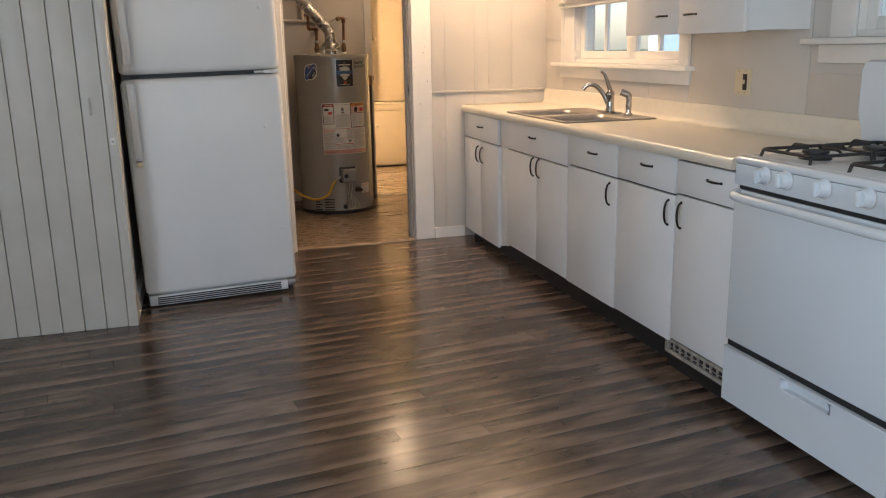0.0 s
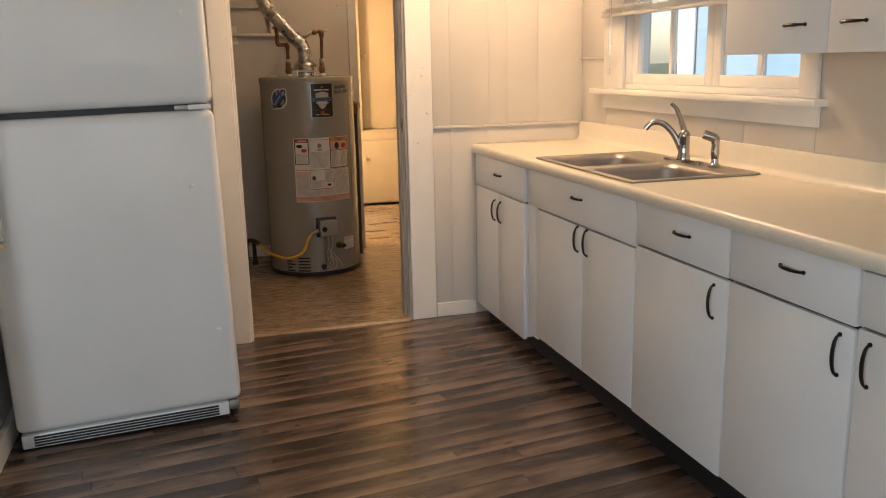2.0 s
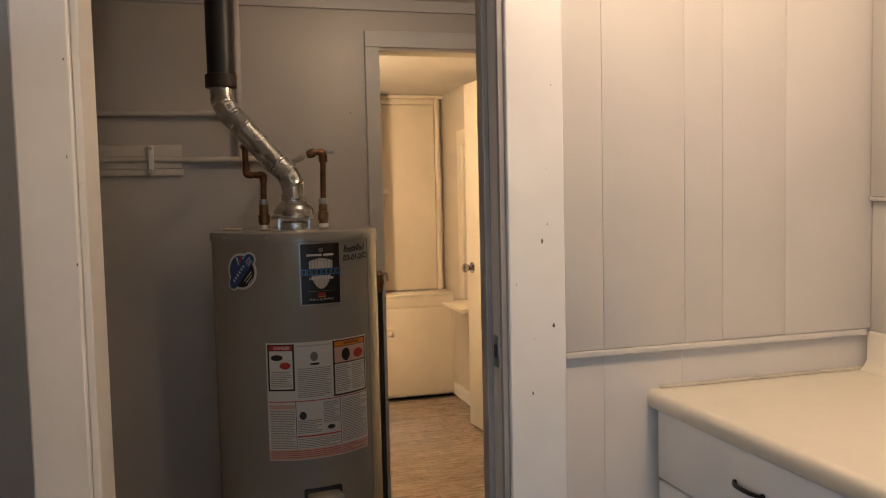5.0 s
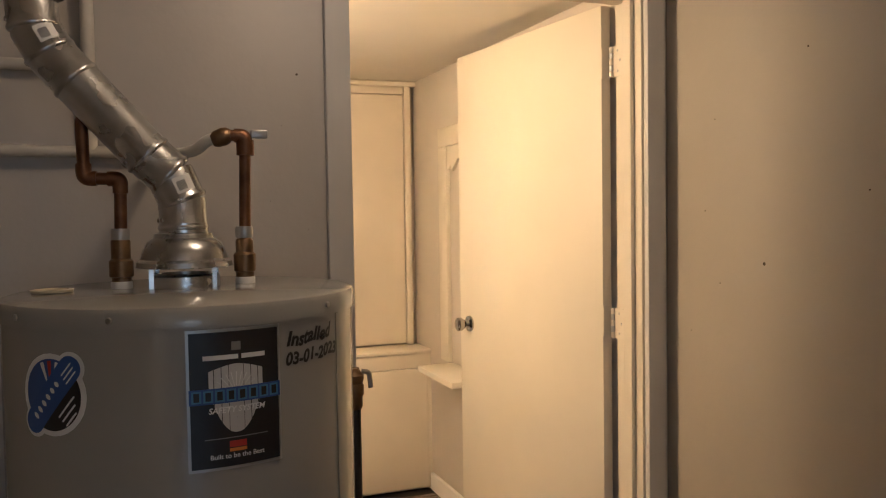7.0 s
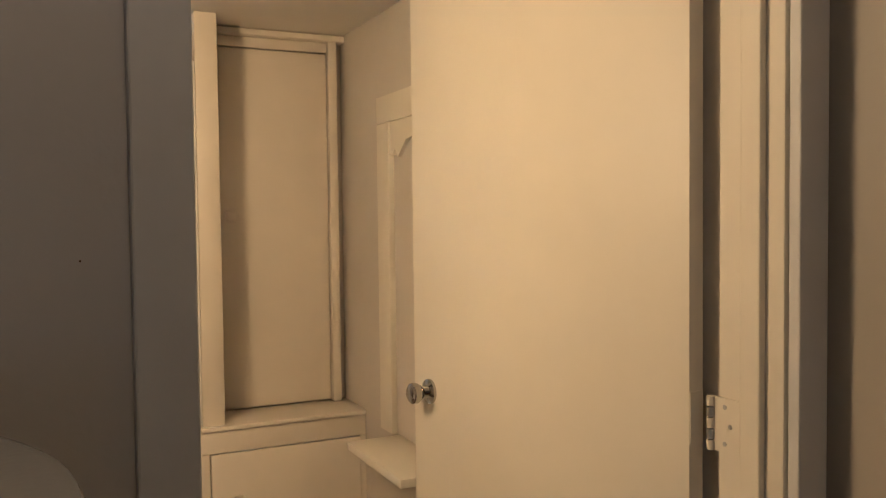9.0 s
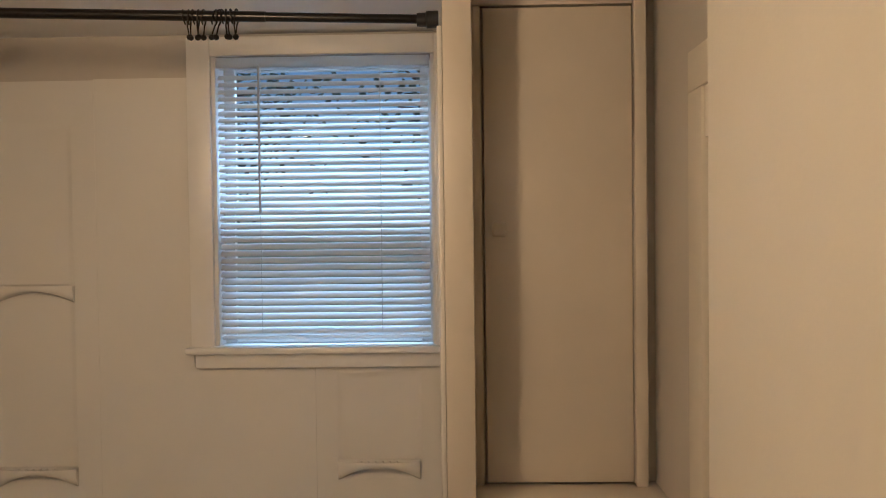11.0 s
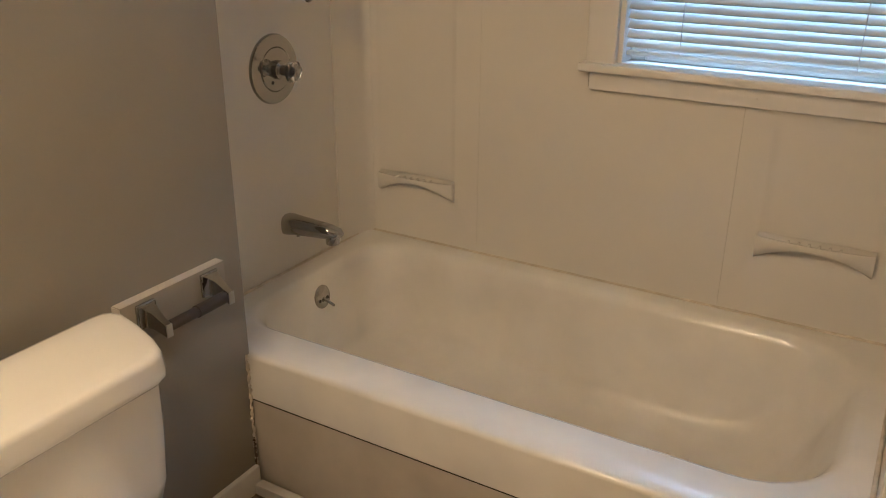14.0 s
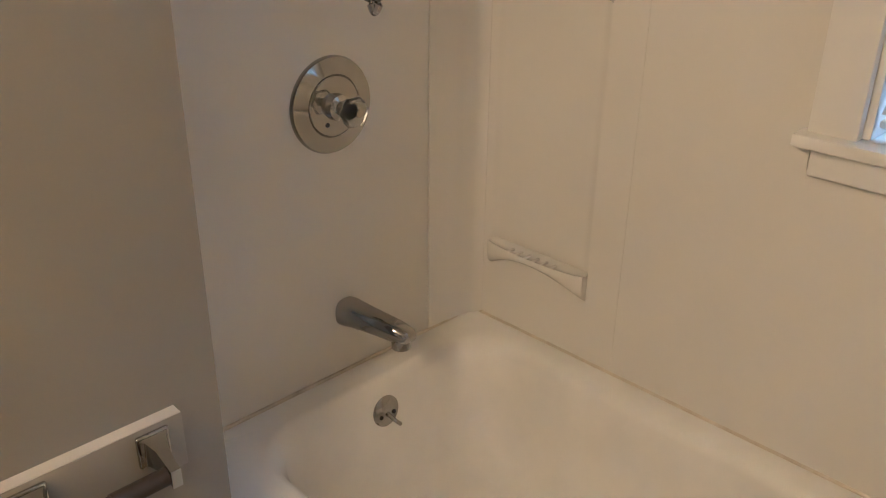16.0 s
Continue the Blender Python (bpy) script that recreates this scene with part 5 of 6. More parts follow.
part("solder_ring", lathe(bmesh.new(), [(0.0165, 0), (0.0165, 0.028)], pose(-1.160, 1.42, 1.50), 14), COPPER, cp)
part("valve", tube(bmesh.new(), [(-1.186, 1.422, 1.5365), (-1.192, 1.423, 1.5362), (-1.198, 1.424, 1.535), (-1.212, 1.428, 1.530), (-1.218, 1.43, 1.528)], lambda u: 0.0125 + 0.005 * math.sin(math.pi * u), 12), BRASS, cp)
part("valve_handle", boxm(-1.150, -1.118, 1.414, 1.426, 1.532, 1.548, 0.003), SILVER, cp, "pale valve lever")
cp2 = thing("copper_pipe", (-1.384, 1.42, 1.26), "aged copper pipe with two elbows", "water pipe")
part("riser", tube(bmesh.new(), [(-1.384, 1.42, 1.285), (-1.381, 1.42, 1.456), (-1.441, 1.43, 1.457), (-1.443, 1.435, 1.56), (-1.443, 1.60, 1.57)], 0.0112, 12, 0.015), COPPER, cp2)
part("elbow", tube(bmesh.new(), [(-1.3813, 1.42, 1.430), (-1.381, 1.42, 1.456), (-1.402, 1.4235, 1.4563)], 0.0137, 12, 0.015), COPPER, cp2)
part("elbow", tube(bmesh.new(), [(-1.420, 1.4265, 1.4567), (-1.441, 1.43, 1.457), (-1.4415, 1.431, 1.483)], 0.0137, 12, 0.015), COPPER, cp2)
part("union", lathe(bmesh.new(), [(0.017, 0.0), (0.017, 0.02), (0.021, 0.022), (0.021, 0.05), (0.017, 0.054), (0.017, 0.085), (0.0145, 0.09)], pose(-1.384, 1.42, 1.259), 14), BRASS, cp2)
part("thread_tape", lathe(bmesh.new(), [(0.0185, 0), (0.0185, 0.011), (0.0172, 0.013)], pose(-1.384, 1.42, 1.2592), 14), PAPER, cp2, "white thread tape")
part("solder_joint", lathe(bmesh.new(), [(0.0150, 0), (0.0168, 0.004), (0.0166, 0.017), (0.0150, 0.022)], pose(-1.384, 1.42, 1.345), 14), SILVER, cp2, "grey solder")

# wall pipes
w1 = thing("wall_pipe", (-1.9, 1.80, 1.716), "painted pipe along the utility wall", "pipe", "painted pipes on the wall")
part("run", tube(bmesh.new(), [(-2.74, 1.80, 1.716), (-1.46, 1.80, 1.716)], 0.0125, 12), PIPEPAINT, w1)
w2 = thing("wall_pipe", (-1.9, 1.80, 1.538), "painted pipe strapped along the utility wall", "pipe", "painted pipes on the wall")
part("run", tube(bmesh.new(), [(-2.74, 1.79, 1.545), (-1.30, 1.80, 1.530)], 0.0125, 12), PIPEPAINT, w2)
w3 = thing("wall_pipe", (-1.441, 1.80, 1.7), "painted upright pipe on the utility wall", "pipe", "painted pipes on the wall")
part("run", tube(bmesh.new(), [(-1.441, 1.80, 1.535), (-1.441, 1.80, UZ)], 0.0145, 12), PIPEPAINT, w3)
jb = thing("backing_board", (-1.95, 1.82, 1.53), "painted pipe backing board with metal straps", "board")
part("board", boxm(-2.25, -1.668, 1.808, 1.8295, 1.470, 1.497, 0.003), PIPEPAINT, jb)
part("board", boxm(-2.25, -1.671, 1.802, 1.8295, 1.4975, 1.592, 0.003), PIPEPAINT, jb)
part("strap", boxm(-1.797, -1.777, 1.770, 1.8015, 1.478, 1.588, 0.002), TRIM, jb)
for z in (1.49, 1.575):
    part("screw", disc((-1.787, 1.770, z), (0, -1, 0), 0.005, 0.002, 0, 10), STEEL, jb)

# gas line
gp = thing("gas_pipe", (-1.73, 1.28, 0), "black iron gas pipe with a yellow hose", "gas pipe")
part("riser", tube(bmesh.new(), [(-1.738, 1.25, 0.0), (-1.738, 1.25, 0.235), (-1.70, 1.30, 0.225), (-1.672, 1.33, 0.21)], 0.0145, 12, 0.015), GASPIPE, gp)
part("drip_leg", tube(bmesh.new(), [(-1.682, 1.36, 0.215), (-1.682, 1.36, 0.07)], 0.0135, 12), GASPIPE, gp)
part("elbow", lathe(bmesh.new(), [(0.019, 0), (0.020, 0.03), (0.0005, 0.035)], pose(-1.738, 1.25, 0.212), 14), GASPIPE, gp)
part("cock", disc((-1.752, 1.25, 0.08), (-1, 0, 0), 0.013, 0.02, 0.002, 10), RED, gp, "red gas cock")
part("drip_cap", lathe(bmesh.new(), [(0.018, 0), (0.018, 0.03), (0.0005, 0.032)], pose(-1.682, 1.36, 0.05), 14), GASPIPE, gp)
hs = [Vector((-1.665, 1.325, 0.205)), Vector((-1.60, 1.20, 0.155)), Vector((-1.50, 1.09, 0.125)), Vector((-1.40, 1.05, 0.165)), on_tank(-0.075, 0.262, 0.035), on_tank(-0.036, 0.297, 0.032)]
part("hose", tube(bmesh.new(), hs, 0.0095, 12, 0.06, 8), YELLOW, gp, "yellow coated gas hose")
part("fitting", tube(bmesh.new(), [on_tank(-0.052, 0.285, 0.034), on_tank(-0.018, 0.308, 0.034)], 0.0125, 8), STEEL, gp)
part("fitting", tube(bmesh.new(), [(-1.672, 1.332, 0.208), (-1.652, 1.295, 0.198)], 0.0145, 8), BRASS, gp)


# ---- bathroom ----
bd = thing("bathroom_door", (0.0, 1.99, 0), "plain cream flush door standing open", "door")
turn = math.atan2(0.101, 0.942)
leafm = Matrix.Translation((-0.004, 1.988, 0)) @ Matrix.Rotation(turn, 4, "Z")
LW = 0.949


def leafed(bm):
    bm.transform(leafm)
    return bm


leaf = part("leaf", leafed(boxm(-0.017, 0.017, 0.024, LW, 0.012, 2.0, 0.002)), CREAMDOOR, bd)
for s in (-1, 1):
    ros = part("knob", lathe(bmesh.new(), [(0.032, 0), (0.031, 0.006), (0.016, 0.010), (0.012, 0.022), (0.020, 0.030), (0.027, 0.042), (0.026, 0.054), (0.018, 0.060), (0.0005, 0.061)], leafm @ Matrix.Translation((s * 0.017, LW - 0.078, 0.945)) @ Vector((s, 0, 0)).to_track_quat("Z", "Y").to_matrix().to_4x4(), 28), CHROME, leaf, "satin metal door knob")
for z in (1.826, 1.046, 0.25):
    hg = part("hinge", leafed(boxm(-0.0165, 0.014, 0.0215, 0.0238, z - 0.045, z + 0.045, 0.0005)), CREAMDOOR, bd, "painted butt hinge")
    for k in range(5):
        part("knuckle", cyl_bm((-0.009, 1.976, z - 0.045 + 0.0182 * k), (-0.009, 1.976, z - 0.0285 + 0.0182 * k), 0.0068, 12), SILVER if k % 2 else CREAMDOOR, hg)
    part("jamb_plate", boxm(-0.0065, -0.0042, 1.915, 1.972, z - 0.045, z + 0.045), CREAMDOOR, hg)
    for dz in (-0.03, 0.0, 0.03):
        part("screw", disc((-0.0065, 1.935 + abs(dz) * 0.4, z + dz), (-1, 0, 0), 0.0042, 0.0006, 0, 8), SILVER, hg)

# built-in closet
cl = thing("built_in_closet", (-0.25, 4.0, 0), "cream built-in closet with an upper and lower door", "closet")
part("post", tee([boxm(-0.534, -0.462, 3.72, 3.93, 0.706, BZ - 0.001, 0.003)]), CLOSET, cl, "painted square post")
part("side_panel", boxm(-0.5335, -0.50, 3.9305, 4.455, 0.40, BZ - 0.001), CLOSET, cl)
part("back_panel", boxm(-0.4995, 0.0295, 3.934, 3.95, 0.706, BZ - 0.001), CLOSET, cl)
part("frame", tee([boxm(-0.4655, -0.437, 3.905, 3.9335, 0.706, 1.993, 0.002), boxm(-0.032, 0.0, 3.885, 3.9335, 0.706, 2.032, 0.003), boxm(-0.4655, -0.0325, 3.905, 3.9335, 1.9935, 2.030, 0.003)]), CLOSET, cl)
part("crown", extrude(bmesh.new(), [(3.9335, 2.031), (3.888, 2.031), (3.882, 2.036), (3.882, 2.052), (3.89, 2.058), (3.9335, 2.058)], "x", -0.4655, 0.029), CLOSET, cl, "small crown moulding")
ud = part("upper_door", boxm(-0.430, -0.034, 3.908, 3.930, 0.712, 1.988, 0.003), CLOSET, cl)
part("knob", boxm(-0.412, -0.372, 3.882, 3.9075, 1.378, 1.418, 0.008, 3), CLOSET, ud, "square painted knob")
part("ledge", boxm(-0.543, 0.0295, 3.705, 3.9335, 0.690, 0.7055, 0.003), CLOSET, cl, "painted ledge between the doors")
part("lower_front", tee([boxm(-0.5145, 0.0075, 3.728, 3.735, 0.0, 0.6145), boxm(-0.543, 0.0295, 3.715, 3.735, 0.615, 0.6895, 0.002), boxm(-0.543, -0.515, 3.715, 3.735, 0.0, 0.6145, 0.002), boxm(0.008, 0.0295, 3.715, 3.735, 0.0, 0.6145)]), CLOSET, cl)
part("lower_side", boxm(-0.543, -0.523, 3.7355, 4.455, 0.0, 0.6895), CLOSET, cl)
ld = part("lower_door", boxm(-0.512, 0.006, 3.708, 3.727, 0.012, 0.612, 0.003), CLOSET, cl)
part("knob", boxm(-0.445, -0.408, 3.682, 3.7075, 0.432, 0.470, 0.008, 3), CLOSET, ld, "square painted knob")

# niche with a scalloped head and its shelf
nc = thing("wall_niche", (0.02, 3.1, 0.70), "cream framed wall niche with a scalloped head", "niche")
part("frame", tee([boxm(0.004, 0.0295, 3.405, 3.505, 0.690, 1.690, 0.003), boxm(0.004, 0.0295, 2.60, 3.505, 1.6905, 1.778, 0.003)]), CREAMDOOR, nc)
edge = [(3.4045, 1.7), (3.4045, 1.585), (3.385, 1.585), (3.365, 1.605), (3.345, 1.575), (3.32, 1.595), (3.28, 1.625), (3.20, 1.635), (3.10, 1.635), (3.10, 1.7)]
part("valance", extrude(bmesh.new(), edge, "x", 0.012, 0.0285), CREAMDOOR, nc, "scalloped wooden valance")
part("back", boxm(0.024, 0.0295, 2.60, 3.4045, 0.690, 1.69), BATHW, nc)
vs2 = thing("wall_shelf", (-0.06, 3.0, 0.66), "cream painted shelf below the niche", "shelf")
part("top", boxm(-0.150, 0.0295, 2.97, 3.40, 0.662, 0.688, 0.004), CREAMDOOR, vs2)
part("support", boxm(0.012, 0.0295, 2.97, 3.36, 0.60, 0.6615, 0.002), CREAMDOOR, vs2)
structure("baseboard_bath", boxm(0.012, 0.0295, 2.0, 3.70, 0, 0.085, 0.003), TRIM, "cream baseboard in the bathroom", "baseboard")
structure("baseboard_bath_left", boxm(-1.8995, -1.885, 1.965, 3.608, 0, 0.075, 0.003), TRIM, "off-white baseboard behind the toilet", "baseboard")

# bathtub
TX0, TX1, TY0, TY1, TZ = -2.126, -0.549, 3.615, 4.447, 0.392
tb = thing("bathtub", ((TX0 + TX1) / 2, 4.03, 0), "white enamel alcove bathtub with a worn rim", "bathtub")


def tub_ring(x0, x1, y0, y1, r0, r1, z, n=8):
    """Corner radii r0 at the drain end, r1 at the sloped end."""
    pts = []
    for (cx, cy, r, q0) in ((x1 - r1, y1 - r1, r1, 0), (x0 + r0, y1 - r0, r0, 90), (x0 + r0, y0 + r0, r0, 180), (x1 - r1, y0 + r1, r1, 270)):
        for k in range(n + 1):
            q = radians(q0 + 90 * k / n)
            pts.append(Vector((cx + r * math.cos(q), cy + r * math.sin(q), z)))
    return pts


shell = bmesh.new()
loft(shell, [
    tub_ring(TX0, TX1, TY0 + 0.012, TY1, 0.004, 0.004, 0.262), tub_ring(TX0, TX1, TY0, TY1, 0.006, 0.006, 0.266),
    tub_ring(TX0, TX1, TY0, TY1, 0.008, 0.008, TZ - 0.014), tub_ring(TX0, TX1, TY0 + 0.003, TY1, 0.008, 0.008, TZ - 0.006),
    tub_ring(TX0, TX1, TY0 + 0.014, TY1, 0.01, 0.01, TZ),
    tub_ring(TX0 + 0.055, TX1 - 0.050, TY0 + 0.122, TY1 - 0.040, 0.13, 0.19, TZ - 0.001),
    tub_ring(TX0 + 0.066, TX1 - 0.062, TY0 + 0.136, TY1 - 0.052, 0.13, 0.19, TZ - 0.008),
    tub_ring(TX0 + 0.080, TX1 - 0.080, TY0 + 0.148, TY1 - 0.066, 0.13, 0.19, TZ - 0.032),
    tub_ring(TX0 + 0.098, TX1 - 0.125, TY0 + 0.162, TY1 - 0.085, 0.13, 0.19, 0.26),
    tub_ring(TX0 + 0.120, TX1 - 0.19, TY0 + 0.180, TY1 - 0.105, 0.13, 0.19, 0.13),
    tub_ring(TX0 + 0.145, TX1 - 0.24, TY0 + 0.204, TY1 - 0.130, 0.13, 0.18, 0.085),
    tub_ring(TX0 + 0.20, TX1 - 0.31, TY0 + 0.258, TY1 - 0.185, 0.10, 0.14, 0.070)])
part("basin", shell, TUB, tb, smooth=60)
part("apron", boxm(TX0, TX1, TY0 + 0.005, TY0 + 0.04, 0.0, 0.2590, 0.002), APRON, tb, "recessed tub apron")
part("apron_line", boxm(TX0 + 0.005, TX1 - 0.005, TY0 + 0.0040, TY0 + 0.0115, 0.2588, 0.2622), ROLLER, tb, "dark joint under the rim")
ov = part("overflow_plate", lathe(bmesh.new(), [(0.036, 0), (0.036, 0.004), (0.031, 0.008), (0.0005, 0.010)], Matrix.Translation((TX0 + 0.084, 4.078, 0.314)) @ Vector((1, 0, 0.16)).to_track_quat("Z", "Y").to_matrix().to_4x4(), 28), CHROME, tb, "chrome overflow plate")
for sy in (-0.018, 0.018):
    part("screw", disc((TX0 + 0.093, 4.078 + sy, 0.308), (1, 0, 0.16), 0.005, 0.003, 0.001, 10), BLACK, ov)
part("trip_lever", tube(bmesh.new(), [(TX0 + 0.092, 4.078, 0.312), (TX0 + 0.112, 4.083, 0.300), (TX0 + 0.118, 4.094, 0.288)], 0.0045, 8, 0.006), CHROME, ov)
dn = part("drain", disc((TX0 + 0.28, 4.03, 0.0705), (0, 0, 1), 0.032, 0.004, 0.002), BRASS, tb, "worn brass drain")
part("drain_hole", disc((TX0 + 0.28, 4.03, 0.0748), (0, 0, 1), 0.021, 0.0006), BLACK, dn)
part("stopper", lathe(bmesh.new(), [(0.017, 0), (0.018, 0.006), (0.014, 0.011), (0.005, 0.013), (0.005, 0.020), (0.0005, 0.021)], pose(TX0 + 0.28, 4.03, 0.0756), 20), BRASS, dn)
structure("trim_tub_caulk", tube(bmesh.new(), [(-2.1285, 3.63, TZ + 0.001), (-2.1285, 4.449, TZ + 0.001), (-0.552, 4.449, TZ + 0.001), (-0.552, 3.72, TZ + 0.001)], 0.0055, 8), CAULK, "yellowed caulk line round the bathtub", "caulk")
def lumpy(points, r, seed, n=60):
    """An uneven bead along straight runs."""
    rng = random.Random(seed)
    line = []
    for a, b in zip(points, points[1:]):
        a, b = Vector(a), Vector(b)
        line += [a.lerp(b, k / n) + Vector((rng.gauss(0, r * 0.25), rng.gauss(0, r * 0.25), rng.gauss(0, r * 0.25))) for k in range(n)]
    size = [r * rng.uniform(0.35, 1.5) for _ in range(len(line) + 1)]
    return tube(bmesh.new(), line, lambda u: size[int(u * len(line))], 6)


structure("trim_tub_side_caulk", lumpy([(-1.8985, 3.6115, 0.002), (-1.8985, 3.6115, 0.388), (-2.0, 3.617, 0.394)], 0.0042, 5), CAULK, "crumbling caulk between the bathtub and the wall", "caulk")
structure("trim_tub_side_grime", lumpy([(-1.8960, 3.6085, 0.06), (-1.8960, 3.6085, 0.16)], 0.0030, 9, 30), GRIME, "dark grime in the corner beside the bathtub", "grime")
structure("trim_tub_foot", boxm(-1.8845, -1.75, 3.585, 3.612, 0, 0.03, 0.002), TRIM, "short painted strip at the tub's foot", "trim")

# surround
SZ = 1.912
sr = thing("tub_surround", (-1.35, 4.45, TZ), "white moulded acrylic tub surround with soap shelves", "tub surround")
part("end_panel", boxm(-2.1395, -2.130, 3.6235, 4.2925, TZ + 0.001, SZ - 0.006, 0.003), SURROUND, sr)
part("corner_column", extrude(bmesh.new(), [(-2.1395, 4.294), (-2.128, 4.294), (-2.126, 4.39), (-2.120, 4.425), (-2.110, 4.442), (-2.1005, 4.4475), (-2.1005, 4.4595), (-2.1395, 4.4595)], "z", TZ + 0.001, SZ), SURROUND, sr, "rounded corner column")


def recess_panel(x0, x1, z0, z1, rx0, rx1, rz0, rz1, deep):
    """A panel on the window wall with a shallow moulded niche; the front at y = 4.45 - deep."""
    yf = 4.4595 - deep
    bm = bmesh.new()
    outer = rounded((x0 + x1) / 2, (z0 + z1) / 2, x1 - x0, z1 - z0, 0.001, 0)
    loft(bm, [[Vector((p.x, y, p.y)) for p in outer] for y in (4.4595, yf)] + [[Vector((p.x, yf + dy, p.y)) for p in rounded((rx0 + rx1) / 2, (rz0 + rz1) / 2, rx1 - rx0 - s, rz1 - rz0 - s, rad, 0)] for dy, s, rad in ((0, 0, 0.002), (0.002, 0.012, 0.02), (deep * 0.55, 0.03, 0.03), (deep * 0.7, 0.05, 0.03))])
    return bm


part("shelf_panel", recess_panel(-2.1, -1.722, TZ + 0.001, SZ, -2.082, -1.800, 0.56, 1.775, 0.0118), SURROUND, sr, "moulded panel with a tall niche", smooth=50)
part("back_panel", extrude(bmesh.new(), [(-1.7214, TZ + 0.001), (-0.9891, TZ + 0.001), (-0.9891, 0.945), (-1.3975, 0.945), (-1.3975, SZ + 0.004), (-1.7214, SZ + 0.004)], "y", 4.4475, 4.4595), SURROUND, sr)
part("soap_panel", recess_panel(-0.9885, -0.5525, TZ + 0.001, 0.945, -0.918, -0.63, 0.56, 0.925, 0.0118), SURROUND, sr, "moulded panel with a soap dish", smooth=50)
part("end_panel", boxm(-0.5475, -0.5345, 3.722, 4.4465, TZ + 0.001, SZ - 0.012, 0.003), SURROUND, sr)


def soap_shelf(x0, x1, z, y=4.446, reach=0.052, deep=0.052):
    """A moulded shelf: a flat lip with an arched hollow under it."""
    bm = bmesh.new()
    rows = []
    n = 18
    for k in range(n + 1):
        u = k / n
        xx = x0 + (x1 - x0) * u
        bow = math.sin(math.pi * u)
        rr = reach * (0.50 + 0.50 * bow ** 0.5)
        zb = z - deep * (1 - 0.66 * bow ** 0.9)
        rows.append([bm.verts.new(p) for p in ((xx, y, z + 0.004), (xx, y - rr * 0.35, z - 0.004), (xx, y - rr * 0.86, z - 0.003), (xx, y - rr * 0.95, z), (xx, y - rr, z - 0.005), (xx, y - rr * 0.97, zb + (z - zb) * 0.45), (xx, y - rr * 0.80, zb + (z - zb) * 0.12), (xx, y - rr * 0.45, zb), (xx, y, zb - 0.006))])
    m = len(rows[0])
    for one, two in zip(rows, rows[1:]):
        for j in range(m):
            bm.faces.new((one[j], one[(j + 1) % m], two[(j + 1) % m], two[j]))
    bm.faces.new(rows[0])
    bm.faces.new(rows[-1][::-1])
    return bm


part("soap_shelf", soap_shelf(-2.076, -1.800, 1.225, 4.450, 0.042, 0.056), SURROUND, sr, "moulded soap shelf", smooth=60)
part("soap_shelf", soap_shelf(-2.074, -1.802, 0.604, 4.450, 0.042, 0.060), SURROUND, sr, "moulded soap shelf", smooth=60)
dish = part("soap_shelf", soap_shelf(-0.916, -0.640, 0.624, 4.450, 0.042, 0.062), SURROUND, sr, "moulded soap dish", smooth=60)
low = [o for o in sr.children if o.name.startswith("soap_shelf")][1]
for host, cx, zz in ((dish, -0.778, 0.621), (low, -1.938, 0.601)):
    for k in range(6):
        part("drain_rib", boxm(cx - 0.062 + 0.024 * k, cx - 0.056 + 0.024 * k, 4.412, 4.436, zz - 0.004, zz + 0.004, 0.002), SURROUND, host)

# bath and shower fittings
vx = -2.130
vt = thing("shower_valve", (vx, 4.037, 0.982), "round chrome shower valve with a clear knob", "shower valve")
part("escutcheon", lathe(bmesh.new(), [(0.093, 0), (0.093, 0.003), (0.090, 0.008), (0.060, 0.012), (0.058, 0.010), (0.056, 0.013), (0.034, 0.015), (0.0005, 0.016)], Matrix.Translation((vx, 4.037, 0.982)) @ Vector((1, 0, 0)).to_track_quat("Z", "Y").to_matrix().to_4x4(), 48), CHROME, vt)
part("stem", lathe(bmesh.new(), [(0.026, 0.014), (0.024, 0.03), (0.014, 0.034), (0.012, 0.055)], Matrix.Translation((vx, 4.037, 0.982)) @ Vector((1, 0, 0)).to_track_quat("Z", "Y").to_matrix().to_4x4(), 24), CHROME, vt)
bm = bmesh.new()
mm = Matrix.Translation((vx + 0.055, 4.037, 0.982)) @ Vector((1, 0, 0)).to_track_quat("Z", "Y").to_matrix().to_4x4()
loft(bm, [[mm @ Vector((r * (1 + lob * math.cos(6 * a)) * math.cos(a), r * (1 + lob * math.cos(6 * a)) * math.sin(a), h)) for a in [2 * math.pi * k / 36 for k in range(36)]] for r, lob, h in ((0.014, 0, 0), (0.025, 0.07, 0.004), (0.0275, 0.09, 0.013), (0.026, 0.07, 0.023), (0.018, 0.02, 0.028))], True, True)
part("knob", bm, ACRYLIC, vt, "clear faceted knob")
part("knob_screw", disc((vx + 0.0835, 4.037, 0.982), (1, 0, 0), 0.008, 0.003, 0.001, 14), CHROME, vt)
part("screw", disc((vx + 0.013, 4.017, 0.950), (1, 0, 0), 0.005, 0.003, 0.001, 10), BLACK, vt)

ts = thing("tub_spout", (vx, 4.05, 0.535), "chrome tub spout above the bathtub", "tub spout")
bm = bmesh.new()
prof = [(0.0, 0.028, 0.031, 0.0), (0.012, 0.029, 0.031, 0.0), (0.03, 0.027, 0.028, -0.001), (0.08, 0.025, 0.024, -0.006), (0.125, 0.024, 0.021, -0.011), (0.150, 0.021, 0.016, -0.015), (0.160, 0.012, 0.008, -0.016)]
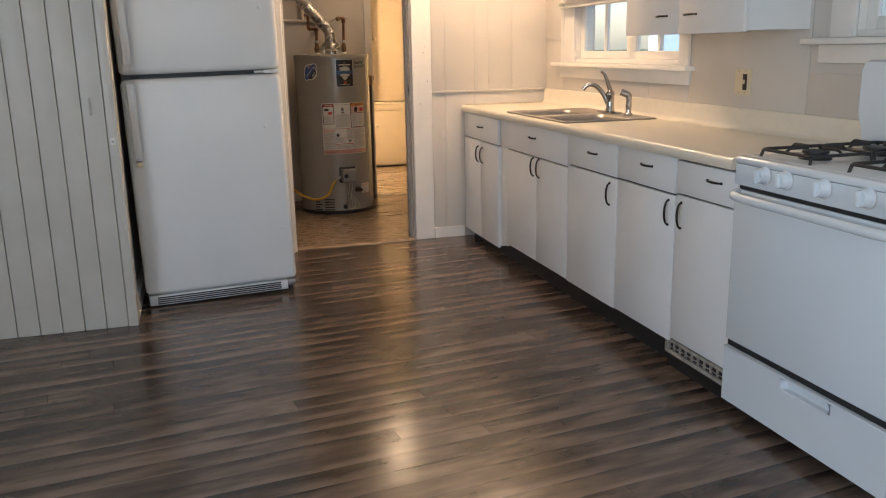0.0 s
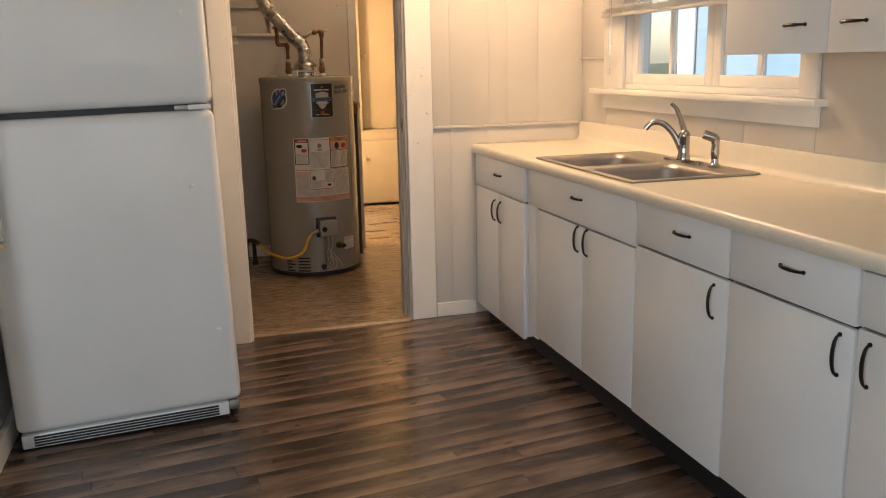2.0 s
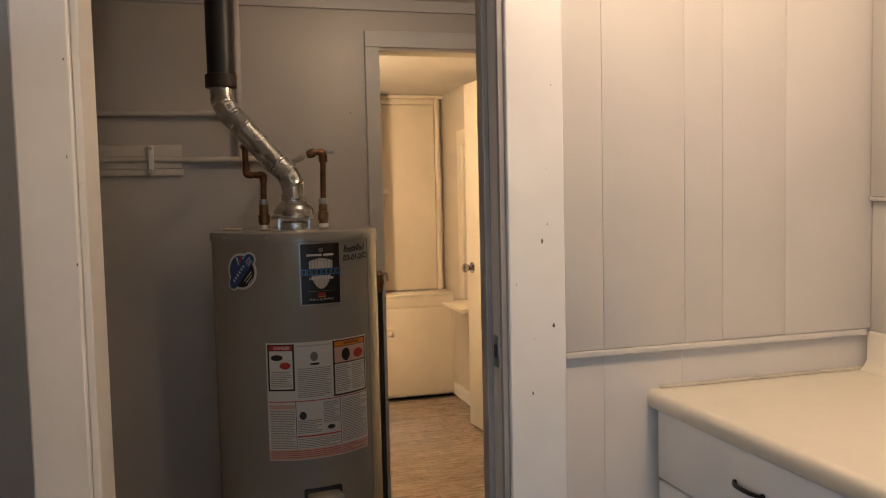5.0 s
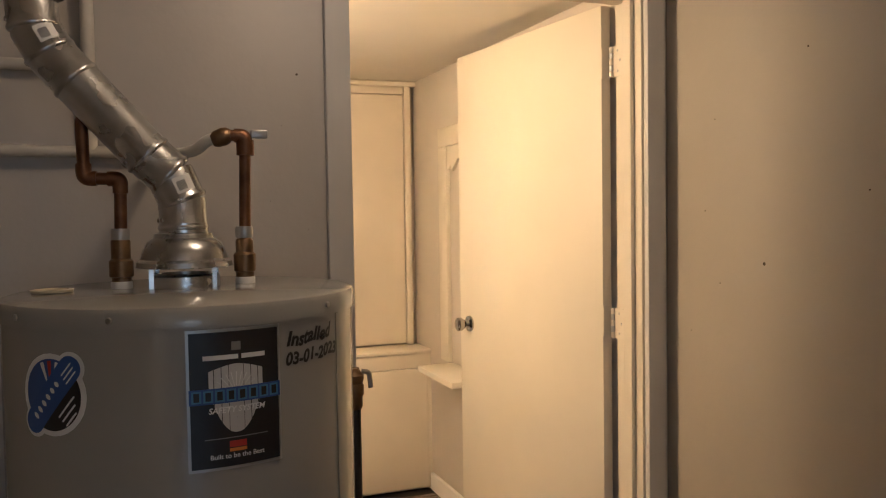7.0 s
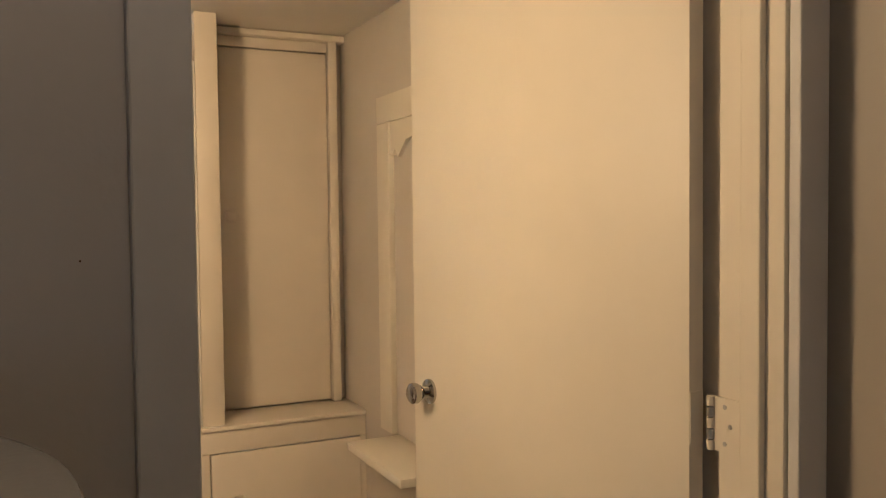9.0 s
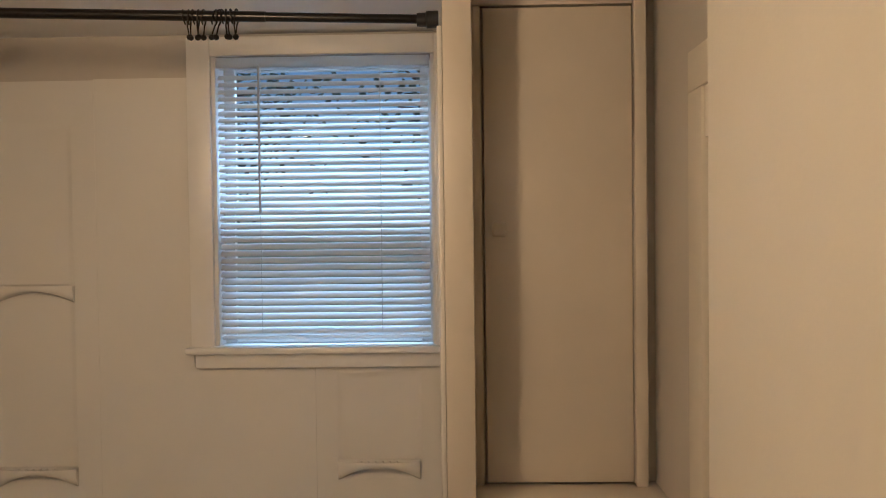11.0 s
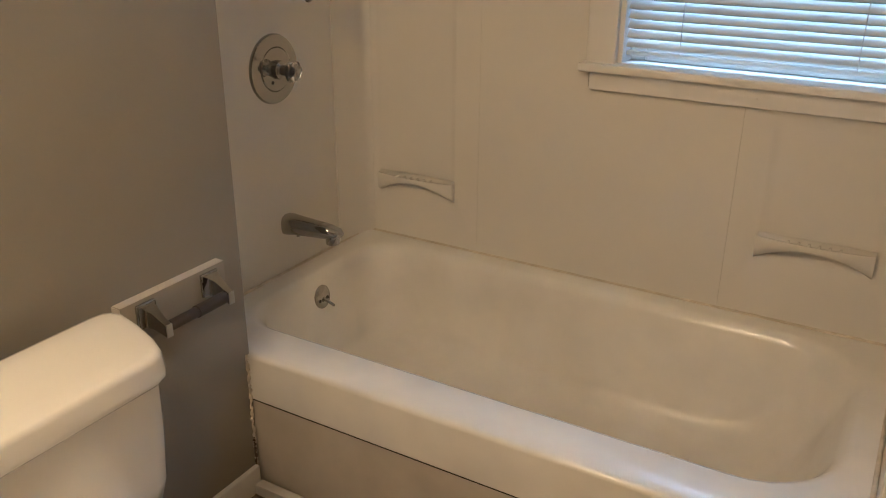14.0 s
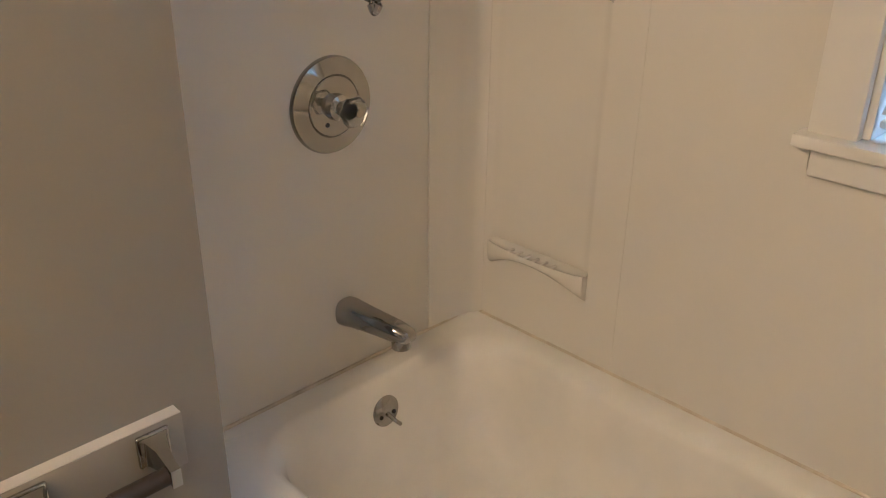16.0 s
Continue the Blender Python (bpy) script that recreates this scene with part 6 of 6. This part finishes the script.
loft(bm, [[Vector((vx + dx, 4.052 + 0.26 * dx + ry * math.copysign(abs(math.cos(a)) ** 0.7, math.cos(a)), 0.537 + dz + rz * math.copysign(abs(math.sin(a)) ** 0.8, math.sin(a)))) for a in [2 * math.pi * k / 28 for k in range(28)]] for dx, ry, rz, dz in prof], True, True)
part("body", bm, CHROME, ts, smooth=60)
part("outlet", lathe(bmesh.new(), [(0.019, -0.028), (0.0205, -0.026), (0.0205, 0.0), (0.018, 0.004)], pose(vx + 0.134, 4.087, 0.519), 22), CHROME, ts)
part("set_screw", disc((vx + 0.03, 4.06, 0.509), (0, 0, -1), 0.005, 0.008, 0, 10), CHROME, ts)

sh = thing("hand_shower", (vx, 4.02, 1.96), "chrome hand shower with a looped steel hose", "hand shower")
part("flange", lathe(bmesh.new(), [(0.033, 0), (0.031, 0.006), (0.015, 0.012)], Matrix.Translation((-2.1395, 4.02, 1.965)) @ Vector((1, 0, 0)).to_track_quat("Z", "Y").to_matrix().to_4x4(), 24), CHROME, sh)
part("arm", tube(bmesh.new(), [(-2.13, 4.02, 1.965), (-2.09, 4.02, 1.960), (-2.03, 4.02, 1.905)], 0.0105, 12, 0.03), CHROME, sh)
part("bracket", tube(bmesh.new(), [(-2.045, 4.02, 1.918), (-2.018, 4.02, 1.888), (-1.995, 4.02, 1.87)], lambda u: 0.019 - 0.003 * math.sin(9 * u), 12), BLACK, sh, "black swivel bracket")
part("cradle", tube(bmesh.new(), [(-1.995, 4.02, 1.845), (-1.985, 4.02, 1.90)], 0.0165, 14), CHROME, sh)
part("wand", tube(bmesh.new(), [(-1.995, 4.02, 1.835), (-1.975, 4.025, 1.90), (-1.945, 4.04, 1.962), (-1.905, 4.06, 1.988)], lambda u: 0.0125 + 0.004 * u, 14, 0.03), CHROME, sh)
part("head", lathe(bmesh.new(), [(0.012, -0.03), (0.026, -0.02), (0.036, -0.002), (0.036, 0.008), (0.030, 0.011), (0.0005, 0.011)], Matrix.Translation((-1.885, 4.07, 1.988)) @ Vector((0.75, 0.3, -0.6)).to_track_quat("Z", "Y").to_matrix().to_4x4(), 24), CHROME, sh)


def hose_line(p0, p1, p2, n=620):
    pts = []
    for k in range(n + 1):
        u = k / n
        pts.append(Vector(p0) * (1 - u) ** 2 + Vector(p1) * 2 * u * (1 - u) + Vector(p2) * u * u)
    return pts


for p0, p1, p2 in (((-2.030, 4.02, 1.865), (-2.135, 4.01, 1.56), (-2.002, 4.035, 1.18)), ((-2.000, 4.025, 1.855), (-2.085, 4.03, 1.56), (-1.992, 4.042, 1.18))):
    part("hose", tube(bmesh.new(), hose_line(p0, p1, p2), lambda u: 0.0074 + 0.0034 * math.sin(u * 66 * 2 * math.pi), 8), CHROME, sh, "ribbed steel hose")
part("hose_loop", tube(bmesh.new(), [(-2.002, 4.035, 1.181), (-1.998, 4.038, 1.165), (-1.992, 4.042, 1.181)], 0.0085, 8, 0.01), CHROME, sh)

rd = thing("curtain_rod", (-1.3, 3.83, 1.95), "dark bronze tension shower rod with empty rings", "curtain rod")
RA, RB = Vector((-2.129, 3.815, 1.989)), Vector((-0.545, 3.815, 1.937))
part("rod", cyl_bm(RA + Vector((0.001, 0, 0)), RA.lerp(RB, 0.72), 0.0135, 20), RODBLACK, rd)
part("inner_rod", cyl_bm(RA.lerp(RB, 0.7), RB, 0.0118, 20), RODBLACK, rd)
for a, s in ((RA, 1), (RB, -1)):
    part("end_cap", lathe(bmesh.new(), [(0.022, 0), (0.022, 0.03), (0.018, 0.032), (0.017, 0.055)], Matrix.Translation(a) @ Vector((s, 0, 0)).to_track_quat("Z", "Y").to_matrix().to_4x4(), 20), BLACK, rd, "black rubber end cap")
rr2 = random.Random(7)
rings = [-1.198 + 0.0115 * k + 0.018 * (k > 4) + rr2.uniform(-0.003, 0.003) for k in range(11)]
ring0 = None
for k, rx in enumerate(rings):
    tilt = rr2.uniform(-14, 14)
    if ring0 is None:
        ring0 = thing("curtain_ring", (0, 0, 0), "dark metal shower curtain ring on the rod", "curtain ring", "rings on the shower rod")
        part("loop", tube(bmesh.new(), [(0.002, 0.016 * math.sin(q), 0.006 + 0.021 * math.cos(q)) for q in [radians(-150 + 300 * j / 16) for j in range(17)]], 0.0022, 6), PULL, ring0)
        part("stem", tube(bmesh.new(), [(0.002, 0.008, -0.012), (0.003, 0.0, -0.038)], 0.002, 6), PULL, ring0)
        part("ball", lathe(bmesh.new(), [(0.0005, -0.008), (0.006, -0.005), (0.008, 0.0), (0.006, 0.005), (0.0005, 0.008)], pose(0.003, 0, -0.044), 12), PULL, ring0)
        ring0.matrix_basis = pose(rx, 3.815, 1.9455, 0, tilt, 0)
    else:
        copy_thing(ring0, pose(rx, 3.815, 1.9455, 0, tilt, rr2.uniform(-8, 8)))

# bathroom window
bw = tagged(new("window_3"), "white double-hung window above the bathtub", "window", kind="structure")
part("casing", boxm(-1.400, -1.322, 4.425, 4.4455, 1.012, 2.045, 0.003), TRIM, bw)
part("casing", boxm(-0.578, -0.5525, 4.425, 4.4455, 1.012, 2.045, 0.003), TRIM, bw)
part("casing", boxm(-1.3215, -0.5785, 4.425, 4.4455, 1.982, 2.045, 0.003), TRIM, bw)
part("window_sill", boxm(-1.412, -0.5525, 4.396, 4.4455, 0.993, 1.0145, 0.004), TRIM, bw)
part("stool", boxm(-1.3245, -0.5755, 4.446, 4.578, 0.993, 1.0135), TRIM, bw)
ap = part("apron", boxm(-1.388, -0.5525, 4.424, 4.4465, 0.943, 0.9925, 0.003), TRIM, bw)
part("nail", disc((-0.962, 4.424, 0.962), (0, -1, 0), 0.004, 0.0015, 0.0005, 10), TRIM, ap)
part("jamb", boxm(-1.3245, -1.310, 4.446, 4.575, 1.0145, 1.984), TRIM, bw)
part("jamb", boxm(-0.590, -0.5755, 4.446, 4.575, 1.0145, 1.984), TRIM, bw)
for z0, z1, y in ((1.0145, 1.49, 4.515), (1.462, 1.984, 4.545)):
    s = part("window_frame", tee([boxm(-1.309, -1.27, y, y + 0.028, z0, z1, 0.003), boxm(-0.63, -0.591, y, y + 0.028, z0, z1, 0.003), boxm(-1.2695, -0.6305, y, y + 0.028, z0, z0 + 0.038, 0.003), boxm(-1.2695, -0.6305, y, y + 0.028, z1 - 0.034, z1, 0.003)]), TRIM, bw)
    g = part("pane", boxm(-1.2695, -0.6305, y + 0.012, y + 0.016, z0 + 0.038, z1 - 0.034), GLASS, s, smooth=0)
    g.visible_shadow = False
bb = thing("window_blind", (-0.95, 4.462, 1.04), "lowered white slatted blind in the bathroom window", "blind")
add_slats(bb, slat_mesh(0.706, 0.0285, radians(40), 0.0026), [(-0.952, 4.464, 1.066 + 0.0236 * k) for k in range(37)], 0)
part("bottom_rail", boxm(-1.305, -0.599, 4.452, 4.478, 1.034, 1.047, 0.004), SLAT, bb)
part("headrail", boxm(-1.308, -0.595, 4.447, 4.490, 1.945, 1.980, 0.003), SLAT, bb)
for xx in (-1.165, -0.76):
    for yy in (4.449, 4.479):
        part("cord", tube(bmesh.new(), [(xx, yy, 1.04), (xx, yy, 1.95)], 0.0011, 6), SLAT, bb)
part("wand", tube(bmesh.new(), [(-1.163, 4.436, 1.46), (-1.163, 4.440, 1.95)], 0.0042, 8), GREYTRIM, bb, "grey tilt wand")

# towel bar
tw = thing("towel_bar", (-1.88, 2.9, 1.375), "chrome towel bar with square brackets", "towel bar")
part("bar", boxm(-1.842, -1.826, 2.60, 3.195, 1.362, 1.388, 0.002), CHROME, tw)
for y in (2.66, 3.165):
    bk = part("bracket", tee([boxm(-1.8995, -1.893, y - 0.019, y + 0.019, 1.347, 1.403, 0.003), boxm(-1.8925, -1.8425, y - 0.010, y + 0.010, 1.361, 1.389, 0.004)]), CHROME, tw, "square chrome bracket")

# paper holder
tp = thing("toilet_paper_holder", (-1.89, 3.41, 0.64), "empty chrome paper holder on a painted board", "paper holder")
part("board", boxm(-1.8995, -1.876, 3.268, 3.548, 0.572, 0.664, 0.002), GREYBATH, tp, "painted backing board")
for y in (3.325, 3.498):
    part("base_plate", boxm(-1.8758, -1.868, y - 0.025, y + 0.025, 0.604, 0.658, 0.0035, 3), CHROME, tp, "chrome base plate")
    a = bmesh.new()
    loft(a, [[Vector((px, y + dy * sy, zz + dz * sz)) for sy, sz in ((-1, -1), (1, -1), (1, 1), (-1, 1))] for px, zz, dy, dz in ((-1.8676, 0.631, 0.021, 0.023), (-1.862, 0.631, 0.016, 0.020), (-1.845, 0.626, 0.010, 0.017), (-1.825, 0.616, 0.0075, 0.014), (-1.812, 0.611, 0.0072, 0.013))], True, True)
    part("arm", a, CHROME, tp, "chrome post")
    part("arm_end", boxm(-1.8118, -1.809, y - 0.0075, y + 0.0075, 0.597, 0.625, 0.001), SILVER, tp)
part("roller", tee([cyl_bm((-1.824, 3.333, 0.612), (-1.824, 3.41, 0.612), 0.0115, 16), cyl_bm((-1.824, 3.41, 0.612), (-1.824, 3.490, 0.612), 0.0135, 16)]), ROLLER, tp, "brown plastic roller")

part("board_edge", boxm(-1.8993, -1.877, 3.269, 3.547, 0.6642, 0.6656), BATHW, tp, "bare top edge of the board")
part("board_edge", boxm(-1.8993, -1.877, 3.2664, 3.2678, 0.573, 0.6638), BATHW, tp, "bare end of the board")
part("screw_hole", disc((-1.876, 3.300, 0.592), (1, 0, 0), 0.0035, 0.0006, 0, 9), GRIME, tp)
part("screw", disc((-1.876, 3.288, 0.585), (1, 0, 0), 0.004, 0.002, 0, 10), STEEL, tp)

# toilet
tl = thing("toilet", (-1.6, 2.98, 0), "white porcelain toilet with an angled tank lid", "toilet")
half = [(-1.833, 0.235), (-1.829, 0.258), (-1.818, 0.270), (-1.794, 0.274), (-1.735, 0.260), (-1.675, 0.240), (-1.638, 0.222), (-1.622, 0.205), (-1.613, 0.180)]
lid = [(x, 2.940 - y) for x, y in half] + [(x, 2.940 + y) for x, y in reversed(half)]


def grow(outline, d, cx=-1.722, cy=2.940, hx=0.110, hy=0.27):
    return [(cx + (x - cx) * (hx + d) / hx, cy + (y - cy) * (hy + d) / hy) for x, y in outline]


bm = bmesh.new()
loft(bm, [[Vector((x, y, z)) for x, y in grow(lid, d)] for z, d in ((0.655, -0.006), (0.656, 0.0), (0.660, 0.0025), (0.667, 0.002), (0.694, -0.001), (0.700, -0.003), (0.7045, -0.008), (0.707, -0.018), (0.7085, -0.05))], True, True)
part("tank_lid", bm, PORCELAIN, tl, smooth=50)
bm = bmesh.new()
loft(bm, [[Vector((x, y, z)) for x, y in grow(lid, d)] for z, d in ((0.400, -0.040), (0.412, -0.026), (0.45, -0.018), (0.55, -0.012), (0.6545, -0.010))], True, True)
part("tank", bm, PORCELAIN, tl, smooth=50)
part("flush_lever", tube(bmesh.new(), [(-1.622, 2.78, 0.60), (-1.598, 2.78, 0.60), (-1.595, 2.85, 0.592)], 0.006, 8, 0.008), CHROME, tl)


def oval(cx, cy, a, b, z, n=28):
    return [Vector((cx + a * math.cos(2 * math.pi * k / n), cy + b * math.sin(2 * math.pi * k / n), z)) for k in range(n)]


part("bowl", loft(bmesh.new(), [oval(-1.47, 2.98, 0.20, 0.11, 0.0), oval(-1.47, 2.98, 0.19, 0.10, 0.05), oval(-1.45, 2.98, 0.17, 0.10, 0.18), oval(-1.42, 2.98, 0.22, 0.16, 0.32), oval(-1.41, 2.98, 0.235, 0.185, 0.385), oval(-1.41, 2.98, 0.225, 0.175, 0.395)], True, True), PORCELAIN, tl, smooth=60)
part("seat_lid", loft(bmesh.new(), [oval(-1.41, 2.98, 0.235, 0.188, 0.397), oval(-1.41, 2.98, 0.24, 0.19, 0.405), oval(-1.41, 2.98, 0.238, 0.188, 0.432), oval(-1.41, 2.98, 0.20, 0.15, 0.438)], True, True), PORCELAIN, tl, smooth=60)
part("shelf_bridge", boxm(-1.86, -1.60, 2.86, 3.10, 0.33, 0.398, 0.02, 3), PORCELAIN, tl)


# ---- outside ----
structure("ground", boxm(-250, 250, -250, 250, -0.75, -0.65), SOIL, "lawn round the house", "ground")
nh = thing("neighbour_house", (3.6, -1.5, -0.65), "pale blue house with lap siding next door", "house")
part("wall", boxm(3.45, 7.5, -9, 4.52, -0.65, 3.4), SIDING, nh, smooth=0)
z = -0.60
while z < 3.3:
    part("siding_board", extrude(bmesh.new(), [(3.449, z), (3.4385, z), (3.4425, z + 0.1295), (3.449, z + 0.1295)], "y", -9, 4.199), SIDING, nh)
    z += 0.13
part("roof", extrude(bmesh.new(), [(3.1, 3.4), (5.5, 5.0), (7.9, 3.4), (7.9, 3.3), (3.1, 3.3)], "y", -9.3, 5.8), BLACK, nh)
for y0 in (2.43, -2.62):
    w = part("window", boxm(3.41, 3.4379, y0 - 0.55, y0 + 0.04, 0.5, 2.2), TRIM, nh, "white window with dark panes")
    for a, b in ((y0 - 0.437, y0 - 0.295), (y0 - 0.245, y0 - 0.118)):
        part("pane", boxm(3.402, 3.4095, a, b, 0.6, 2.1), DARKPANE, w)
part("corner_board", boxm(3.405, 3.4247, 4.20, 4.52, -0.65, 3.3), TRIM, nh)


def tree(x, y, height, spread, seed):
    rng = random.Random(seed)
    t = thing("tree", (x, y, -0.65), "leafy tree beyond the bathroom window", "tree", "trees behind the house")
    tr = bmesh.new()
    top = Vector((x + rng.uniform(-0.3, 0.3), y, height * 0.75))
    tube(tr, [(x, y, -0.65), (x + 0.05, y, height * 0.3), top], lambda u: 0.16 * (1 - 0.75 * u), 10, 0.3)
    limbs = []
    for k in range(9):
        a = Vector((x, y, height * rng.uniform(0.25, 0.65)))
        q = rng.uniform(0, 6.28)
        b = a + Vector((math.cos(q) * spread * rng.uniform(0.5, 0.9), math.sin(q) * spread * rng.uniform(0.5, 0.9), rng.uniform(0.4, 1.6)))
        limbs.append((a, b))
        tube(tr, [a, (a + b) / 2 + Vector((0, 0, 0.1)), b], lambda u: 0.05 * (1 - 0.8 * u), 6)
    part("trunk", tr, BARK, t)
    verts, faces = [], []
    for k in range(800):
        a, b = limbs[rng.randrange(len(limbs))]
        c = a.lerp(b, rng.uniform(0.25, 1.1)) + Vector((rng.gauss(0, 0.45), rng.gauss(0, 0.45), rng.gauss(0.1, 0.4)))
        u = Vector((rng.gauss(0, 1), rng.gauss(0, 1), rng.gauss(0, 1))).normalized() * rng.uniform(0.05, 0.11)
        v = u.orthogonal().normalized() * u.length * 0.55
        n = len(verts)
        verts += [c - u, c + v, c + u, c - v]
        faces.append((n, n + 1, n + 2, n + 3))
    me = bpy.data.meshes.new("crown")
    me.from_pydata([tuple(p) for p in verts], [], faces)
    me.materials.append(FOLIAGE)
    cr = new("crown", me)
    cr.parent = t
    cr.matrix_parent_inverse = Matrix.Translation(-t.location)
    return t


tree(-0.3, 11.0, 5.2, 1.9, 3)
tree(-4.6, 15.0, 5.5, 2.0, 9)

# ---- floor planks ----
PLANKS = {}


def plank(length, width, mat):
    key = (round(length, 3), round(width, 3), mat.name)
    if key not in PLANKS:
        l, w, c = length / 2 - 0.0002, width / 2 - 0.0002, 0.0009
        v = [(-l, -w, -0.011), (l, -w, -0.011), (l, w, -0.011), (-l, w, -0.011), (-l, -w, -c), (l, -w, -c), (l, w, -c), (-l, w, -c), (-l + c, -w + c, 0), (l - c, -w + c, 0), (l - c, w - c, 0), (-l + c, w - c, 0)]
        f = [(8, 9, 10, 11), (0, 1, 5, 4), (1, 2, 6, 5), (2, 3, 7, 6), (3, 0, 4, 7), (4, 5, 9, 8), (5, 6, 10, 9), (6, 7, 11, 10), (7, 4, 8, 11)]
        me = bpy.data.meshes.new("plank")
        me.from_pydata(v, [], f)
        me.materials.append(mat)
        PLANKS[key] = me
    return PLANKS[key]


def clipped(outline, x0, x1, y0, y1):
    """The part of a flat outline inside a rectangle."""
    for axis, limit, sign in ((0, x0, 1), (0, x1, -1), (1, y0, 1), (1, y1, -1)):
        out = []
        for a, b in zip(outline, outline[1:] + outline[:1]):
            da, db = sign * (a[axis] - limit), sign * (b[axis] - limit)
            if da >= 0:
                out.append(a)
            if da * db < 0:
                k = da / (da - db)
                out.append((a[0] + (b[0] - a[0]) * k, a[1] + (b[1] - a[1]) * k))
        outline = out
        if len(outline) < 3:
            return []
    return outline


def cut_plank(outline, mat):
    me = bpy.data.meshes.new("plank")
    n = len(outline)
    me.from_pydata([(x, y, -0.011) for x, y in outline] + [(x, y, 0) for x, y in outline], [], [tuple(range(n, 2 * n))] + [(k, (k + 1) % n, n + (k + 1) % n, n + k) for k in range(n)])
    me.materials.append(mat)
    return me


def lay(parent, x0, x1, y0, y1, width, length, mat, seed, turn=0.0):
    """Rows of planks over a rectangle, turned a little against its walls."""
    rng = random.Random(seed)
    c, s = math.cos(turn), math.sin(turn)
    px, py = x1, y1
    reach = (x1 - x0) + (y1 - y0)
    rows = int(((y1 - y0) * c + (x1 - x0) * s) / width) + 1
    for r in range(-int((x1 - x0) * s / width) - 1, rows + 1):
        v = -(r + 0.5) * width
        u = -reach - rng.uniform(0.1, 0.9) * length
        while u < reach:
            mu = u + length / 2
            mx, my = px + mu * c - v * s, py + mu * s + v * c
            corners = [(px + (mu + du) * c - (v + dv) * s, py + (mu + du) * s + (v + dv) * c) for du, dv in ((-length / 2 + 0.0002, -width / 2 + 0.0002), (length / 2 - 0.0002, -width / 2 + 0.0002), (length / 2 - 0.0002, width / 2 - 0.0002), (-length / 2 + 0.0002, width / 2 - 0.0002))]
            inside = clipped(corners, x0, x1, y0, y1)
            u += length
            if not inside or max(p[0] for p in inside) - min(p[0] for p in inside) < 0.02:
                continue
            whole = len(inside) == 4 and all(math.dist(p, q) < 1e-6 for p, q in zip(inside, corners))
            me = plank(length, width, mat) if whole else cut_plank([((x - mx) * c + (y - my) * s, -(x - mx) * s + (y - my) * c) for x, y in inside], mat)
            o = new("plank", me)
            o.matrix_world = Matrix.Translation((mx, my, 0)) @ Matrix.Rotation(turn, 4, "Z")
            o.parent = parent


floor_ob = bpy.data.objects["floor"]
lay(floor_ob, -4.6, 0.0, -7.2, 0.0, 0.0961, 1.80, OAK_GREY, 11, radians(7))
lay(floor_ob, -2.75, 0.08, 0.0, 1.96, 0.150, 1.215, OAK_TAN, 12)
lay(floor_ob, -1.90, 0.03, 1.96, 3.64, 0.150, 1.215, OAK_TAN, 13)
